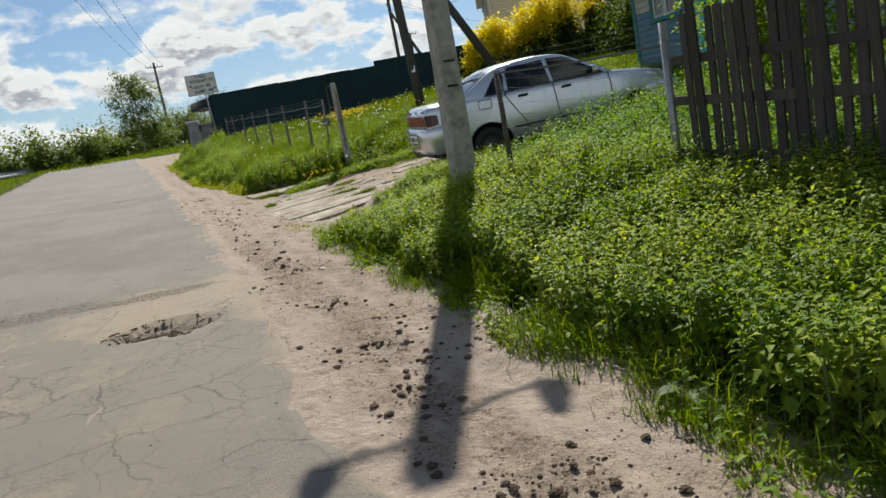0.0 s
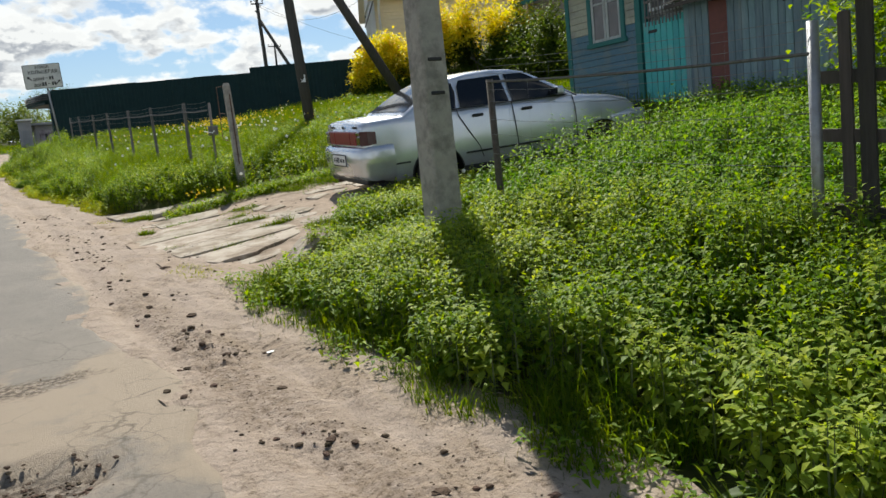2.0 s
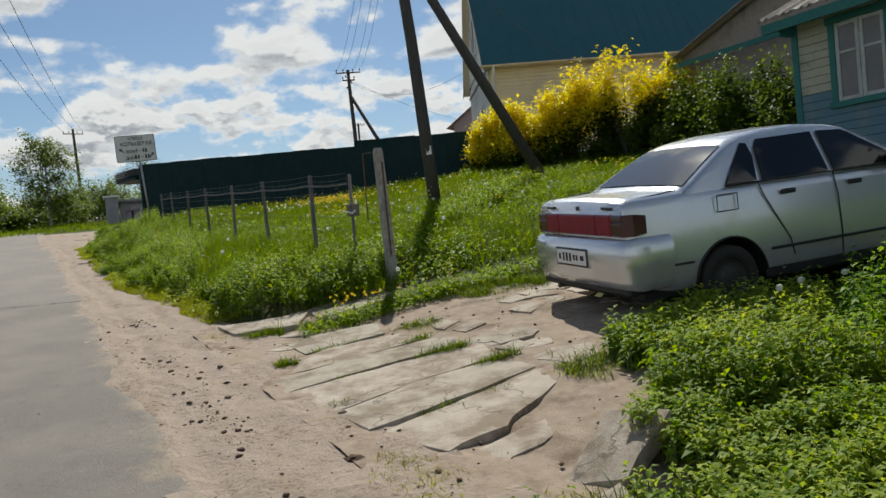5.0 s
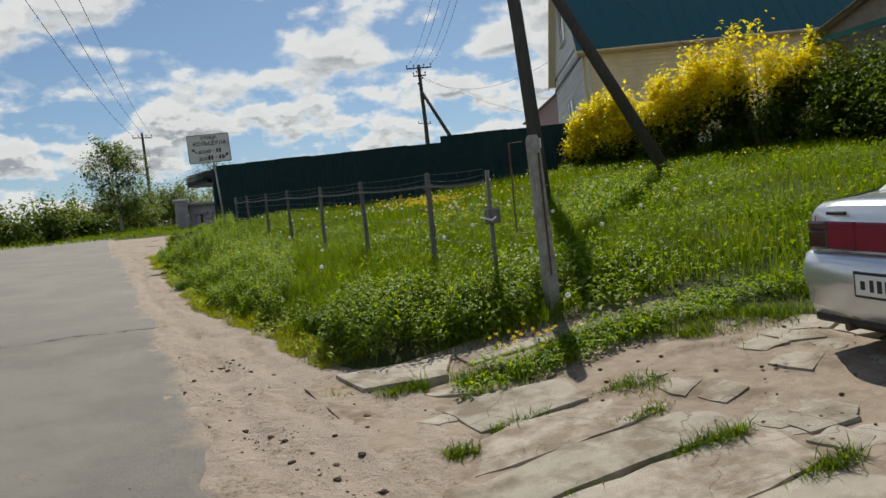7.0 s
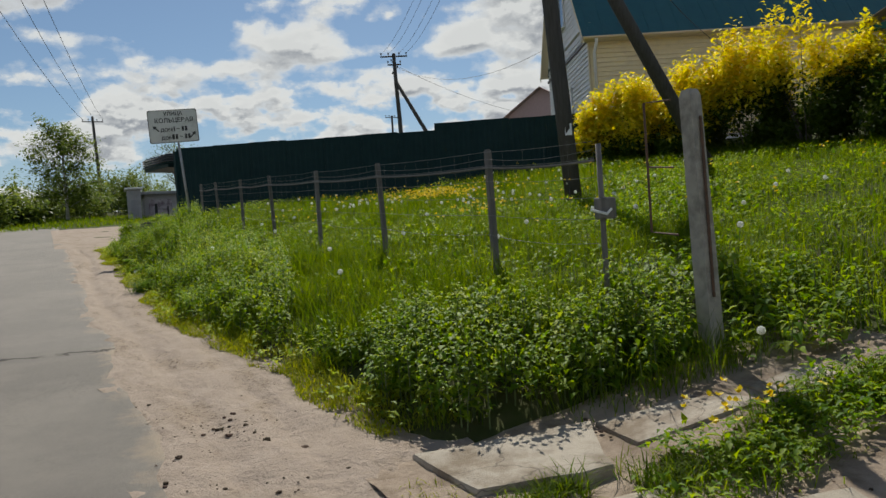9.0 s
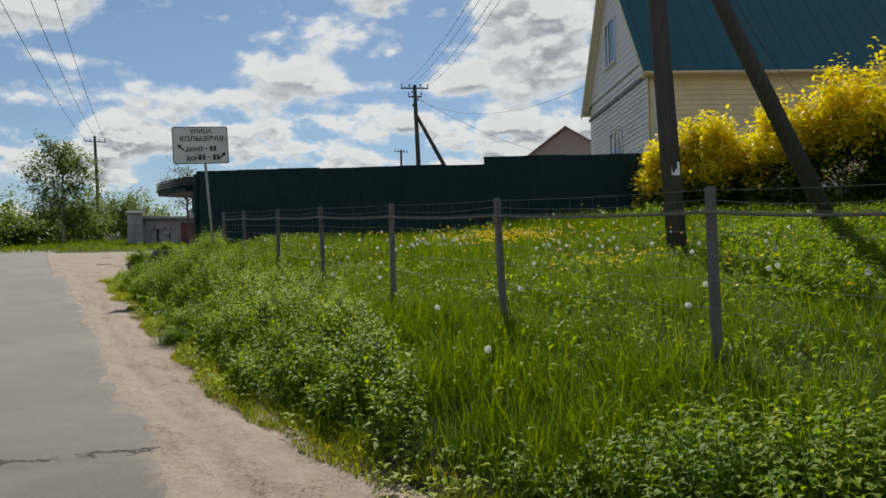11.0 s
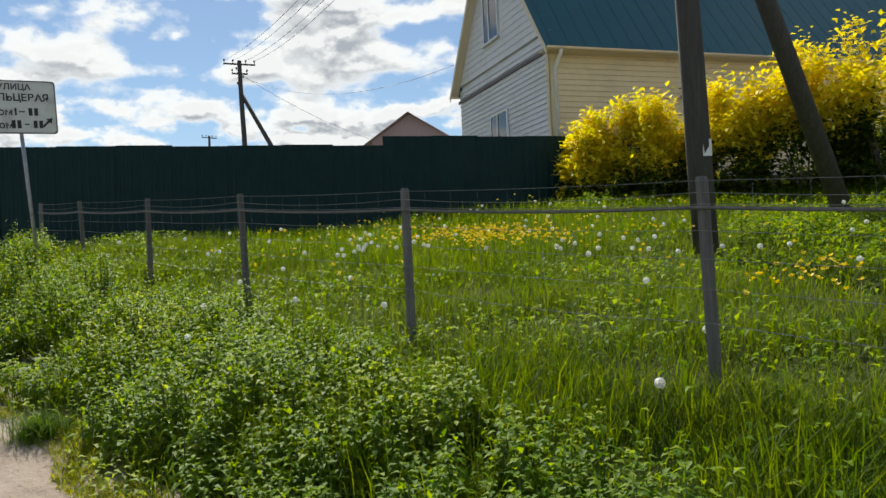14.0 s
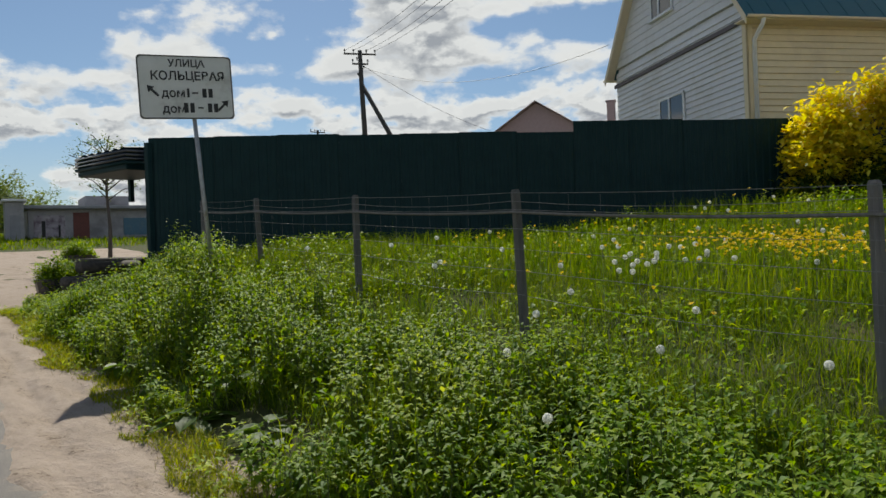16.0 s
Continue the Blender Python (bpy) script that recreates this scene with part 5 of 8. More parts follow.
def street_sign():
    s = thing("street_sign", "white street name board on a thin rust-stained pipe", "sign", pose(3.93, 34.5, 5.63, 0, -2.2, -10.5))
    W, H = 1.22, 0.85
    o = Mesh()
    out = []
    for cx, cz, a0 in ((W / 2 - 0.05, H / 2 - 0.05, 0), (-W / 2 + 0.05, H / 2 - 0.05, 90), (-W / 2 + 0.05, -H / 2 + 0.05, 180), (W / 2 - 0.05, -H / 2 + 0.05, 270)):
        for a in (0, 30, 60, 90):
            out.append((cx + 0.05 * math.cos(radians(a0 + a)), cz + 0.05 * math.sin(radians(a0 + a))))
    board = part("board", o.prism(out, 0.02), M_SIGN, s)
    rim = Mesh()
    n = len(out)
    for k in (1.0, 0.968):
        rim.v += [(x * k, -0.003, z * (k if k == 1.0 else 0.955)) for x, z in out]
    rim.v += [(x, 0.0, z) for x, z in out]
    rim.f += [(i, (i + 1) % n, n + (i + 1) % n, n + i) for i in range(n)] + [(i, 2 * n + i, 2 * n + (i + 1) % n, (i + 1) % n) for i in range(n)]
    part("rim", rim, M_SIGNRIM, board, "dark worn rim")
    for body, x, z, size, bold in (("УЛИЦА", 0.02, 0.315, 0.135, 0), ("КОЛЬЦЕВАЯ", 0.03, 0.145, 0.158, 1), ("дом", -0.17, -0.085, 0.155, 0), ("дом", -0.17, -0.295, 0.155, 0)):
        me = text_mesh(body, size, 0.0032 if bold else 0.0026)
        me.materials.clear()
        me.materials.append(M_INK)
        t = new("lettering", me)
        t.parent = board
        t.matrix_basis = pose(x, -0.0035, z, 90, 0, 0)
    # the figures stand as plain bars
    for z, bars in ((-0.075, ((0.02, 0.03, 0.12), (0.11, 0.08, 0.02), (0.23, 0.055, 0.12), (0.31, 0.055, 0.12))), (-0.275, ((-0.02, 0.055, 0.13), (0.06, 0.055, 0.13), (0.17, 0.07, 0.02), (0.29, 0.055, 0.12), (0.37, 0.055, 0.12)))):
        for x, w, hh in bars:
            part("printed_bar", Mesh().box((x - w / 2, -0.0045, z - hh / 2), (x + w / 2, -0.0015, z + hh / 2)), M_INK, board)
    for x, z, sgn in ((-0.43, -0.05, -1), (0.47, -0.24, 1)):
        a = Mesh()
        pts = [(-0.016, -0.10), (0.016, -0.10), (0.016, 0.02), (0.055, 0.02), (0.0, 0.10), (-0.055, 0.02), (-0.016, 0.02)]
        c, sn = math.cos(radians(-45 * sgn)), math.sin(radians(-45 * sgn))
        a.prism([(x + c * p - sn * q, z + sn * p + c * q) for p, q in pts], 0.003, pose(0, -0.005, 0))
        part("arrow", a, M_INK, board)
    zb = land(4.2, 34.5)
    part("pipe", Mesh().tube([(0.19, 0.045, zb - 5.63 - 0.2), (0.12, 0.045, -1.4), (0.05, 0.045, 0.35)], 0.030, 10), M_STEEL, s, "thin rust-stained steel pipe", True)
    part("clamp", Mesh().box((0.0, 0.018, 0.18), (0.12, 0.05, 0.23)).box((0.0, 0.018, -0.25), (0.12, 0.05, -0.2)), M_STEEL, s)


street_sign()

# ---- parked saloon car ----
def hw_cabin(z):
    t = min(1.0, max(0.0, (z - 0.98) / 0.42))
    return 0.775 - 0.20 * t ** 1.15


def interp(x, pts):
    for (x0, v0), (x1, v1) in zip(pts, pts[1:]):
        if x <= x1:
            k = (x - x0) / (x1 - x0)
            k = k * k * (3 - 2 * k) * 0.4 + k * 0.6
            return v0 + (v1 - v0) * max(0, min(1, k))
    return pts[-1][1]


CAR_TOP = [(0.05, 0.955), (0.12, 0.985), (0.7, 1.0), (1.2, 0.99), (2.9, 0.985), (3.15, 0.965), (3.6, 0.915), (3.95, 0.84), (4.12, 0.74), (4.22, 0.62)]
CAR_W = [(0.05, 0.765), (0.15, 0.80), (0.5, 0.825), (1.4, 0.838), (3.2, 0.832), (3.8, 0.805), (4.05, 0.745), (4.22, 0.62)]


def car():
    K = (1.19, 1.08, 1.185)
    c = thing("car", "silver four-door saloon car parked nose-in on the weedy plot", "car", pose(5.53, 13.95, 1.02, 4.0, -3.2, -8.0))

    def P(name, m, mat, parent=None, label="", smooth=False):
        m.v = [(x * K[0], y * K[1], z * K[2]) for x, y, z in m.v]
        return part(name, m, mat, parent or c, label, smooth)

    WZ = 0.235
    xs = [0.05, 0.07, 0.10, 0.14, 0.19] + lin(0.25, 4.0, 64) + [4.05, 4.10, 4.15, 4.19, 4.22]
    wheels = (0.963, 3.455)
    body = Mesh()
    rings = []
    for x in xs:
        T, w = interp(x, CAR_TOP), interp(x, CAR_W)
        zb = 0.20 + 0.08 * sstep(0.5, 0.05, x) + 0.06 * sstep(3.8, 4.2, x)
        half = [(0.0, zb), (0.78 * w, zb), (0.95 * w, zb + 0.03), (0.985 * w, zb + 0.08)]
        for z in (0.34, 0.40, 0.46, 0.52, 0.58, 0.64, 0.70):
            if zb + 0.1 < z < T - 0.12:
                bulge = 1.0 - 0.05 * ((z - 0.52) / 0.4) ** 2
                half.append((w * bulge, z))
            else:
                half.append((w * 0.97, min(max(z, zb + 0.1), T - 0.1)))
        half += [(0.965 * w, T - 0.085), (0.945 * w, T - 0.035), (0.90 * w, T - 0.004), (0.62 * w, T + 0.012), (0.0, T + 0.02)]
        rings.append(half)
    nh = len(rings[0])
    for s in (1, -1):
        o = len(body.v)
        for x, half in zip(xs, rings):
            for y, z in half:
                if 2 <= half.index((y, z)) <= 10:
                    for wx in wheels:
                        d = math.hypot(x - wx, z - WZ)
                        if 0.275 < d < 0.405:
                            k = 0.350 / d
                            x2, z2 = wx + (x - wx) * k, WZ + (z - WZ) * k
                            body.v.append((x2, s * y, z2))
                            break
                    else:
                        body.v.append((x, s * y, z))
                else:
                    body.v.append((x, s * y, z))
        for i in range(len(xs) - 1):
            for j in range(nh - 1):
                a = [o + i * nh + j, o + (i + 1) * nh + j, o + (i + 1) * nh + j + 1, o + i * nh + j + 1]
                cx = sum(body.v[q][0] for q in a) / 4
                cz = sum(body.v[q][2] for q in a) / 4
                if j >= 1 and any(math.hypot(cx - wx, cz - WZ) < 0.348 for wx in wheels):
                    continue
                q4 = [body.v[q] for q in a]
                if 1 <= j <= 10 and abs((q4[2][0] - q4[0][0]) * (q4[3][2] - q4[1][2]) - (q4[2][2] - q4[0][2]) * (q4[3][0] - q4[1][0])) < 0.0012 and min(math.hypot(cx - wx, cz - WZ) for wx in wheels) < 0.40:
                    continue
                body.f.append(tuple(a) if s == -1 else tuple(a[::-1]))
        body.f.append(tuple(o + j for j in range(nh)) if s == -1 else tuple(o + j for j in range(nh))[::-1])
        e = o + (len(xs) - 1) * nh
        body.f.append(tuple(e + j for j in range(nh))[::-1] if s == -1 else tuple(e + j for j in range(nh)))
    P("body", body, M_PAINT, smooth=True)
    # wheel housings
    for wx in wheels:
        for s in (1, -1):
            h = Mesh()
            n = 14
            for i in range(n + 1):
                a = math.pi * i / n
                for y in (0.80, 0.50):
                    h.v.append((wx + 0.352 * math.cos(a), s * y, WZ + 0.352 * math.sin(a)))
            h.f += [(2 * i, 2 * i + 1, 2 * i + 3, 2 * i + 2) for i in range(n)]
            h.f.append(tuple(2 * i + 1 for i in range(n + 1)))
            P("wheel_housing", h, M_BLACK)
            lip = [(wx + 0.352 * math.cos(0.1 + 2.94 * i / 18), s * 0.836, WZ + 0.352 * math.sin(0.1 + 2.94 * i / 18)) for i in range(19)]
            P("arch_lip", Mesh().tube(lip, 0.010, 5), M_BLACK, None, "dark arch edge", True)
    # cabin
    outline = [(0.60, 1.0), (0.72, 1.075), (0.90, 1.18), (1.08, 1.28), (1.20, 1.335), (1.32, 1.37), (1.6, 1.405), (1.95, 1.418), (2.25, 1.395), (2.40, 1.36), (2.62, 1.245), (2.88, 1.105), (3.10, 0.985)]
    cab = Mesh()
    for s in (1, -1):
        o = len(cab.v)
        for x, z in outline:
            w = hw_cabin(z)
            cab.v += [(x, s * hw_cabin(0.98), 0.97), (x, s * (w + 0.012), z - 0.035), (x, s * (w - 0.012), z - 0.006), (x, s * (w * 0.75), z + 0.008), (x, 0.0, z + 0.016)]
        for i in range(len(outline) - 1):
            for j in range(4):
                a = (o + 5 * i + j, o + 5 * i + 5 + j, o + 5 * i + 6 + j, o + 5 * i + 1 + j)
                cab.f.append(a if s == -1 else a[::-1])
    P("cabin", cab, M_PAINT, smooth=True)

    def glass(name, pts, mat, label, s):
        g = Mesh()
        n = len(pts)
        g.v += [(x, s * (hw_cabin(z) + 0.016 + 0.010 * (1.4 - z)), z) for x, z in pts] + [(x, s * (hw_cabin(z) + 0.004), z) for x, z in pts]
        f = tuple(range(n))
        g.f += [f if s == -1 else f[::-1]] + [(i, n + i, n + (i + 1) % n, (i + 1) % n) for i in range(n)]
        P(name, g, mat, None, label)

    for s in (1, -1):
        glass("side_window", [(1.00, 1.005), (1.30, 1.005), (1.345, 1.20), (1.33, 1.31), (1.28, 1.315), (1.15, 1.18)], M_CARGLASS, "dark tinted glass", s)
        glass("side_window", [(1.37, 1.005), (2.06, 1.005), (2.03, 1.345), (1.45, 1.335), (1.40, 1.27)], M_CARGLASS, "dark tinted glass", s)
        glass("side_window", [(2.13, 1.005), (2.93, 1.005), (2.78, 1.09), (2.42, 1.31), (2.36, 1.335), (2.10, 1.345)], M_CARGLASS, "dark tinted glass", s)
        # seams, mouldings, handles
        seam = Mesh().tube([(1.30, s * 0.800, 0.985), (1.32, s * 0.822, 0.90), (1.42, s * 0.838, 0.72), (1.56, s * 0.842, 0.50), (1.60, s * 0.838, 0.36)], 0.006, 5)
        P("door_seam", seam, M_BLACK)
        P("door_seam", Mesh().tube([(2.09, s * 0.800, 0.985), (2.10, s * 0.835, 0.80), (2.12, s * 0.842, 0.5), (2.12, s * 0.836, 0.30)], 0.006, 5), M_BLACK)
        P("door_seam", Mesh().tube([(3.02, s * 0.79, 0.97), (3.04, s * 0.83, 0.80), (3.04, s * 0.84, 0.5), (3.02, s * 0.834, 0.30)], 0.006, 5), M_BLACK)
        P("moulding", Mesh().tube([(1.36, s * 0.842, 0.44), (2.2, s * 0.846, 0.44), (3.05, s * 0.842, 0.44)], 0.013, 6), M_BLACK, None, "black rubbing strip")
        P("moulding", Mesh().tube([(0.30, s * 0.815, 0.44), (0.60, s * 0.83, 0.44)], 0.011, 6), M_BLACK, None, "black rubbing strip")
        P("sill", Mesh().box((1.32, s * 0.80 - 0.03, 0.19), (3.10, s * 0.80 + 0.03, 0.30), None, 0.02), M_BLACK, None, "dark sill")
        for x in (1.50, 2.22):
            hnd = P("door_handle", Mesh().box((x, s * 0.828 - 0.012, 0.865), (x + 0.16, s * 0.828 + 0.014, 0.905), None, 0.012), M_BLACK)
        P("beltline_strip", Mesh().tube([(0.98, s * 0.792, 0.992), (2.0, s * 0.798, 0.993), (2.95, s * 0.79, 0.99)], 0.009, 5), M_BLACK)
        mir = P("mirror", Mesh().box((2.72, s * 0.86 - 0.085, 1.0), (2.84, s * 0.86 + 0.085, 1.11), None, 0.03), M_PAINT)
        P("mirror_glass", Mesh().box((2.712, s * 0.86 - 0.07, 1.012), (2.722, s * 0.86 + 0.07, 1.098)), M_DARKGLASS, mir)
    fl = Mesh()
    for a, b in (((0.86, 0.80), (0.86, 0.93)), ((0.86, 0.93), (1.06, 0.93)), ((1.06, 0.93), (1.06, 0.80)), ((1.06, 0.80), (0.86, 0.80))):
        fl.tube([(a[0], -0.833 + 0.06 * max(0, a[1] - 0.86), a[1]), (b[0], -0.833 + 0.06 * max(0, b[1] - 0.86), b[1])], 0.0045, 4)
    P("fuel_flap", fl, M_BLACK)
    # rear and front glass follow the cabin outline
    def screen(name, pts, sgn, label):
        g = Mesh()
        for x, z in pts:
            w = hw_cabin(z) - 0.075
            for k in (-1, -0.5, 0, 0.5, 1):
                g.v.append((x - 0.012 * sgn, k * w, z + 0.022 - 0.014 * k * k))
        g.f += [(5 * i + j, 5 * i + j + 1, 5 * i + 6 + j, 5 * i + 5 + j) for i in range(len(pts) - 1) for j in range(4)]
        if sgn < 0:
            g.f = [q[::-1] for q in g.f]
        o = len(g.v)
        g.v += [(x + 0.015 * sgn, y, z - 0.012) for x, y, z in g.v]
        g.f += [(5 * i + j + o, 5 * i + 5 + j + o, 5 * i + 6 + j + o, 5 * i + j + 1 + o) for i in range(len(pts) - 1) for j in range(4)]
        P(name, g, M_REARGLASS, None, label, True)

    screen("rear_window", [(0.655, 1.03), (0.78, 1.105), (0.92, 1.188), (1.06, 1.265), (1.155, 1.31)], 1, "sloping rear window")
    screen("windscreen", [(2.46, 1.325), (2.62, 1.245), (2.88, 1.105), (3.02, 1.03)], -1, "windscreen")
    # tail: lamps, badges, bumper, plate
    for s in (-0.70, 0.70):
        P("boot_seam", Mesh().tube([(0.052, s, 0.745), (0.052, s, 0.90), (0.10, s, 0.972), (0.56, s, 1.008)], 0.006, 5), M_BLACK)

    def lamp(y0, y1, mat, label, z0=0.705, z1=0.875):
        P("tail_lamp", Mesh().box((0.018, y0, z0), (0.075, y1, z1), None, 0.012), mat, None, label)

    lamp(-0.33, 0.33, M_REDLAMP, "red reflector strip")
    for s in (-1, 1):
        a, b = sorted((s * 0.332, s * 0.57))
        lamp(a, b, M_REDLAMP, "red tail lamp")
        a, b = sorted((s * 0.572, s * 0.745))
        lamp(a, b, M_SMOKELAMP, "dark red lamp top", 0.822)
        lamp(a, b, M_SMOKELAMP, "dark red lower lamp", 0.705, 0.820)
        wrap = Mesh().add([(0.03, s * 0.745, 0.705), (0.03, s * 0.745, 0.875), (0.10, s * 0.795, 0.875), (0.20, s * 0.815, 0.86), (0.20, s * 0.818, 0.72), (0.10, s * 0.80, 0.705),
                           (0.06, s * 0.70, 0.705), (0.06, s * 0.70, 0.875)], [(0, 1, 2, 5), (2, 3, 4, 5), (0, 5, 6), (1, 7, 2), (0, 6, 7, 1)])
        P("tail_lamp", wrap, M_SMOKELAMP, None, "dark lamp end")
        P("badge", Mesh().box((0.036, s * 0.50 - 0.085, 0.915), (0.05, s * 0.50 + 0.085, 0.937), None, 0.004), M_BLACK, None, "dark badge bar")
    P("badge", Mesh().box((0.036, -0.02, 0.905), (0.052, 0.02, 0.942), None, 0.006), M_BLACK, None, "dark badge")
    bump = Mesh()
    prof = [(0.10, 0.27), (0.03, 0.29), (-0.005, 0.36), (-0.012, 0.44), (-0.03, 0.47), (-0.038, 0.54), (-0.03, 0.62), (0.0, 0.672), (0.06, 0.690), (0.12, 0.692)]
    ang = [(-1.0, 0.40), (-1.0, 0.22), (-0.985, 0.11), (-0.95, 0.045), (-0.86, 0.0), (-0.4, -0.012), (0, -0.016), (0.4, -0.012), (0.86, 0.0), (0.95, 0.045), (0.985, 0.11), (1.0, 0.22), (1.0, 0.40)]
    for k, back in ang:
        for px, pz in prof:
            end = 1 if abs(k) > 0.97 else 0
            yy = k * (0.835 - (px if end else 0) * 0.6 + 0.012)
            bump.v.append((px * (0 if end else 1) + back, yy, pz))
    n = len(prof)
    bump.f += [(i * n + j, i * n + j + 1, (i + 1) * n + j + 1, (i + 1) * n + j) for i in range(len(ang) - 1) for j in range(n - 1)]
    bo = P("rear_bumper", bump, M_PAINT, None, "silver plastic bumper", True)
    P("valance", Mesh().box((0.03, -0.76, 0.235), (0.14, 0.76, 0.30), None, 0.02), M_BLACK, bo)
    P("plate_recess", Mesh().box((-0.048, -0.30, 0.445), (-0.03, 0.30, 0.605), None, 0.02), M_PAINT, bo)
    pl = P("number_plate", Mesh().box((-0.062, -0.265, 0.462), (-0.047, 0.265, 0.588), None, 0.006), M_PLATE, bo, "white number plate in a dark frame")
    P("plate_frame", Mesh().box((-0.058, -0.28, 0.448), (-0.046, 0.28, 0.602), None, 0.006), M_BLACK, pl)
    for y, w, h in ((0.20, 0.035, 0.05), (0.13, 0.03, 0.07), (0.07, 0.035, 0.07), (0.01, 0.035, 0.07), (-0.06, 0.03, 0.045), (-0.11, 0.03, 0.045), (-0.20, 0.06, 0.04)):
        P("plate_bar", Mesh().box((-0.0645, y - w / 2, 0.525 - h / 2), (-0.0615, y + w / 2, 0.525 + h / 2)), M_INK, pl)
    fb = Mesh()
    for k, back in ang:
        for px, pz in prof:
            end = 1 if abs(k) > 0.97 else 0
            fb.v.append((4.26 - px * (0 if end else 1) - back * 1.6, k * (0.80 - (px if end else 0) * 0.6), pz - 0.02))
    fb.f += [(i * n + j, (i + 1) * n + j, (i + 1) * n + j + 1, i * n + j + 1) for i in range(len(ang) - 1) for j in range(n - 1)]
    P("front_bumper", fb, M_PAINT, None, "silver plastic bumper", True)
    for s in (-1, 1):
        P("headlamp", Mesh().box((4.08, s * 0.50 - 0.20, 0.60), (4.225, s * 0.50 + 0.16, 0.73), None, 0.02), M_DARKGLASS, None, "clear headlamp")
    P("antenna", Mesh().tube([(2.2, 0.0, 1.42), (1.95, 0.0, 1.62)], 0.004, 5), M_BLACK)
    P("underbody", Mesh().box((0.2, -0.70, 0.17), (4.1, 0.70, 0.24), None, 0.01), M_BLACK)
    P("exhaust", Mesh().tube([(0.02, 0.45, 0.23), (0.6, 0.45, 0.23)], 0.024, 8), M_RUST)
    # wheels
    for wx in wheels:
        for s in (1, -1):
            t = Mesh()
            n = 28
            prof2 = [(0.165, 0.70), (0.19, 0.655 + 0.0), (0.255, 0.655), (0.275, 0.672), (0.284, 0.70), (0.284, 0.79), (0.275, 0.815), (0.255, 0.828), (0.19, 0.828), (0.17, 0.80)]
            for i in range(n):
                a = 2 * math.pi * i / n
                for rr, y in prof2:
                    t.v.append((wx + rr * math.cos(a), s * (y - 0.015), WZ + rr * math.sin(a)))
            m = len(prof2)
            t.f += [(i * m + j, ((i + 1) % n) * m + j, ((i + 1) % n) * m + j + 1, i * m + j + 1) for i in range(n) for j in range(m - 1)]
            w = P("wheel", t, M_RUBBER, None, "black tyre", True)
            r = Mesh()
            for i in range(20):
                a = 2 * math.pi * i / 20
                for rr, y in ((0.175, 0.80), (0.16, 0.79), (0.12, 0.765), (0.08, 0.80), (0.05, 0.805)):
                    r.v.append((wx + rr * math.cos(a), s * (y - 0.015), WZ + rr * math.sin(a)))
            r.f += [(i * 5 + j, ((i + 1) % 20) * 5 + j, ((i + 1) % 20) * 5 + j + 1, i * 5 + j + 1) for i in range(20) for j in range(4)]
            r.f.append(tuple(i * 5 + 4 for i in range(20)))
            P("rim", r, M_RIM, w, "dull steel rim", True)


car()


# ---- concrete slabs of the driveway ----
def slab(pts, top=0.05, thick=0.13, seed=0, tilt=(0, 0), name="concrete_slab", label="worn pale concrete slab laid in the sandy driveway"):
    """A slab with a chipped outline; pts: its corners in the plan."""
    rnd = random.Random(seed)
    out = []
    for i, (x, y) in enumerate(pts):
        x2, y2 = pts[(i + 1) % len(pts)]
        d = math.hypot(x2 - x, y2 - y)
        k = max(2, int(d / 0.16))
        for j in range(k):
            t = j / k
            a = 0.012 if 0 < j else 0.03
            out.append((x + (x2 - x) * t + rnd.uniform(-a, a), y + (y2 - y) * t + rnd.uniform(-a, a)))
    cx, cy = sum(p[0] for p in out) / len(out), sum(p[1] for p in out) / len(out)
    m = Mesh()
    n = len(out)
    xa, xb = min(p[0] for p in out), max(p[0] for p in out)
    gx = (land(xb, cy) - land(xa, cy)) / (xb - xa)
    flat = (land(xa, cy) + land(xb, cy) + land(cx, cy)) / 3 + top

    def z(x, y, d):
        return flat + (gx + tilt[0]) * (x - cx) + (0.0735 + tilt[1]) * (y - cy) + d

    for sh, d in ((1.0, -thick), (1.0, -0.018), (0.985, 0.0), (0.75, 0.004), (0.4, 0.002)):
        for x, y in out:
            px, py = cx + (x - cx) * sh, cy + (y - cy) * sh
            m.v.append((px, py, z(px, py, d) + (0.006 * noise.noise((px * 5, py * 5, seed)) if sh < 1 else 0)))
    for r in range(4):
        m.f += [(r * n + i, r * n + (i + 1) % n, (r + 1) * n + (i + 1) % n, (r + 1) * n + i) for i in range(n)]
    m.f.append(tuple(4 * n + i for i in range(n)))
    return single(name, m, M_CONC, label, "slab", "driveway slabs", smooth=False)


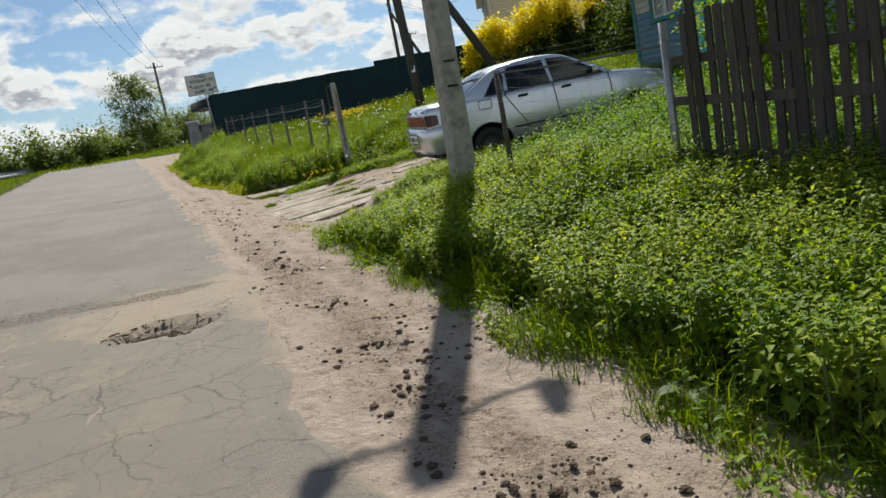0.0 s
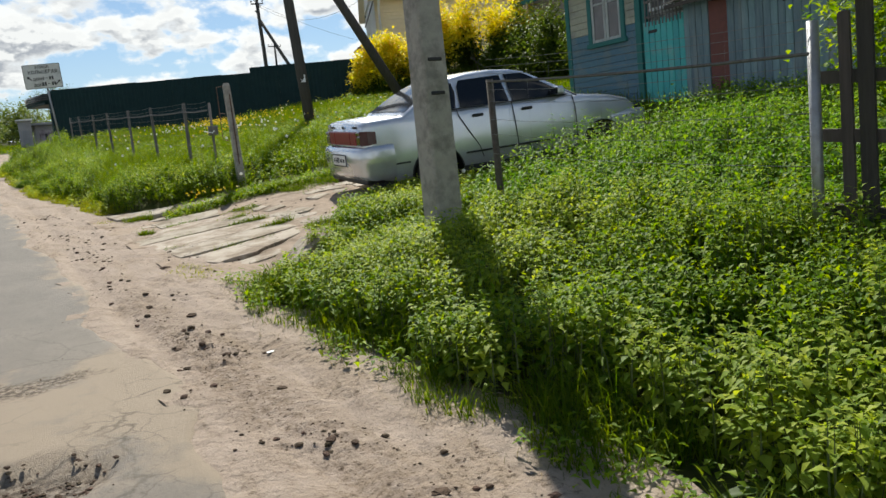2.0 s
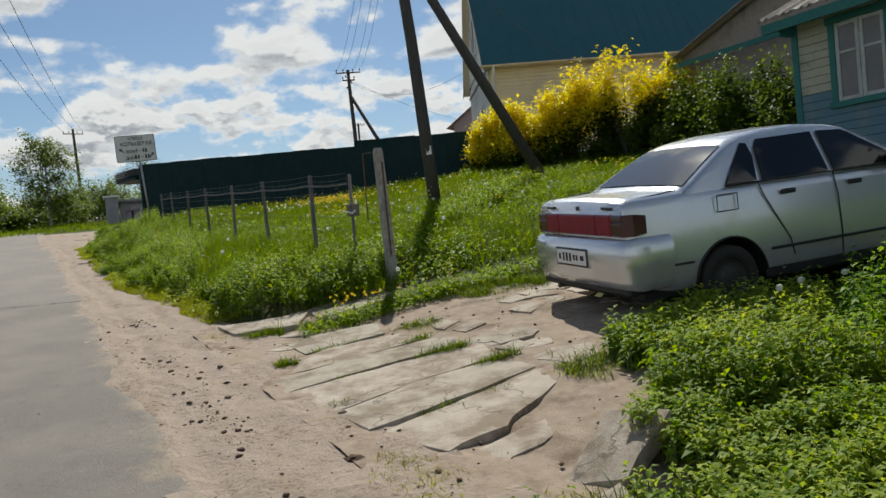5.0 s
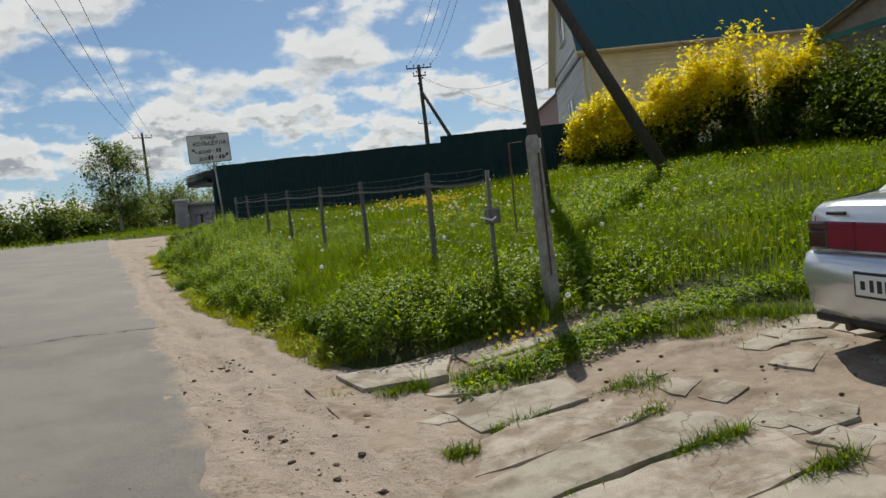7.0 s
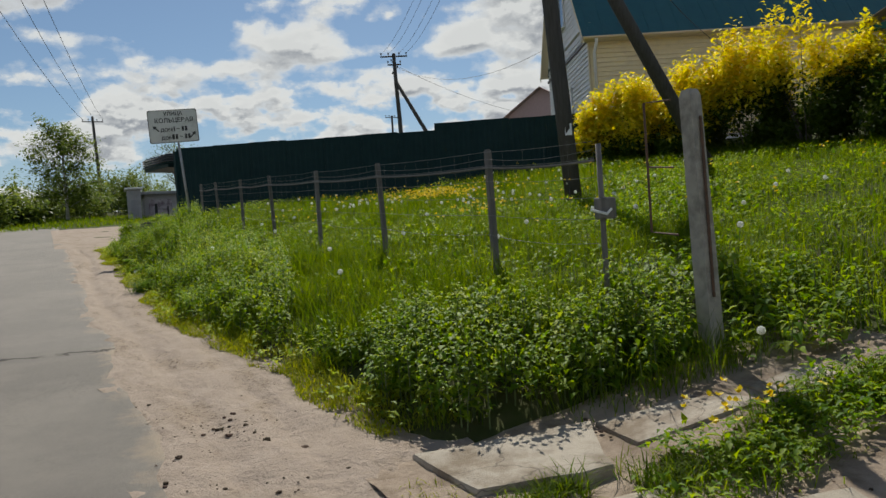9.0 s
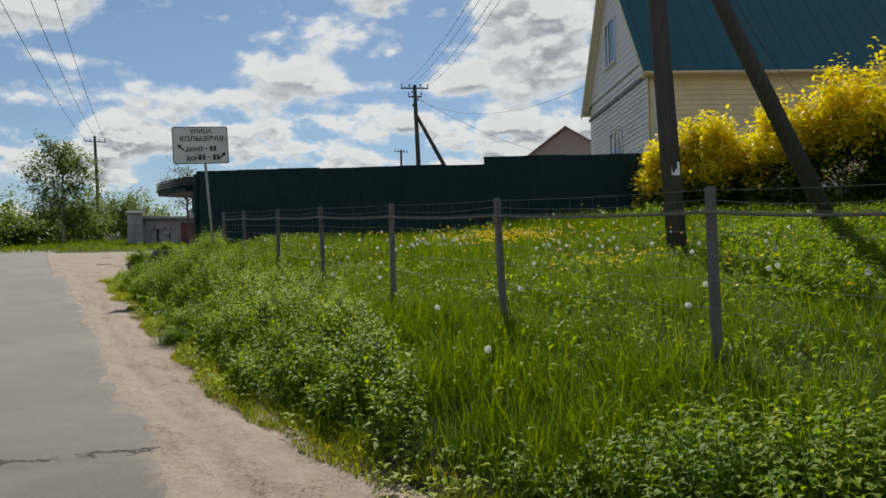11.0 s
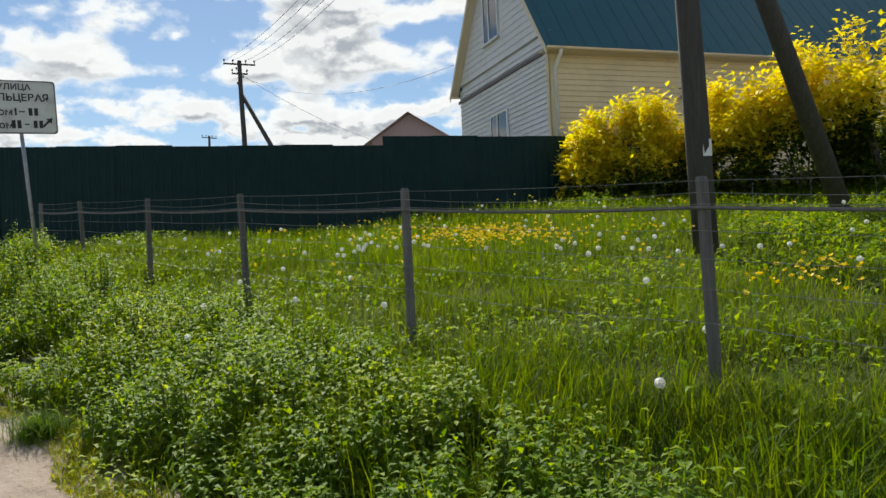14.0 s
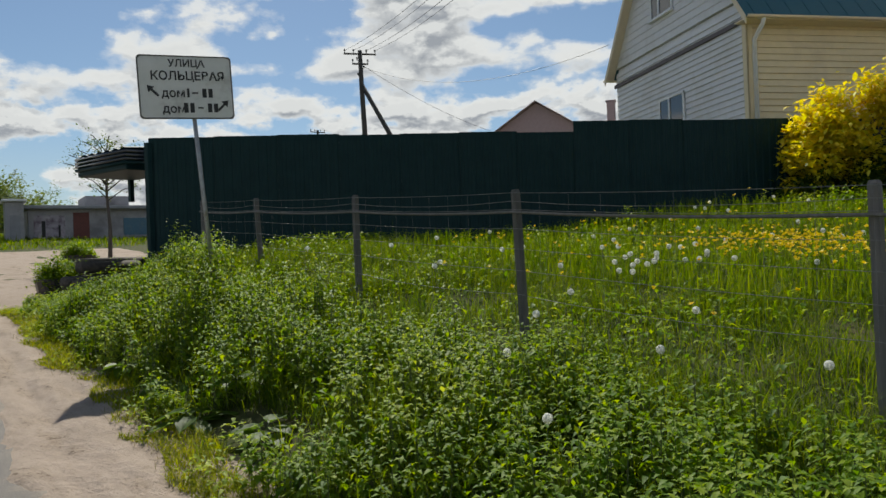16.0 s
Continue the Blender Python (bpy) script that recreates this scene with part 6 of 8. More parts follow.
SLABS = [
    ([(2.62, 17.54), (3.72, 17.29), (3.40, 16.68), (2.70, 16.87)], 0.055), ([(3.78, 17.26), (4.50, 17.06), (4.60, 16.72), (3.70, 16.86)], 0.03),
    ([(4.70, 16.98), (5.22, 16.92), (5.30, 16.30), (4.80, 16.48)], 0.03), ([(5.40, 16.60), (6.10, 16.36), (6.06, 16.0), (5.45, 16.12)], 0.03),
    ([(3.02, 15.92), (3.37, 15.97), (4.06, 15.77), (3.88, 15.28), (3.25, 15.27), (3.03, 15.34)], 0.03),
    ([(2.92, 15.08), (3.26, 15.20), (4.14, 15.12), (4.24, 14.72), (3.54, 14.63), (2.66, 14.60)], 0.022),
    ([(2.40, 14.42), (3.28, 14.56), (4.14, 14.54), (4.32, 14.38), (4.27, 14.10), (3.32, 14.09), (2.41, 14.02)], 0.03),
    ([(2.43, 13.98), (3.28, 13.99), (4.05, 13.98), (4.28, 13.85), (4.22, 13.45), (3.4, 13.40), (2.46, 13.20)], 0.024),
    ([(2.52, 13.10), (3.3, 13.34), (4.22, 13.37), (4.25, 12.92), (3.6, 12.80), (2.62, 12.62)], 0.03),
    ([(2.66, 12.54), (3.1, 12.62), (4.20, 12.82), (4.30, 12.55), (3.3, 12.02), (2.80, 11.94)], 0.02),
    ([(3.02, 11.86), (3.6, 11.95), (3.5, 11.66), (3.0, 11.6)], 0.012),
]
for i, (pts, top) in enumerate(SLABS):
    if i > 3:
        cy = sum(p[1] for p in pts) / len(pts)
        pts = [(x, cy + (y - cy) * 1.08) for x, y in pts]
    slab(pts, top, 0.13, i, (0.008 * math.sin(i * 2.1), 0.008 * math.cos(i * 1.7)))
# broken pieces between the rows, and towards the car
FRAGMENT = "broken piece of pale concrete sunk in the driveway"
for k, pts in enumerate(([(3.11, 16.54), (3.50, 16.36), (3.42, 16.16), (3.12, 16.36)], [(2.78, 15.80), (3.18, 15.90), (3.0, 15.66), (2.84, 15.64)], [(5.14, 14.73), (5.18, 14.37), (5.51, 14.55), (5.45, 14.86)],
                         [(5.30, 15.22), (5.31, 14.96), (5.58, 14.96), (5.61, 15.28)], [(4.30, 14.98), (4.55, 15.06), (4.58, 14.82), (4.34, 14.72)], [(4.36, 14.66), (4.70, 14.74), (4.74, 14.48), (4.40, 14.40)],
                         [(4.28, 15.30), (4.52, 15.36), (4.56, 15.18), (4.30, 15.14)])):
    slab(pts, 0.022, 0.08, 120 + k, (0.01, -0.01), "slab_fragment", FRAGMENT)
rnd = random.Random(12)
for i in range(26):
    x, y = (rnd.uniform(4.40, 4.72), rnd.uniform(12.9, 14.3)) if i % 3 == 0 else (rnd.uniform(5.6, 6.4), rnd.uniform(13.0, 16.0))
    r = rnd.uniform(0.10, 0.30)
    k = rnd.randint(4, 6)
    a0 = rnd.uniform(0, 6)
    pts = [(x + r * rnd.uniform(0.75, 1.1) * math.cos(a0 + 6.283 * j / k), y + r * rnd.uniform(0.75, 1.1) * math.sin(a0 + 6.283 * j / k)) for j in range(k)]
    slab(pts, 0.012 + 0.012 * rnd.random(), 0.08, 50 + i, (rnd.uniform(-0.015, 0.015), rnd.uniform(-0.015, 0.015)), "slab_fragment", FRAGMENT)
slab([(3.15, 11.15), (3.62, 11.30), (3.78, 10.95), (3.30, 10.82)], 0.13, 0.12, 90, (0.45, 0.05), "slab_fragment", "tilted broken concrete chunk at the edge of the weeds")
slab([(2.95, 10.72), (3.25, 10.80), (3.22, 10.55), (3.0, 10.5)], 0.06, 0.09, 91, (-0.1, 0.1), "slab_fragment", "broken concrete lump at the edge of the weeds")


# ---- mud clods and stones ----
def lump(m, x, y, z, r, rnd, flat=0.6):
    o = len(m.v)
    n = 6
    for i, (h, w) in enumerate(((-0.5, 0.7), (0.1, 1.0), (0.55, 0.6))):
        for k in range(n):
            a = 6.283 * k / n + 0.4 * i
            q = r * w * rnd.uniform(0.7, 1.2)
            m.v.append((x + q * math.cos(a), y + q * math.sin(a), z + r * flat * (h + rnd.uniform(-0.15, 0.15))))
    for i in range(2):
        for k in range(n):
            m.f.append((o + i * n + k, o + i * n + (k + 1) % n, o + (i + 1) * n + (k + 1) % n, o + (i + 1) * n + k))
    m.f.append(tuple(o + 2 * n + k for k in range(n)))
    m.f.append(tuple(o + k for k in range(n))[::-1])


rnd = random.Random(21)
big = [(1.97, 9.81, 0.07), (2.33, 12.19, 0.09), (1.85, 9.4, 0.05), (1.75, 10.4, 0.045), (1.62, 8.9, 0.05), (1.9, 7.6, 0.05), (2.6, 13.1, 0.05), (2.2, 15.4, 0.05), (2.0, 14.2, 0.045), (1.85, 8.5, 0.05),
       (1.95, 5.9, 0.055), (1.78, 5.4, 0.05), (1.7, 5.0, 0.05), (1.75, 4.4, 0.055), (1.85, 4.0, 0.05), (1.6, 3.9, 0.045), (3.55, 12.9, 0.04), (2.5, 16.2, 0.04)]
for x, y, r in big:
    m = Mesh()
    lump(m, x, y, verge_z(x, y) + 0.1 * r, r * 0.75, rnd, 0.5)
    single("mud_clod", m, M_CLOD, "dark dried clod of mud on the sandy shoulder", "clod", "mud clods", smooth=False)
m = Mesh()
for i in range(6400):
    y = rnd.uniform(1.2, 11.5) if rnd.random() < 0.72 else rnd.uniform(11.5, 20)
    x = 1.78 + rnd.gauss(0, 0.17) if rnd.random() < 0.7 else rnd.uniform(1.3, 2.7)
    if noise.noise((x * 1.3, y * 0.9, 12)) + 0.5 * noise.noise((x * 4, y * 3, 2)) < rnd.uniform(-0.1, 0.35):
        continue
    if 7.0 < y < 16 and rnd.random() < 0.6:
        continue
    size = 0.003 + 0.007 * rnd.random() + (0.026 * rnd.random() if rnd.random() < 0.22 else 0)
    lump(m, x, y, verge_z(x, y) + 0.2 * size if x > road_edge(y) - 0.1 else road_z(x, y) + 0.2 * size, size, rnd, 0.6)
for i in range(700):
    a, q = rnd.uniform(0, 6.283), rnd.uniform(0.15, 1.1)
    x, y = 0.40 + 0.46 * q * math.cos(a), 7.18 + 0.28 * q * math.sin(a)
    if x > 0.5 and rnd.random() < 0.6:
        continue
    lump(m, x, y, road_z(x, y) + 0.002, rnd.choice((0.004, 0.006, 0.008, 0.012, 0.018)), rnd, 0.6)
for i in range(160):
    x, y = rnd.uniform(-1.5, 1.3), rnd.uniform(2, 16)
    lump(m, x, y, road_z(x, y) + 0.002, rnd.choice((0.003, 0.004, 0.006, 0.009)), rnd, 0.7)
for i in range(220):
    x, y = rnd.uniform(2.4, 6.2), rnd.uniform(11, 17.4)
    lump(m, x, y, land(x, y) + 0.02, rnd.choice((0.008, 0.012, 0.02)), rnd, 0.7)
single("mud_crumbs", m, M_CLOD, "crumbs of dried mud scattered on sand and asphalt", "crumbs", kind="stuff", smooth=False)
lit = Mesh().box((-0.03, -0.014, 0), (0.03, 0.014, 0.005), pose(2.13, 8.4, verge_z(2.13, 8.4) + 0.004, 4, 0, 20))
single("paper_scrap", lit, M_WHITEPLASTIC, "small white scrap of paper lying on the sand", "litter")

# ---- plants ----
rng = np.random.default_rng(5)


def fast_mesh(name, V, T, mat):
    me = bpy.data.meshes.new(name)
    V, T = np.asarray(V, np.float32).reshape(-1, 3), np.asarray(T, np.int32).reshape(-1, 3)
    me.vertices.add(len(V))
    me.vertices.foreach_set("co", V.ravel())
    me.loops.add(T.size)
    me.loops.foreach_set("vertex_index", T.ravel())
    me.polygons.add(len(T))
    me.polygons.foreach_set("loop_start", np.arange(0, T.size, 3, dtype=np.int32))
    me.materials.append(mat)
    me.update(calc_edges=True)
    return me


def join(parts_):
    V, T, o = [], [], 0
    for v, t in parts_:
        v = v.reshape(-1, 3)
        V.append(v)
        T.append(t + o)
        o += len(v)
    return np.concatenate(V), np.concatenate(T)


def stuff(name, VT, mat, label, category):
    return tagged(new(name, fast_mesh(name, VT[0], VT[1], mat)), label, category, kind="stuff")


def heights(x, y):
    """land() for arrays."""
    z = -0.27 + 0.0735 * np.minimum(y, 100) - 0.02 * np.maximum(0, y - 100)
    bank = 0.16 * (np.clip(x - 3.2, 0, 17) + 0.4 * np.clip(x - 20.2, 0, 20))
    t = np.clip((y - 41) / 9, 0, 1)
    z = z + bank * (1 - t * t * (3 - 2 * t)) - 0.08 * np.clip(-x - 5, 0, 30)
    z = z - 0.42 * np.exp(-((x - 9.5) ** 2 + (y - 13.2) ** 2) / 9.0)

    def ss(a, b, v):
        q = np.clip((v - a) / (b - a), 0, 1)
        return q * q * (3 - 2 * q)

    z = z + 0.22 * ss(2.3, 3.5, x) * (1 - ss(6, 10, x)) * ss(17.3, 18.6, y) * (1 - ss(35, 39, y))
    return z + 0.42 * ss(3.2, 4.6, x) * np.exp(-((x - 5.0) ** 2) / 9.0 - (y - 35.5) ** 2 / 12.0)


def wavy(x, y, s, k=0.0):
    """Smooth cheap noise for arrays, about -1 to 1."""
    return (np.sin(x * s * 1.3 + k + 1.7 * np.sin(y * s * 0.7 + k)) + np.sin(y * s * 1.1 - k * 2 + 1.3 * np.sin(x * s * 0.9 + 2 * k)) + np.sin((x + y) * s * 0.8 + k * 3)) / 3


def blades(P, h, w, az, lean):
    """Grass blades: five corners each, bent over in the direction az."""
    n = len(P)
    d = np.stack([np.cos(az), np.sin(az), 0 * az], 1)
    s = np.stack([-np.sin(az), np.cos(az), 0 * az], 1)
    up = np.array([0, 0, 1.0])
    h1, w1, l1 = h[:, None], w[:, None], lean[:, None]

    def at(t):
        return P + d * h1 * l1 * t ** 2 + up * h1 * t * (1 - 0.45 * l1 * t)

    V = np.stack([at(0) - s * w1 * 0.5, at(0) + s * w1 * 0.5, at(0.55) - s * w1 * 0.42, at(0.55) + s * w1 * 0.42, at(1.0)], 1)
    T = np.array([[0, 1, 3], [0, 3, 2], [2, 3, 4]])[None] + 5 * np.arange(n)[:, None, None]
    return V.reshape(-1, 3), T.reshape(-1, 3)


def leaves(C, az, pitch, length, width, fold=0.25, droop=0.25):
    """Pointed leaves folded along the midrib; pitch: radians above level."""
    n = len(C)
    ca, sa, cp, sp = np.cos(az), np.sin(az), np.cos(pitch), np.sin(pitch)
    a = np.stack([ca * cp, sa * cp, sp], 1)
    s = np.stack([-sa, ca, 0 * ca], 1)
    nn = np.cross(a, s)
    L, W = length[:, None], width[:, None]
    mid = C + a * L * 0.42
    V = np.stack([C, mid - s * W * 0.5 + nn * W * fold, mid + s * W * 0.5 + nn * W * fold, mid, C + a * L - nn * L * droop], 1)
    T = np.array([[0, 1, 3], [0, 3, 2], [1, 4, 3], [3, 4, 2]])[None] + 5 * np.arange(n)[:, None, None]
    return V.reshape(-1, 3), T.reshape(-1, 3)


def scatter(n, x0, x1, y0, y1, keep):
    x, y = rng.uniform(x0, x1, n), rng.uniform(y0, y1, n)
    ok = keep(x, y)
    return x[ok], y[ok]


def weed_plants(x, y, h, size, nodes, per=2):
    """Upright leafy weeds: whorls of pointed leaves up a stem. Returns leaves and stems."""
    z = heights(x, y)
    lean_a, lean = rng.uniform(0, 6.283, len(x)), rng.uniform(0.0, 0.25, len(x))
    out = []
    for k in range(nodes):
        t = 0.14 + 0.86 * ((k + 0.5) / nodes) ** 0.75
        zz = z + h * t
        cx, cy = x + np.cos(lean_a) * lean * h * t * t, y + np.sin(lean_a) * lean * h * t * t
        for j in range(per):
            az = k * 1.571 + j * 6.283 / per + lean_a + rng.normal(0, 0.35, len(x))
            ln = size * (1.15 - 0.62 * max(0, t - 0.35) / 0.65) * rng.uniform(0.7, 1.2, len(x))
            pit = rng.normal(0.02 + 0.55 * max(0, t - 0.80) / 0.20, 0.38, len(x))
            off = ln * 0.18
            C = np.stack([cx + np.cos(az) * off, cy + np.sin(az) * off, zz + rng.normal(0, 0.012, len(x))], 1)
            out.append(leaves(C, az, pit, ln, ln * rng.uniform(0.48, 0.70, len(x)), 0.16, 0.30))
    stem = blades(np.stack([x, y, z], 1), h, np.full(len(x), 0.012), lean_a, lean)
    return join(out), stem


def gline(y):
    """Edge of the plants beside the sand, as arrays."""
    def ss(a, b):
        t = np.clip((y - a) / (b - a), 0, 1)
        return t * t * (3 - 2 * t)
    return 2.38 + 0.12 * ss(8, 13) + 0.15 * ss(14, 17) - 0.55 * ss(18.5, 24) + 0.10 * np.sin(y * 1.9) * np.sin(y * 0.7 + 1)


def not_drive(x, y):
    """Outside the driveway and the car."""
    return ~((x < 6.6 - 0.0) & (y > 11.55 + 0.35 * np.sin(x * 3) + np.maximum(0, 0.30 * (x - 4.2)) * 0 - 0.9 * (x < 3.6)) & (y < 17.75 - 0.25 * (x - 3))) & ~((x > 5.5) & (x < 10.5) & (y > 12.2 - 0.14 * (x - 6)) & (y < 15.0 - 0.14 * (x - 6)))


BURDOCKS = ((3.55, 5.9, 5, 0.36), (3.3, 7.4, 4, 0.22), (2.75, 9.1, 5, 0.22), (2.72, 8.7, 5, 0.2), (2.68, 9.6, 5, 0.22), (2.85, 10.2, 4, 0.2), (4.2, 7.9, 4, 0.28), (2.62, 5.0, 4, 0.16), (2.75, 4.3, 4, 0.2), (2.45, 3.2, 4, 0.18), (3.9, 4.5, 5, 0.3), (4.3, 3.2, 5, 0.34), (3.6, 2.6, 5, 0.3),
                   (2.32, 31.2, 6, 0.30), (2.2, 30.2, 6, 0.30), (2.45, 29.4, 5, 0.26), (2.75, 30.6, 6, 0.32), (2.25, 32.4, 6, 0.28), (2.6, 33.5, 5, 0.28), (2.3, 35.2, 5, 0.26), (2.95, 28.6, 5, 0.24), (3.2, 32.0, 5, 0.28), (6.4, 7.0, 5, 0.3), (7.5, 9.0, 5, 0.3), (6.9, 15.9, 5, 0.22), (7.6, 16.2, 5, 0.24))


def away(x, y):
    """Clear of the burdocks."""
    ok = np.ones(len(x), bool)
    for bx, by, _, size in BURDOCKS:
        ok &= np.hypot(x - bx - 0.3, y - by) > 0.75 * size
    return ok & (np.hypot(x - 2.75, (y - 29.4) * 0.6) > 0.5)


def weed_patch(name, label, x, y, h, size, nodes, share=0.28, mats=(M_NETTLE, M_NETTLE2)):
    """A patch of two kinds of weed mixed in clumps: darker nettles and paler herbs."""
    pale = wavy(x, y, 1.7, 7.0) + rng.normal(0, 0.3, len(x)) > share
    for sel, mat, nm in ((~pale, mats[0], name), (pale, mats[1], "pale_" + name)):
        lv, st = weed_plants(x[sel], y[sel], h[sel], size, nodes)
        stuff(nm, lv, mat, label if mat is mats[0] else label + ", paler leaves", "weeds")
        stuff(name + "_stems", st, M_STEM, "thin green stems of the weeds", "stems")


def clumps(x, y, k):
    """Heights in heaps: from 0.45 to about 1.5, with hollows between."""
    return np.clip(1.0 + 0.36 * wavy(x, y, 2.3, k) + 0.42 * wavy(x, y, 5.1, k + 1) + 0.25 * wavy(x, y, 9.0, k + 2), 0.3, 1.75)


# nettles along the near bank
x, y = scatter(10200, 2.4, 5.4, -3.0, 11.9, lambda x, y: (x > gline(y) + 0.34 + 0.12 * wavy(x, y, 4.0) + 0.25 * (y < 6.5)) & not_drive(x, y) & away(x, y) & (np.hypot(x - 4.52, y - 9.72) > 0.3) & (x > gline(y) + 0.34 + 0.42 * np.exp(-((y - 11.2) / 0.9) ** 2)) & (wavy(x, y, 5.1, 2.0) + 0.6 * wavy(x, y, 9.0, 3.0) > -0.75))
h = np.clip(0.46 * (0.45 + 0.55 * clumps(x, y, 1.0)) + rng.normal(0, 0.045, len(x)), 0.15, 0.80) * np.clip(0.35 + 1.0 * (x - gline(y)) / 0.9, 0.35, 1.05)
h *= (1 + 0.30 * np.clip((4.5 - y) / 4, 0, 1) + 0.2 * np.clip(x - 4.3, 0, 1)) * (1 - 0.42 * np.clip((y - 8.6) / 1.5, 0, 1))
weed_patch("nettles", "dense green nettles on the bank beside the sandy shoulder", x, y, h, 0.082, 8, 0.0)
# lush weeds beyond the wire fence
x, y = scatter(7000, 5.3, 12.6, 0.5, 12.6, lambda x, y: not_drive(x, y) & (rng.uniform(0, 1, len(x)) < 1.15 - 0.06 * (x - 5)))
h = (1 - 0.25 * np.clip((7.6 - x) / 1.5, 0, 1) * np.clip((y - 9.4) / 1.2, 0, 1)) * np.clip(0.36 * (0.4 + 0.6 * clumps(x, y, 2.0)) + rng.normal(0, 0.05, len(x)), 0.12, 0.9) * (1 + 0.45 * np.exp(-((x - 9.5) ** 2 + (y - 9.8) ** 2) / 7.0) + 0.9 * np.exp(-((x - 9.0) / 1.9) ** 2 - ((y - 11.9) / 0.9) ** 2))
weed_patch("tall_weeds", "lush bright green weeds filling the plot", x, y, h, 0.095, 7, 0.15, (M_PLOTLEAF, M_PLOTLEAF2))
# weeds in front of the car's side
x, y = scatter(900, 4.3, 6.8, 11.5, 12.85, lambda x, y: np.hypot((x - 5.6) / 1.15, (y - 12.2) / 0.55) < 1 + 0.2 * wavy(x, y, 5))
weed_patch("car_side_weeds", "leafy weeds growing against the side of the parked car", x, y, np.clip(0.26 + rng.normal(0, 0.06, len(x)), 0.1, 0.45), 0.085, 6, 0.2)
# weeds on the meadow bank
x, y = scatter(12000, 1.9, 6.4, 17.4, 39.5, lambda x, y: (x > gline(y) + 0.32 + 0.1 * wavy(x, y, 4.0)) & (x < 3.0 + 0.3 * wavy(x * 0.3, y, 0.8, 3) + 1.4 * np.clip((y - 20.5) / 6.5, 0, 1) + 2.3 * np.exp(-((y - 18.0) / 1.15) ** 2)) & (y > 17.75 - 0.25 * (x - 3)) & (y < 39.0) & away(x, y) & (wavy(x, y, 5.1, 5.0) + 0.6 * wavy(x, y, 9.0, 3.0) > -0.42))
h = (1 - 0.55 * np.clip((y - 35.5) / 3, 0, 1) * (x < 4.4)) * (1 + 0.28 * np.clip((y - 29) / 2, 0, 1)) * np.clip(0.42 * (0.3 + 0.7 * clumps(x, y, 4.0)) + rng.normal(0, 0.05, len(x)), 0.14, 0.85) * np.clip(0.4 + 0.9 * (x - gline(y)) / 0.9, 0.35, 1.05)
weed_patch("bank_weeds", "nettles and weeds on the bank below the meadow fence", x, y, h, 0.080, 8, 0.62)
# weeds round the gate post and at the back of the meadow
x, y = scatter(3400, 5.0, 15.5, 17.0, 34.0, lambda x, y: (np.hypot(x - 5.6, (y - 18.0) * 1.1) < 1.1) | (np.hypot(x - 11.9, y - 25.2) < 1.3) | (np.hypot(x - 8.8, y - 16.3) < 0.9) | ((wavy(x, y, 0.7, 5) > 0.45) & (x > 6)))
h = np.clip(0.32 * clumps(x, y, 3.0) + rng.normal(0, 0.06, len(x)), 0.12, 0.6)
weed_patch("meadow_weeds", "patches of leafy weeds in the meadow", x, y, h, 0.11, 7, 0.55)

# grasses
def grass(name, x, y, h, w, mat, label, lean=0.45):
    P = np.stack([x, y, heights(x, y) - 0.01], 1)
    return stuff(name, blades(P, h, w, rng.uniform(0, 6.283, len(x)), np.abs(rng.normal(lean, 0.22, len(x)))), mat, label, "grass")


def meadow(x, y):
    return (x > gline(y) + 0.9) & (y > 17.5 - 0.25 * (x - 3)) & ((x - 4.57) * 0.515 + (y - 38.69) * 0.857 < 0.2)


x, y = scatter(132000, 3.0, 8.0, 17.2, 39.0, lambda x, y: meadow(x, y) & (rng.uniform(0, 1, len(x)) < 0.75 + 0.5 * wavy(x, y, 3.0, 8)))
h = np.clip((0.27 + 0.05 * wavy(x, y, 0.9, 6)) * (1 + 0.35 * wavy(x, y, 3.0, 8)) + rng.normal(0, 0.09, len(x)), 0.05, 0.62)
grass("meadow_grass", x, y, h, rng.uniform(0.003, 0.008, len(x)), M_GRASS, "tall bright green meadow grass", 0.65)
x, y = scatter(95000, 8.0, 17.5, 15.0, 36.0, lambda x, y: meadow(x, y) & (rng.uniform(0, 1, len(x)) < 0.75 + 0.5 * wavy(x, y, 2.0, 8)))
h = np.clip(0.27 + 0.07 * wavy(x, y, 1.5, 6) + rng.normal(0, 0.08, len(x)), 0.05, 0.55)
grass("meadow_grass", x, y, h, rng.uniform(0.006, 0.012, len(x)), M_GRASS, "bright green meadow grass further up the slope", 0.65)
# grass among the weeds of the bank
x, y = scatter(60000, 1.9, 4.6, 17.6, 38.6, lambda x, y: (x > gline(y) + 0.18 + 0.1 * wavy(x, y, 4.0)) & (y > 17.8 - 0.25 * (x - 3)) & (wavy(x, y, 2.1, 6) + 0.6 * wavy(x, y, 6, 2) > rng.uniform(-0.1, 0.7, len(x))))
grass("bank_grass", x, y, np.clip(rng.normal(0.36, 0.12, len(x)) * np.clip(0.35 + 0.9 * (x - gline(y)), 0.3, 1.15), 0.06, 0.62), rng.uniform(0.004, 0.009, len(x)), M_GRASS, "tall grass growing between the weeds of the bank", 0.6)
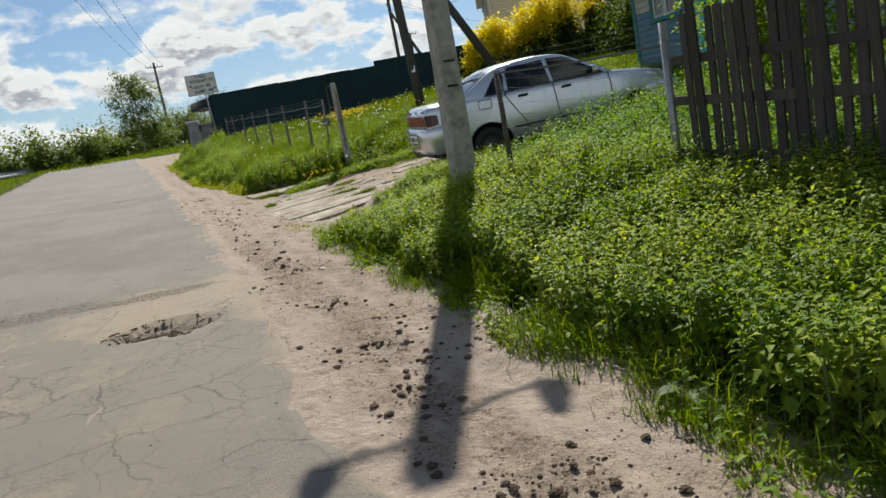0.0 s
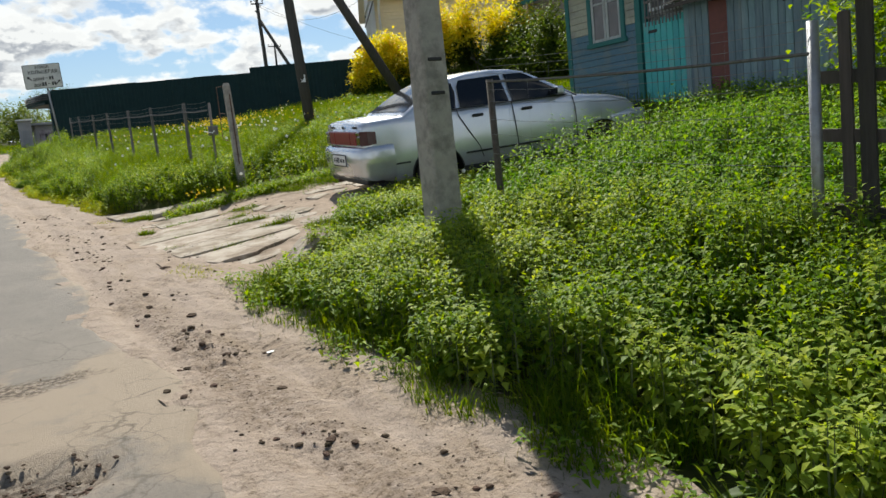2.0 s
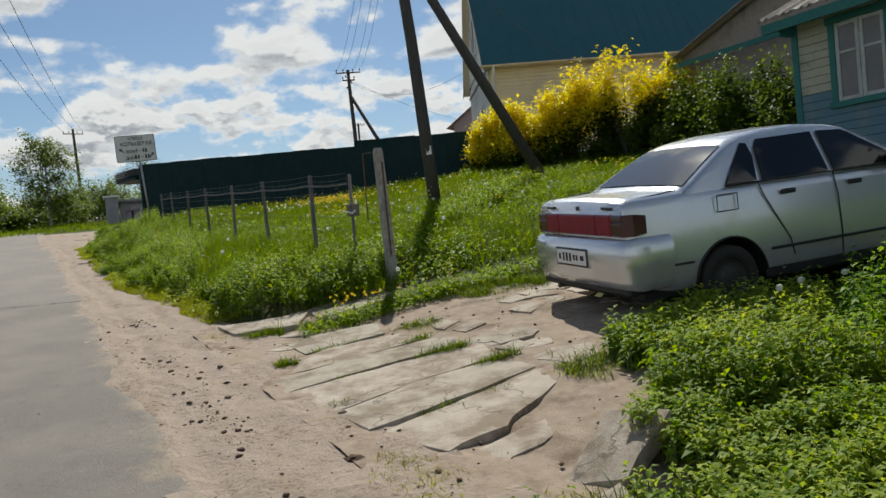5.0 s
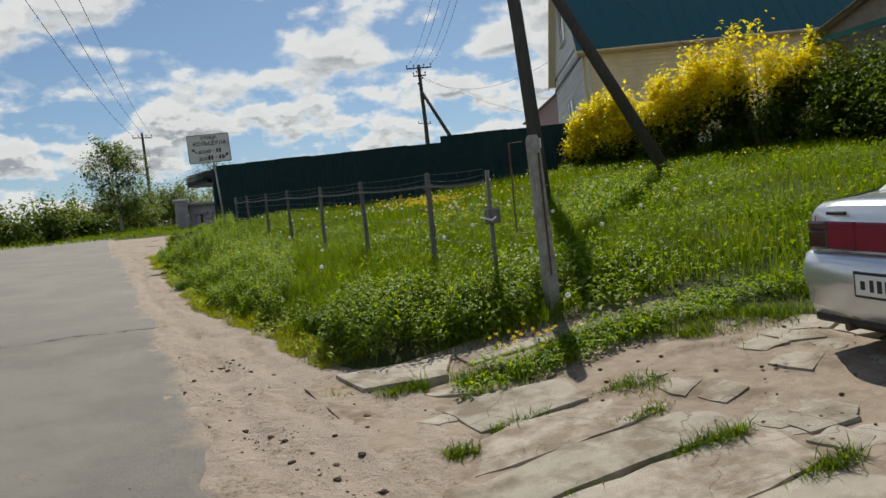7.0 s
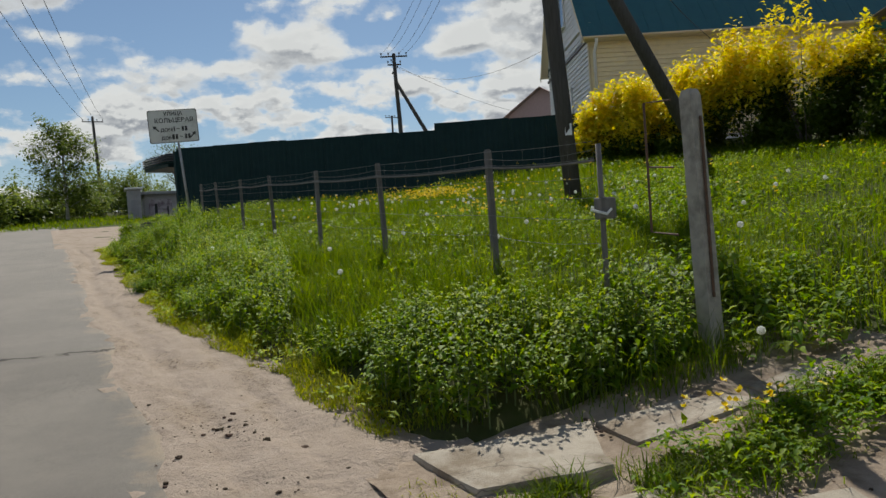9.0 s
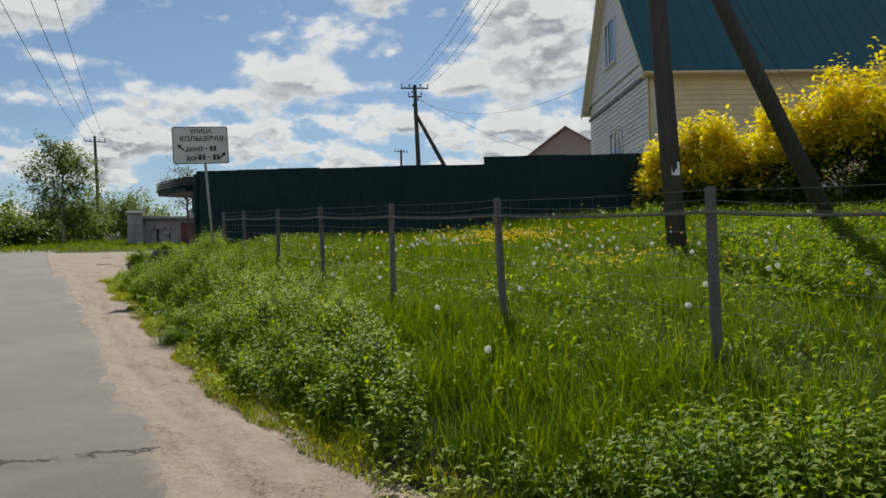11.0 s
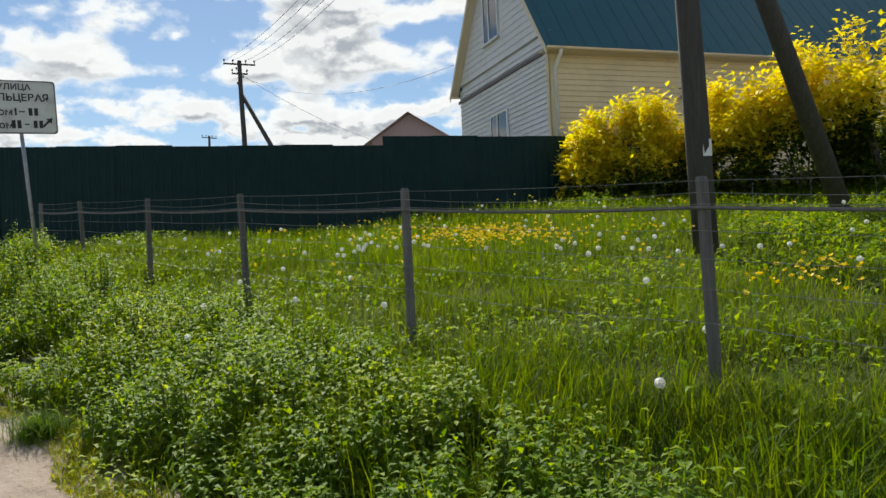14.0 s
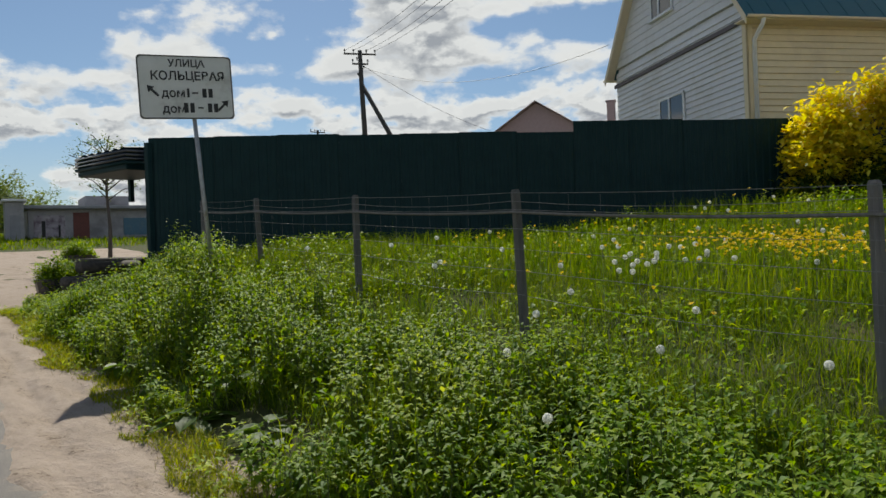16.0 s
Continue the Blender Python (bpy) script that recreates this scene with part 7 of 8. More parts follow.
# lush tall grass between the bank weeds and the wire fence
x, y = scatter(21000, 2.3, 4.95, 18.9, 25.5, lambda x, y: (x > gline(y) + 0.45 + 0.2 * wavy(x, y, 4.0)) & (wavy(x, y, 2.6, 6) + 0.6 * wavy(x, y, 6, 2) > rng.uniform(-1.1, 0.3, len(x))))
grass("bank_grass", x, y, np.clip(rng.normal(0.32, 0.10, len(x)) * np.clip(0.4 + 0.9 * (x - gline(y)), 0.4, 1.1) * (1 + 0.25 * wavy(x, y, 2.6, 6)), 0.08, 0.66), rng.uniform(0.005, 0.010, len(x)), M_GRASS, "lush tall grass on the bank below the wire fence", 0.55)
# low herbs among the grass
x, y = scatter(60000, 3.0, 15.0, 16.5, 38.0, lambda x, y: meadow(x, y) & (wavy(x, y, 1.6, 9) + rng.normal(0, 0.4, len(x)) > 0.05))
n = len(x)
ln = rng.uniform(0.04, 0.09, n)
stuff("meadow_herbs", leaves(np.stack([x, y, heights(x, y) + rng.uniform(0.04, 0.30, n)], 1), rng.uniform(0, 6.283, n), rng.normal(0.25, 0.4, n), ln, ln * 0.55), M_NETTLE, "low herb leaves among the meadow grass", "herbs")
x, y = scatter(26000, 5.3, 12.7, 0.0, 18.5, lambda x, y: not_drive(x, y) & (y < 18.5) & ((y < 12) | (x > 6)))
grass("plot_grass", x, y, np.clip(rng.normal(0.30, 0.1, len(x)), 0.08, 0.6), rng.uniform(0.007, 0.014, len(x)), M_GRASS, "bright grass among the weeds of the plot")
x, y = scatter(60000, 2.0, 3.8, -3.0, 12.0, lambda x, y: (x > gline(y) + 0.05 + 0.14 * wavy(x, y, 5)) & (x < gline(y) + 0.72 + 0.25 * wavy(x, y, 1.5)) & not_drive(x, y) & (wavy(x, y, 4.2, 3) + 0.6 * wavy(x, y, 11, 1) > rng.uniform(-0.75, 0.1, len(x))))
tuft = 1 + 0.45 * wavy(x, y, 4.2, 3) + 0.3 * wavy(x, y, 11, 1)
grass("verge_grass", x, y, np.clip(rng.normal(0.19, 0.07, len(x)) * (0.4 + 1.1 * (x - gline(y)) / 0.7) * tuft, 0.03, 0.46), rng.uniform(0.004, 0.010, len(x)), M_GRASS, "fresh green grass tufts along the edge of the sand", 0.7)
x, y = scatter(9000, 2.0, 3.6, -3.0, 12.0, lambda x, y: (x > gline(y) - 0.02 + 0.14 * wavy(x, y, 5)) & (x < gline(y) + 0.6) & not_drive(x, y) & (wavy(x, y, 3.1, 9) > -0.1))
n = len(x)
ln = rng.uniform(0.03, 0.075, n)
stuff("verge_herbs", leaves(np.stack([x, y, heights(x, y) + rng.uniform(0.01, 0.14, n)], 1), rng.uniform(0, 6.283, n), rng.normal(0.2, 0.4, n), ln, ln * 0.55), M_NETTLE, "low plantain and clover leaves at the edge of the sand", "herbs")
x, y = scatter(9000, 1.6, 3.6, -3.0, 39.0, lambda x, y: (np.abs(x - gline(y) - 0.06) < 0.16 + 0.06 * wavy(x, y, 3)) & not_drive(x, y))
grass("dry_grass", x, y, np.clip(rng.normal(0.09, 0.03, len(x)), 0.05, 0.17), rng.uniform(0.003, 0.006, len(x)), M_DRYGRASS, "dry trampled grass at the edge of the sand", 0.9)
x, y = scatter(150000, 1.5, 3.6, 17.3, 39.0, lambda x, y: (x > gline(y) - 0.04 + 0.10 * wavy(x, y, 5)) & (x < gline(y) + 0.34 + 0.12 * wavy(x, y, 2)) & (y > 17.9 - 0.25 * (x - 3)) & (wavy(x, y, 3.3, 4) + 0.6 * wavy(x, y, 9, 1) > rng.uniform(-0.9, 0.05, len(x))))
hh = np.clip(rng.normal(0.10, 0.03, len(x)) * (0.6 + 1.6 * (x - gline(y))), 0.06, 0.22)
grass("low_cover", x, y, hh, rng.uniform(0.005, 0.011, len(x)), M_MOSS, "low yellow-green growth along the foot of the bank", 0.8)
x, y = scatter(16000, 1.5, 3.8, 17.3, 39.0, lambda x, y: (x > gline(y) + 0.02 + 0.10 * wavy(x, y, 5)) & (x < gline(y) + 0.55) & (y > 17.9 - 0.25 * (x - 3)) & (wavy(x, y, 3.3, 4) < 0.2))
n = len(x)
ln = rng.uniform(0.03, 0.08, n)
stuff("verge_herbs", leaves(np.stack([x, y, heights(x, y) + rng.uniform(0.01, 0.16, n)], 1), rng.uniform(0, 6.283, n), rng.normal(0.2, 0.4, n), ln, ln * 0.55), M_NETTLE2, "low leafy herbs along the foot of the bank", "herbs")
# driveway: strips of grass between slabs, tufts, mossy patches
gx, gy, gh = [], [], []
for x0, x1, yc, sp, hgt, n in ((3.1, 3.6, 15.27, 0.05, 0.09, 500), (3.7, 4.15, 14.69, 0.05, 0.08, 450), (2.9, 3.25, 14.03, 0.05, 0.08, 350), (3.7, 4.3, 14.03, 0.06, 0.10, 600), (2.6, 2.95, 13.36, 0.04, 0.07, 260), (3.9, 4.35, 13.36, 0.06, 0.09, 450), (3.0, 3.4, 12.68, 0.05, 0.08, 350), (2.65, 2.85, 15.0, 0.09, 0.09, 350), (3.4, 6.3, 16.35, 0.30, 0.125, 8000), (5.2, 7.0, 15.75, 0.35, 0.11, 4500), (3.6, 4.3, 15.28, 0.05, 0.06, 300), (3.35, 4.15, 14.01, 0.05, 0.08, 500), (2.9, 3.2, 14.70, 0.04, 0.10, 160),
                            (3.7, 4.3, 13.37, 0.05, 0.06, 300), (2.75, 3.2, 16.7, 0.12, 0.12, 700), (4.1, 4.5, 15.2, 0.16, 0.06, 700), (3.5, 4.4, 12.7, 0.06, 0.06, 400), (4.2, 5.2, 12.5, 0.3, 0.10, 1600), (3.0, 3.5, 15.05, 0.04, 0.05, 200)):
    a, b = rng.uniform(x0, x1, n), yc - 0.16 * (rng.uniform(x0, x1, n) - x0) * 0 + rng.normal(0, sp * 0.55, n)
    gx.append(a), gy.append(b), gh.append(np.clip(rng.normal(hgt, hgt * 0.35, n), 0.02, 0.35))
x, y, h = map(np.concatenate, (gx, gy, gh))
ok = (h < 0.07) | (wavy(x, y, 4.5, 2) + 0.7 * wavy(x, y, 10, 5) > rng.uniform(-0.7, 0.2, len(x)))
x, y, h = x[ok], y[ok], h[ok] * (1 + 0.4 * wavy(x[ok], y[ok], 4.5, 2))
grass("driveway_grass", x, y, h, rng.uniform(0.004, 0.009, len(x)), M_GRASS, "grass growing between the driveway slabs", 0.8)
x, y = scatter(9000, 3.3, 7.2, 15.2, 17.0, lambda x, y: (np.abs(y - 16.35 + 0.16 * (x > 5.4) * (x - 5.4)) < 0.32 + 0.15 * wavy(x, y, 4)) & (wavy(x, y, 3.7, 1) > -0.3))
n = len(x)
ln = rng.uniform(0.03, 0.085, n)
stuff("driveway_herbs", leaves(np.stack([x, y, heights(x, y) + rng.uniform(0.02, 0.14, n)], 1), rng.uniform(0, 6.283, n), rng.normal(0.25, 0.4, n), ln, ln * 0.5), M_NETTLE, "dandelion and herb leaves among the driveway grass", "herbs")
MOSS = (2.46, 11.65)
x, y = scatter(16000, 2.1, 4.4, 10.6, 17.2, lambda x, y: (np.hypot((x - MOSS[0]) / 0.26, (y - MOSS[1]) / 0.42) < 1 + 0.4 * wavy(x, y, 6)) | (np.hypot((x - 2.55) / 0.18, (y - 17.15) / 0.3) < 1) | (np.hypot((x - 4.3) / 0.25, (y - 15.1) / 0.4) < 1) | (np.hypot((x - 4.75) / 0.35, (y - 12.9) / 0.3) < 1) | (np.hypot((x - 2.95) / 0.25, (y - 10.75) / 0.3) < 1))
grass("low_cover", x, y, np.clip(rng.normal(0.065, 0.015, len(x)), 0.03, 0.1), rng.uniform(0.004, 0.008, len(x)), M_MOSS, "mossy yellow-green patches on the driveway", 0.9)
# left verge and far verge
x, y = scatter(16000, -12, -4.5, 0, 66, lambda x, y: x < -4.6 + 0.2 * wavy(x, y, 2))
grass("far_verge_grass", x, y, np.clip(rng.normal(0.22, 0.08, len(x)), 0.05, 0.5), rng.uniform(0.015, 0.03, len(x)), M_GRASS, "green grass of the opposite verge")
x, y = scatter(18000, -6, 26, 56, 78, lambda x, y: y > 57.5 + 0.3 * x + 0.5 * wavy(x, y, 1))
grass("far_verge_grass", x, y, np.clip(rng.normal(0.20, 0.07, len(x)), 0.05, 0.5), rng.uniform(0.03, 0.05, len(x)), M_GRASS, "green grass beyond the side road")
# a grey-green tussock at the sand's edge
a = rng.uniform(0, 6.283, 900)
q = np.abs(rng.normal(0, 0.12, 900))
grass("grass_tussock", 2.22 + q * np.cos(a), 27.2 + q * np.sin(a), np.clip(rng.normal(0.26, 0.06, 900), 0.05, 0.4), np.full(900, 0.005), M_WEED, "dense fine grass tussock at the edge of the sand", 0.7)


# ---- big-leaved burdocks ----
def burdock(x, y, n, size, rnd, label="broad-leaved burdock plant at the edge of the weeds"):
    z = land(x, y)
    t = thing("burdock", label, "plant", pose(x, y, z), "burdocks")
    for i in range(n):
        az = 6.283 * i / n + rnd.uniform(-0.4, 0.4)
        L, W = size * rnd.uniform(0.7, 1.15), size * rnd.uniform(0.5, 0.75)
        up = rnd.uniform(0.15, 0.55)
        m = Mesh()
        base = Vector((math.cos(az), math.sin(az), 0)) * size * 0.25 + Vector((0, 0, size * up))
        d = Vector((math.cos(az), math.sin(az), rnd.uniform(-0.25, 0.35))).normalized()
        s = Vector((-math.sin(az), math.cos(az), 0))
        nn = d.cross(s)
        rows = ((0.0, 0.15), (0.12, 0.75), (0.35, 1.0), (0.6, 0.82), (0.82, 0.45), (1.0, 0.03))
        for k, (a, w) in enumerate(rows):
            c = base + d * L * a - nn * L * 0.35 * a * a
            for j, side_ in enumerate((-1, -0.5, 0, 0.5, 1)):
                ru = rnd.uniform(-0.025, 0.025) * L
                m.v.append(tuple(c + s * W * 0.5 * w * side_ + nn * (abs(side_) * 0.12 * W + ru)))
        m.f = [(5 * i2 + j, 5 * i2 + j + 1, 5 * i2 + 6 + j, 5 * i2 + 5 + j) for i2 in range(5) for j in range(4)]
        part("leaf", m, M_WEED, t, "", True)
        part("stalk", Mesh().tube([(0, 0, -0.02), tuple(base * 0.6 + Vector((0, 0, size * up * 0.2))), tuple(base)], 0.006, 5), M_STEM, t)


rnd = random.Random(31)
for x, y, n, s in BURDOCKS:
    burdock(x + 0.3, y, n + 3, s * 0.9, rnd)


# ---- dandelions ----
def dandelion():
    t = thing("dandelion", "white dandelion seed head on a thin stem in the grass", "flower", pose(0, 0, -50), "dandelions")
    part("stem", Mesh().tube([(0, 0, -0.2), (0.008, 0.004, 0.1), (0.012, 0.0, 0.0 + 0.2)], 0.003, 4), M_STEM, t)
    V, T = [], []
    r = random.Random(3)
    for i in range(110):
        d = Vector((r.gauss(0, 1), r.gauss(0, 1), r.gauss(0, 1))).normalized()
        s = d.orthogonal().normalized() * 0.011
        u = d.cross(s).normalized() * 0.011
        c = Vector((0.012, 0, 0.2)) + d * 0.027
        o = len(V)
        V += [c + s, c - s * 0.5 + u * 0.9, c - s * 0.5 - u * 0.9]
        T += [(o, o + 1, o + 2)]
    ob = new("seed_head", fast_mesh("seed_head", [tuple(v) for v in V], T, M_PUFF))
    ob.parent = t
    return t


proto = dandelion()
rnd = random.Random(17)
spots = [(3.59, 21.29, 2.03), (4.46, 27.2, 2.63)]
for i in range(104):
    if i < 38:
        x, y = rnd.gauss(8.5, 2.2), rnd.gauss(29, 2.2)
    elif i < 54:
        x, y = rnd.gauss(7.2, 0.45), rnd.gauss(29.5, 0.5)
    elif i < 68:
        x, y = rnd.gauss(8.4, 0.4), rnd.gauss(26.5, 0.5)
    else:
        x, y = rnd.uniform(3.4, 13), rnd.uniform(18, 33)
    if (x - 4.57) * 0.515 + (y - 38.69) * 0.857 < -0.5 and x > 3.3:
        spots.append((x, y, land(x, y) + rnd.uniform(0.36, 0.50)))
for x, y in ((6.0, 12.0), (6.35, 12.05), (6.75, 11.9), (7.3, 11.8), (4.9, 17.0)):
    spots.append((x, y, land(x, y) + 0.32))
first = True
for x, y, z in spots:
    k = rnd.uniform(0.9, 1.1)
    m = pose(x, y, z - 0.2 * k, rnd.uniform(-8, 8), rnd.uniform(-8, 8), rnd.uniform(0, 360))
    if first:
        proto.matrix_basis = m
        first = False
    else:
        copy_thing(proto, m)
# yellow flowers: buttercup drifts in the meadow, a few dandelions by the slab
x = np.concatenate([rng.normal(8.25, 0.40, 330), rng.normal(6.6, 0.25, 40), rng.normal(8.6, 1.2, 150), rng.uniform(5, 13, 120), rng.normal(4.1, 0.28, 22)])
y = np.concatenate([rng.normal(28.4, 0.65, 330), rng.normal(23.4, 0.2, 40), rng.normal(28.6, 1.4, 150), rng.uniform(19, 33, 120), rng.normal(16.45, 0.12, 22)])
n = len(x)
hz_ = heights(x, y) + np.concatenate([rng.uniform(0.46, 0.62, n - 22), rng.uniform(0.2, 0.3, 22)])
out = []
for k in range(5):
    C = np.stack([x, y, hz_], 1)
    ln = np.concatenate([np.full(n - 22, 0.036), np.full(22, 0.034)])
    out.append(leaves(C, k * 1.257 + rng.uniform(0, 6, n), rng.normal(0.6, 0.4, n), ln, ln * 0.9, 0.1, 0.0))
stuff("yellow_flowers", join(out), M_YFLOWER, "small yellow flowers scattered in the meadow", "flowers")
x, y = scatter(4200, 6.5, 13.0, 27.0, 33.5, lambda x, y: ((x - 4.57) * 0.515 + (y - 38.69) * 0.857 < -0.3))
stuff("seeding_grass", blades(np.stack([x, y, heights(x, y) + 0.25], 1), rng.uniform(0.2, 0.32, len(x)), rng.uniform(0.006, 0.012, len(x)), rng.uniform(0, 6.28, len(x)), np.full(len(x), 0.3)), M_GRASS, "seeding grass tops in the meadow", "grass")


# ---- shrubs and trees ----
def spray_leaves(tips, bases, per, length, start=0.35, wr=0.5, spread=0.06):
    """Leaves along shoots from bases to tips."""
    n = len(tips)
    t = np.tile(np.linspace(start, 1.02, per), n) + rng.normal(0, 0.02, n * per)
    A, B = np.repeat(bases, per, 0), np.repeat(tips, per, 0)
    C = A + (B - A) * t[:, None] + rng.normal(0, spread, (n * per, 3))
    ln = length * rng.uniform(0.65, 1.25, n * per)
    return leaves(C, rng.uniform(0, 6.283, n * per), rng.normal(0.1, 0.5, n * per), ln, ln * wr, 0.15, 0.15)


def shrub(name, label, x, y, r, h, mats, shoots=220, per=30, length=0.085, seed=0, wr=0.5, low=0.05, sink=0.0, stems=9, bark=None, category="shrub", group="", inner=0.45, tight=0.11):
    """Shoots from a stool to a lumpy outline, leaves along them. mats: upper and lower leaf material, and the height at which they change."""
    z = land(x, y) - sink
    t = thing(name, label, category, pose(x, y, z), group)
    # heads of foliage on a lumpy outline, each fed by several shoots
    heads = max(12, shoots // 8)
    az = rng.uniform(0, 6.283, heads)
    el = np.arcsin(rng.uniform(low, 1.0, heads))
    lump_ = 0.80 + 0.20 * np.sin(az * 3 + seed) * np.cos(el * 4 + seed * 2) + np.clip(rng.normal(0, 0.07, heads), -0.12, 0.1)
    mid = np.stack([np.cos(az) * np.cos(el) * r * lump_, np.sin(az) * np.cos(el) * r * lump_, np.sin(el) * h * lump_ + 0.1], 1)
    pick = rng.integers(0, heads, shoots)
    tips = mid[pick] + np.clip(rng.normal(0, tight, (shoots, 3)), -1.8 * tight, 1.8 * tight) * np.array([r, r, r * 0.8])
    az = az[pick]
    bases = tips * inner + np.stack([0 * az, 0 * az, -0.1 + 0 * az], 1)
    V, T = spray_leaves(tips, bases, per, length, 0.0, wr, length * 0.8)
    upper, lower, split = mats
    if lower is None:
        ob = new("foliage", fast_mesh("foliage", V, T, upper))
        ob.parent = t
    else:
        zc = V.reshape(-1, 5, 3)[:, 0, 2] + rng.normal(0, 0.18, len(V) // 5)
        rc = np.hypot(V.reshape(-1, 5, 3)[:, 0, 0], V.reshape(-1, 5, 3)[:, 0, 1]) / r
        # low and inner leaves get the darker material, partly standing in for shade
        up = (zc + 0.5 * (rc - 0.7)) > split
        for sel, mat, lab in ((up, upper, ""), (~up, lower, "darker green low and inner leaves, partly painted shade")):
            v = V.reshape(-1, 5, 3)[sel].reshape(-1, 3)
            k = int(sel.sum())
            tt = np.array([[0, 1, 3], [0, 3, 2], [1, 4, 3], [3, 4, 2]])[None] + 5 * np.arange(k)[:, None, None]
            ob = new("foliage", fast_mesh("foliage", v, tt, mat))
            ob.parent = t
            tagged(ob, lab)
    st = Mesh()
    for i in range(0, shoots, max(1, shoots // stems)):
        b = tips[i]
        st.tube([(b[0] * 0.06, b[1] * 0.06, -0.15), tuple(b * 0.4), tuple(b * 0.92)], [0.022, 0.014, 0.005], 5)
    part("woody_frame", st, bark or M_BARK, t)
    return t


# dark green low and inside: greener leaves, plus the bush's own shade as colour
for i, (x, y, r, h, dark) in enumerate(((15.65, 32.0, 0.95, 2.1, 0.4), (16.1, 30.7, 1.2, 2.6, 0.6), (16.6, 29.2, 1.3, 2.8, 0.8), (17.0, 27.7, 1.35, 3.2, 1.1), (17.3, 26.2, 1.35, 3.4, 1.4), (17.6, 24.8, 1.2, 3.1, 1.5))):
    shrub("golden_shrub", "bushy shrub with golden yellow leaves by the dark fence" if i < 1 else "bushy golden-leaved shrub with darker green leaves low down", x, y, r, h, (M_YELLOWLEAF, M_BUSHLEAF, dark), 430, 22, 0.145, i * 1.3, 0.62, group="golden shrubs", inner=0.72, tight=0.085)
for i, (x, y, r, h) in enumerate(((17.2, 23.4, 1.25, 2.7), (16.6, 22.0, 1.3, 2.5), (16.4, 20.5, 1.4, 2.5), (15.9, 19.0, 1.25, 2.3))):
    shrub("green_shrub", "dark green dense shrub between meadow and old house", x, y, r, h, (M_BUSHLEAF, None, 0), 260, 26, 0.13, i * 2.1, 0.55, group="green shrubs")
# branch of a flowering bush hanging over the picket fence
shrub("lilac_shrub", "fresh green leafy shrub behind the picket fence", 6.45, 5.75, 1.35, 4.1, (M_NETTLE, None, 0), 460, 26, 0.07, 5.0, 0.6, low=0.45, inner=0.6)
shrub("lilac_shrub", "fresh green leafy shrub behind the picket fence", 6.6, 2.6, 1.3, 3.0, (M_TREELEAF, None, 0), 200, 26, 0.11, 2.0, 0.6, low=0.35)


def tree(name, label, x, y, h, r, crown0, n, per, leaf, mat, bark, seed, droop=0.0, trunk=0.12, limbs=14, category="tree", group=""):
    """A tapered trunk with limbs and a crown of many leaf sprays with gaps."""
    z = land(x, y)
    t = thing(name, label, category, pose(x, y, z), group)
    tr = Mesh()
    r_ = random.Random(seed)
    tr.tube([(0, 0, -0.2), (0.05, 0.03, h * 0.3), (-0.04 * h * 0.1, 0.05, h * 0.6), (0.02, 0, h * 0.97)], [trunk, trunk * 0.8, trunk * 0.5, trunk * 0.08], 9)
    ends = []
    for i in range(limbs):
        k = crown0 + (1 - crown0) * (i + 0.3) / limbs
        a = i * 2.4 + r_.uniform(-0.4, 0.4)
        wide = r * (0.45 + 0.75 * math.sin(math.pi * min(1, (k - crown0) / (1 - crown0) * 0.85 + 0.15))) * r_.uniform(0.75, 1.15)
        e = Vector((math.cos(a) * wide, math.sin(a) * wide, h * k + wide * 0.35))
        b = Vector((0, 0, h * k * 0.92))
        m = b.lerp(e, 0.5) + Vector((0, 0, 0.12 * wide))
        tr.tube([b, m, e], [trunk * 0.32, trunk * 0.18, 0.012], 5)
        ends.append((b, m, e))
    part("trunk", tr, bark, t, "", True)
    tips, bases = [], []
    for i in range(n):
        b, m, e = ends[i % limbs]
        k = r_.uniform(0.25, 1.05)
        p = (b.lerp(m, k * 2) if k < 0.5 else m.lerp(e, k * 2 - 1)) + Vector((r_.gauss(0, 1), r_.gauss(0, 1), r_.gauss(0, 0.8))) * r * 0.15
        q = p + Vector((r_.gauss(0, 1), r_.gauss(0, 1), r_.gauss(0, 0.7) - droop)) * r * 0.17
        bases.append(tuple(p)), tips.append(tuple(q))
    V, T = spray_leaves(np.array(tips), np.array(bases), per, leaf, 0.0, 0.6, leaf * 0.6)
    ob = new("crown", fast_mesh("crown", V, T, mat))
    ob.parent = t
    return t


tree("birch_tree", "young birch with airy drooping crown beyond the road crest", 2.2, 75.0, 6.6, 2.1, 0.12, 620, 12, 0.24, M_TREELEAF, M_BIRCHBARK, 3, 0.7, 0.13, 26)
for i, (x, y, h, r) in enumerate(((-4.6, 62, 3.4, 2.2), (-2.6, 63.5, 4.2, 2.4), (5.4, 97, 4.6, 2.6), (7.6, 99, 5.0, 2.8), (11, 108, 5.4, 3), (14.5, 112, 5.6, 3), (1.5, 82, 3.6, 2.2), (4.6, 88, 4.0, 2.4), (-6.2, 64, 3.0, 2.0), (-0.9, 68, 3.0, 1.8), (3.4, 79, 3.6, 2.2), (6.2, 84, 4.2, 2.4), (9.0, 90, 4.6, 2.6), (3.0, 92, 4.8, 2.6), (-9.5, 70, 4.0, 2.6), (-13, 74, 5.0, 3.0), (12.0, 112, 6, 3.2), (-1.5, 84, 4.2, 2.4))):
    shrub("roadside_bush", "rounded green roadside bush beyond the road crest", x, y, r, h, (M_TREELEAF, None, 0), 120, 17, 0.31, i * 1.7, 0.6, group="roadside bushes", stems=6)
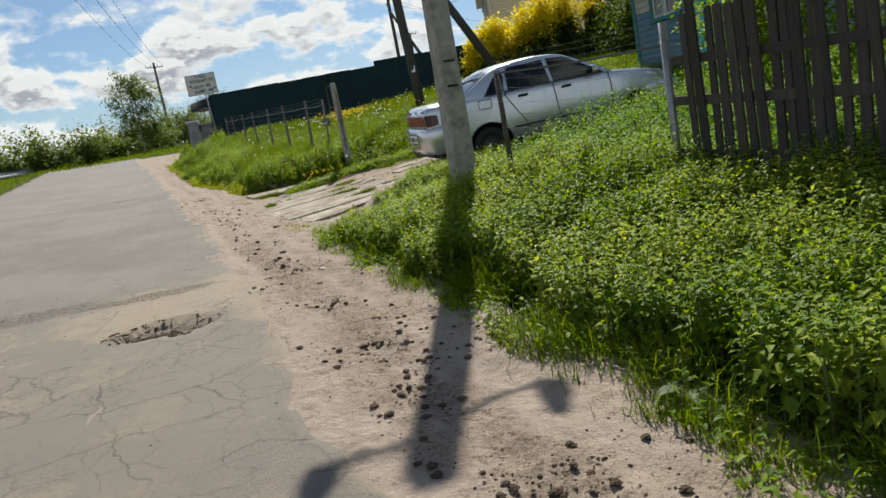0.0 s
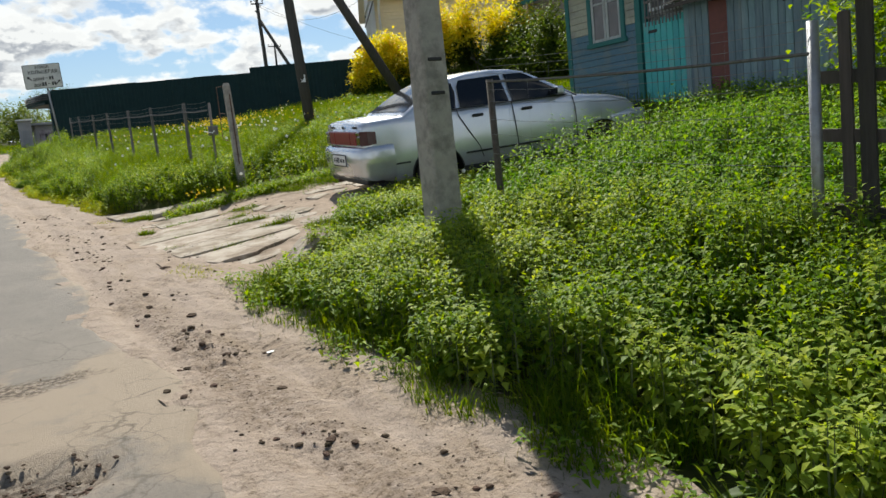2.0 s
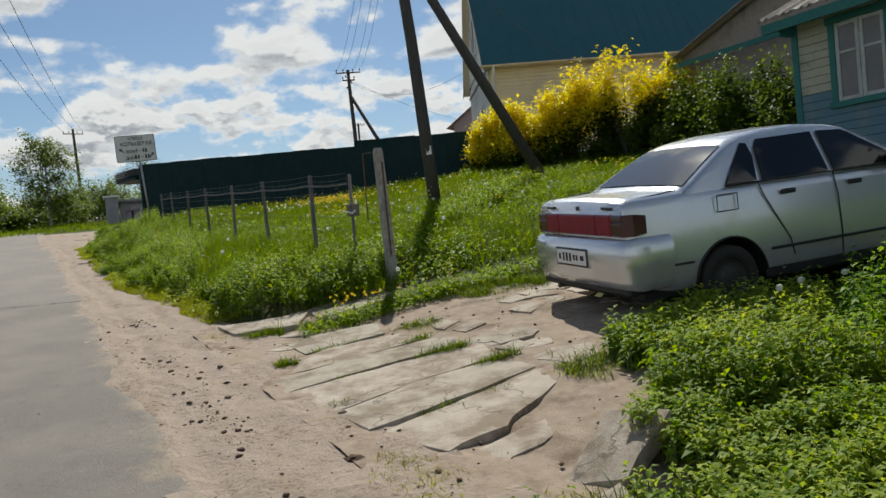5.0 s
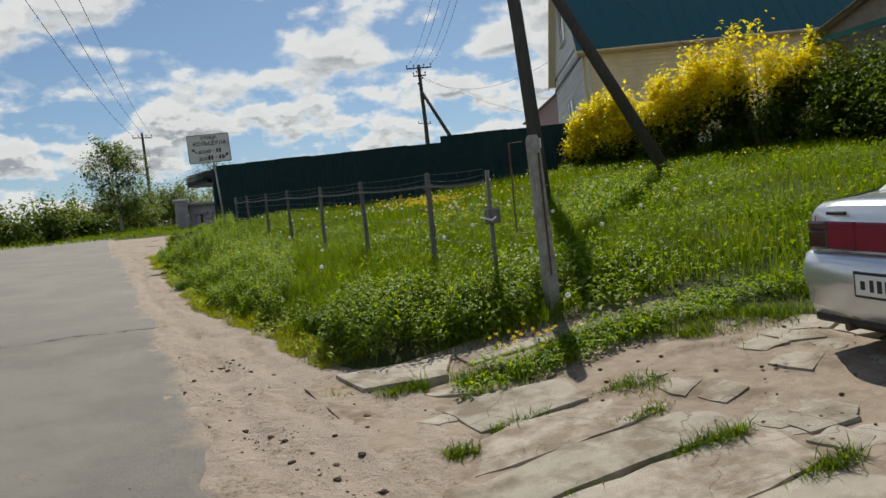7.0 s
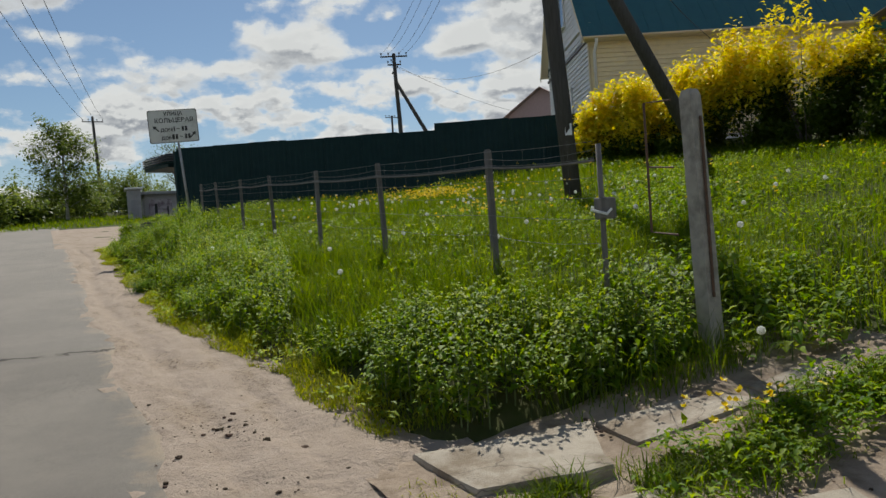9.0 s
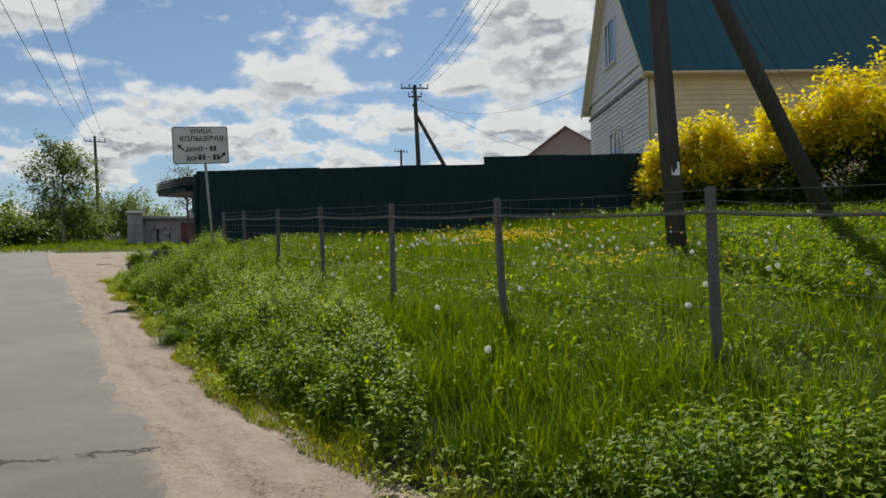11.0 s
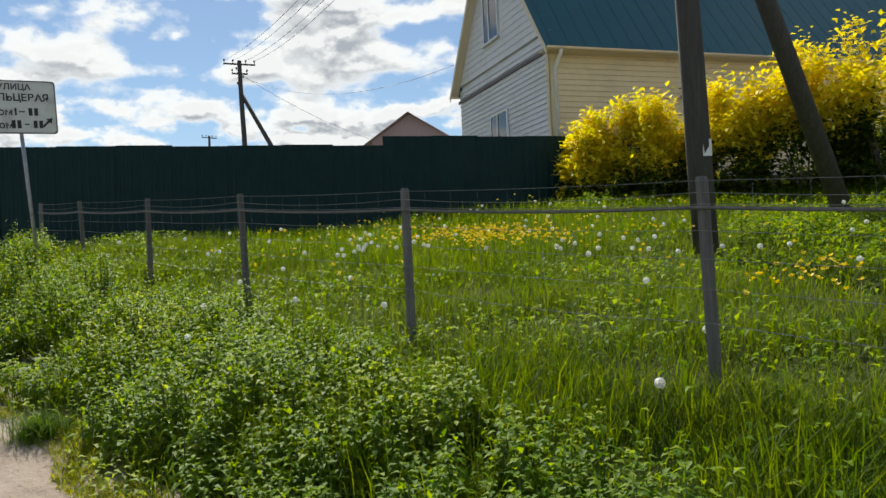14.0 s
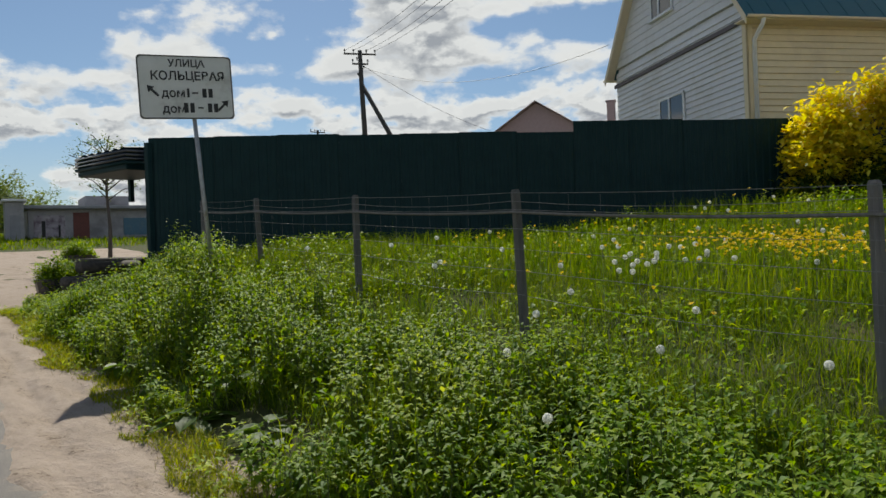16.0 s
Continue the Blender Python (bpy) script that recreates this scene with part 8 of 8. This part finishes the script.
tree("small_tree", "small sparse tree with thin bare branches near the fence corner", 5.72, 47.1, 3.5, 0.85, 0.56, 260, 5, 0.085, M_BUSHLEAF, M_WOODPOLE, 8, -0.1, 0.065, 26)
for x, y, r in ((3.33, 40.6, 0.52), (5.13, 48.0, 0.50)):
    t = shrub("clipped_bush", "small round clipped bush by the logs", x, y, r, 0.74, (M_NETTLE, None, 0), 640, 16, 0.06, x, 0.75, low=0.12, group="clipped bushes", stems=5, inner=0.6, tight=0.12)
    part("tub", Mesh().tube([(0, 0, -0.12), (0, 0, 0.12), (0, 0, 0.34)], [0.33, 0.40, 0.43], 14), M_BLACKFILM, t, "dark tub")
# far woods
n = 9000
x, y = rng.uniform(-190, 230, n), rng.uniform(125, 190, n)
hh = (4.0 + 2.2 * wavy(x, y * 0, 0.09, 1) + 1.2 * wavy(x, y * 0, 0.4, 2))
zz = heights(x, y) + hh * np.sqrt(rng.uniform(0, 1, n))
stuff("far_woods", leaves(np.stack([x, y, zz], 1), rng.uniform(0, 6.28, n), rng.normal(0.2, 0.6, n), rng.uniform(1.0, 2.2, n), rng.uniform(0.8, 1.6, n), 0.1, 0.1), M_TREELEAF, "distant belt of green woods along the horizon", "woods")

# ---- logs by the fence corner ----
rnd = random.Random(6)
for i, (x, y, dz, L, r, a) in enumerate(((4.1, 40.4, 0.12, 2.0, 0.12, 35), (4.0, 40.0, 0.12, 1.9, 0.11, 50), (4.35, 40.6, 0.34, 2.0, 0.12, 40), (3.75, 39.7, 0.11, 1.6, 0.10, 60), (4.45, 40.95, 0.13, 1.9, 0.13, 30), (4.6, 41.3, 0.14, 1.8, 0.14, 25), (4.5, 41.0, 0.36, 1.7, 0.11, 15))):
    z = land(x, y) + dz
    c, s = math.cos(radians(a)) * L / 2, math.sin(radians(a)) * L / 2
    lg = thing("log", "grey weathered log lying in the pile by the fence", "log", pose(x, y, z), "logs")
    part("bark", Mesh().tube([(-c, -s, 0), (0, 0, rnd.uniform(-0.02, 0.02)), (c, s, rnd.uniform(-0.03, 0.05))], [r, r * 0.97, r * 0.9], 10), M_LOG, lg, "", True)

# ---- far buildings beyond the side road ----
fb = thing("low_building", "long low grey building with a painted wall across the side road", "building", pose(6.9, 70.0, 4.7, 0, 0, -4))
part("wall", Mesh().box((0, 0, -0.4), (22, 6, 1.78)), M_FARWALL, fb)
part("roof", Mesh().box((-0.3, -0.45, 1.78), (22.3, 6.4, 1.97), None, 0.02), M_FARROOF, fb)
part("roof_box", Mesh().box((2.9, 1, 1.97), (5.2, 4, 2.6), None, 0.03), M_FARWALL, fb)
part("painted_panel", Mesh().box((0.25, -0.03, 0.25), (1.75, 0.02, 1.45), None, 0.01), M_MURAL, fb, "pale wall painting in pink and grey")
part("mural_bar", Mesh().box((0.62, -0.045, 0.3), (0.80, -0.02, 1.15), None, 0.01), M_BLACK, fb)
part("mural_bar", Mesh().box((1.42, -0.045, 0.3), (1.52, -0.02, 0.95), None, 0.01), M_BLACK, fb)
part("door", Mesh().box((2.15, -0.04, 0.2), (2.95, 0.02, 1.6), None, 0.01), M_BROWNDOOR, fb, "dark brown door")
part("blue_panel", Mesh().box((4.7, -0.04, 0.35), (6.6, 0.02, 1.3), None, 0.01), M_BLUEWALL, fb, "pale blue panel")
for i in range(3):
    part("window", Mesh().box((8.0 + 3.4 * i, -0.04, 0.5), (9.6 + 3.4 * i, 0.02, 1.4)), M_DARKGLASS, fb)
bs = thing("blue_shed", "low shed with blue sheet walls beyond the far verge", "shed", pose(-9.8, 60.0, 2.9, 0, 0, 6))
part("wall", Mesh().box((0, 0, -0.4), (4.2, 3, 1.25)), M_BLUEWALL2, bs)
part("roof", Mesh().add([(-0.2, -0.3, 1.25), (4.4, -0.3, 1.25), (4.4, 3.3, 1.75), (-0.2, 3.3, 1.75), (-0.2, -0.3, 1.33), (4.4, -0.3, 1.33), (4.4, 3.3, 1.83), (-0.2, 3.3, 1.83)], [(0, 3, 2, 1), (4, 5, 6, 7), (0, 1, 5, 4), (1, 2, 6, 5), (2, 3, 7, 6), (3, 0, 4, 7)]), M_FARROOF, bs)
hd_ = thing("soil_heap", "heap of brown soil beside the blue shed", "heap", pose(-5.2, 59.0, 3.4))
hm = Mesh()
for i in range(8):
    for k in range(14):
        rr, a = 1.1 * i / 7, 6.283 * k / 14
        hm.v.append((rr * math.cos(a), rr * math.sin(a), 0.75 * (1 - (i / 7) ** 1.6) - 0.1 + 0.06 * noise.noise((i, k, 1))))
hm.f += [(i * 14 + k, (i + 1) * 14 + k, (i + 1) * 14 + (k + 1) % 14, i * 14 + (k + 1) % 14) for i in range(7) for k in range(14)]
part("soil", hm, M_SOIL, hd_, "", True)
bl = thing("roadside_hut", "small pale hut with a flat roof beside the low building", "hut", pose(5.72, 69.0, 4.6, 0, 0, -4))
part("wall", Mesh().box((0, 0, -0.4), (0.85, 1.6, 2.2), None, 0.01), M_FARWALL, bl)
part("roof", Mesh().box((-0.15, -0.2, 2.2), (1.0, 1.8, 2.32), None, 0.02), M_SIDING_W, bl, "white flat roof")
part("door", Mesh().box((0.2, -0.03, -0.1), (0.68, 0.01, 1.5), None, 0.008), M_FARROOF, bl)
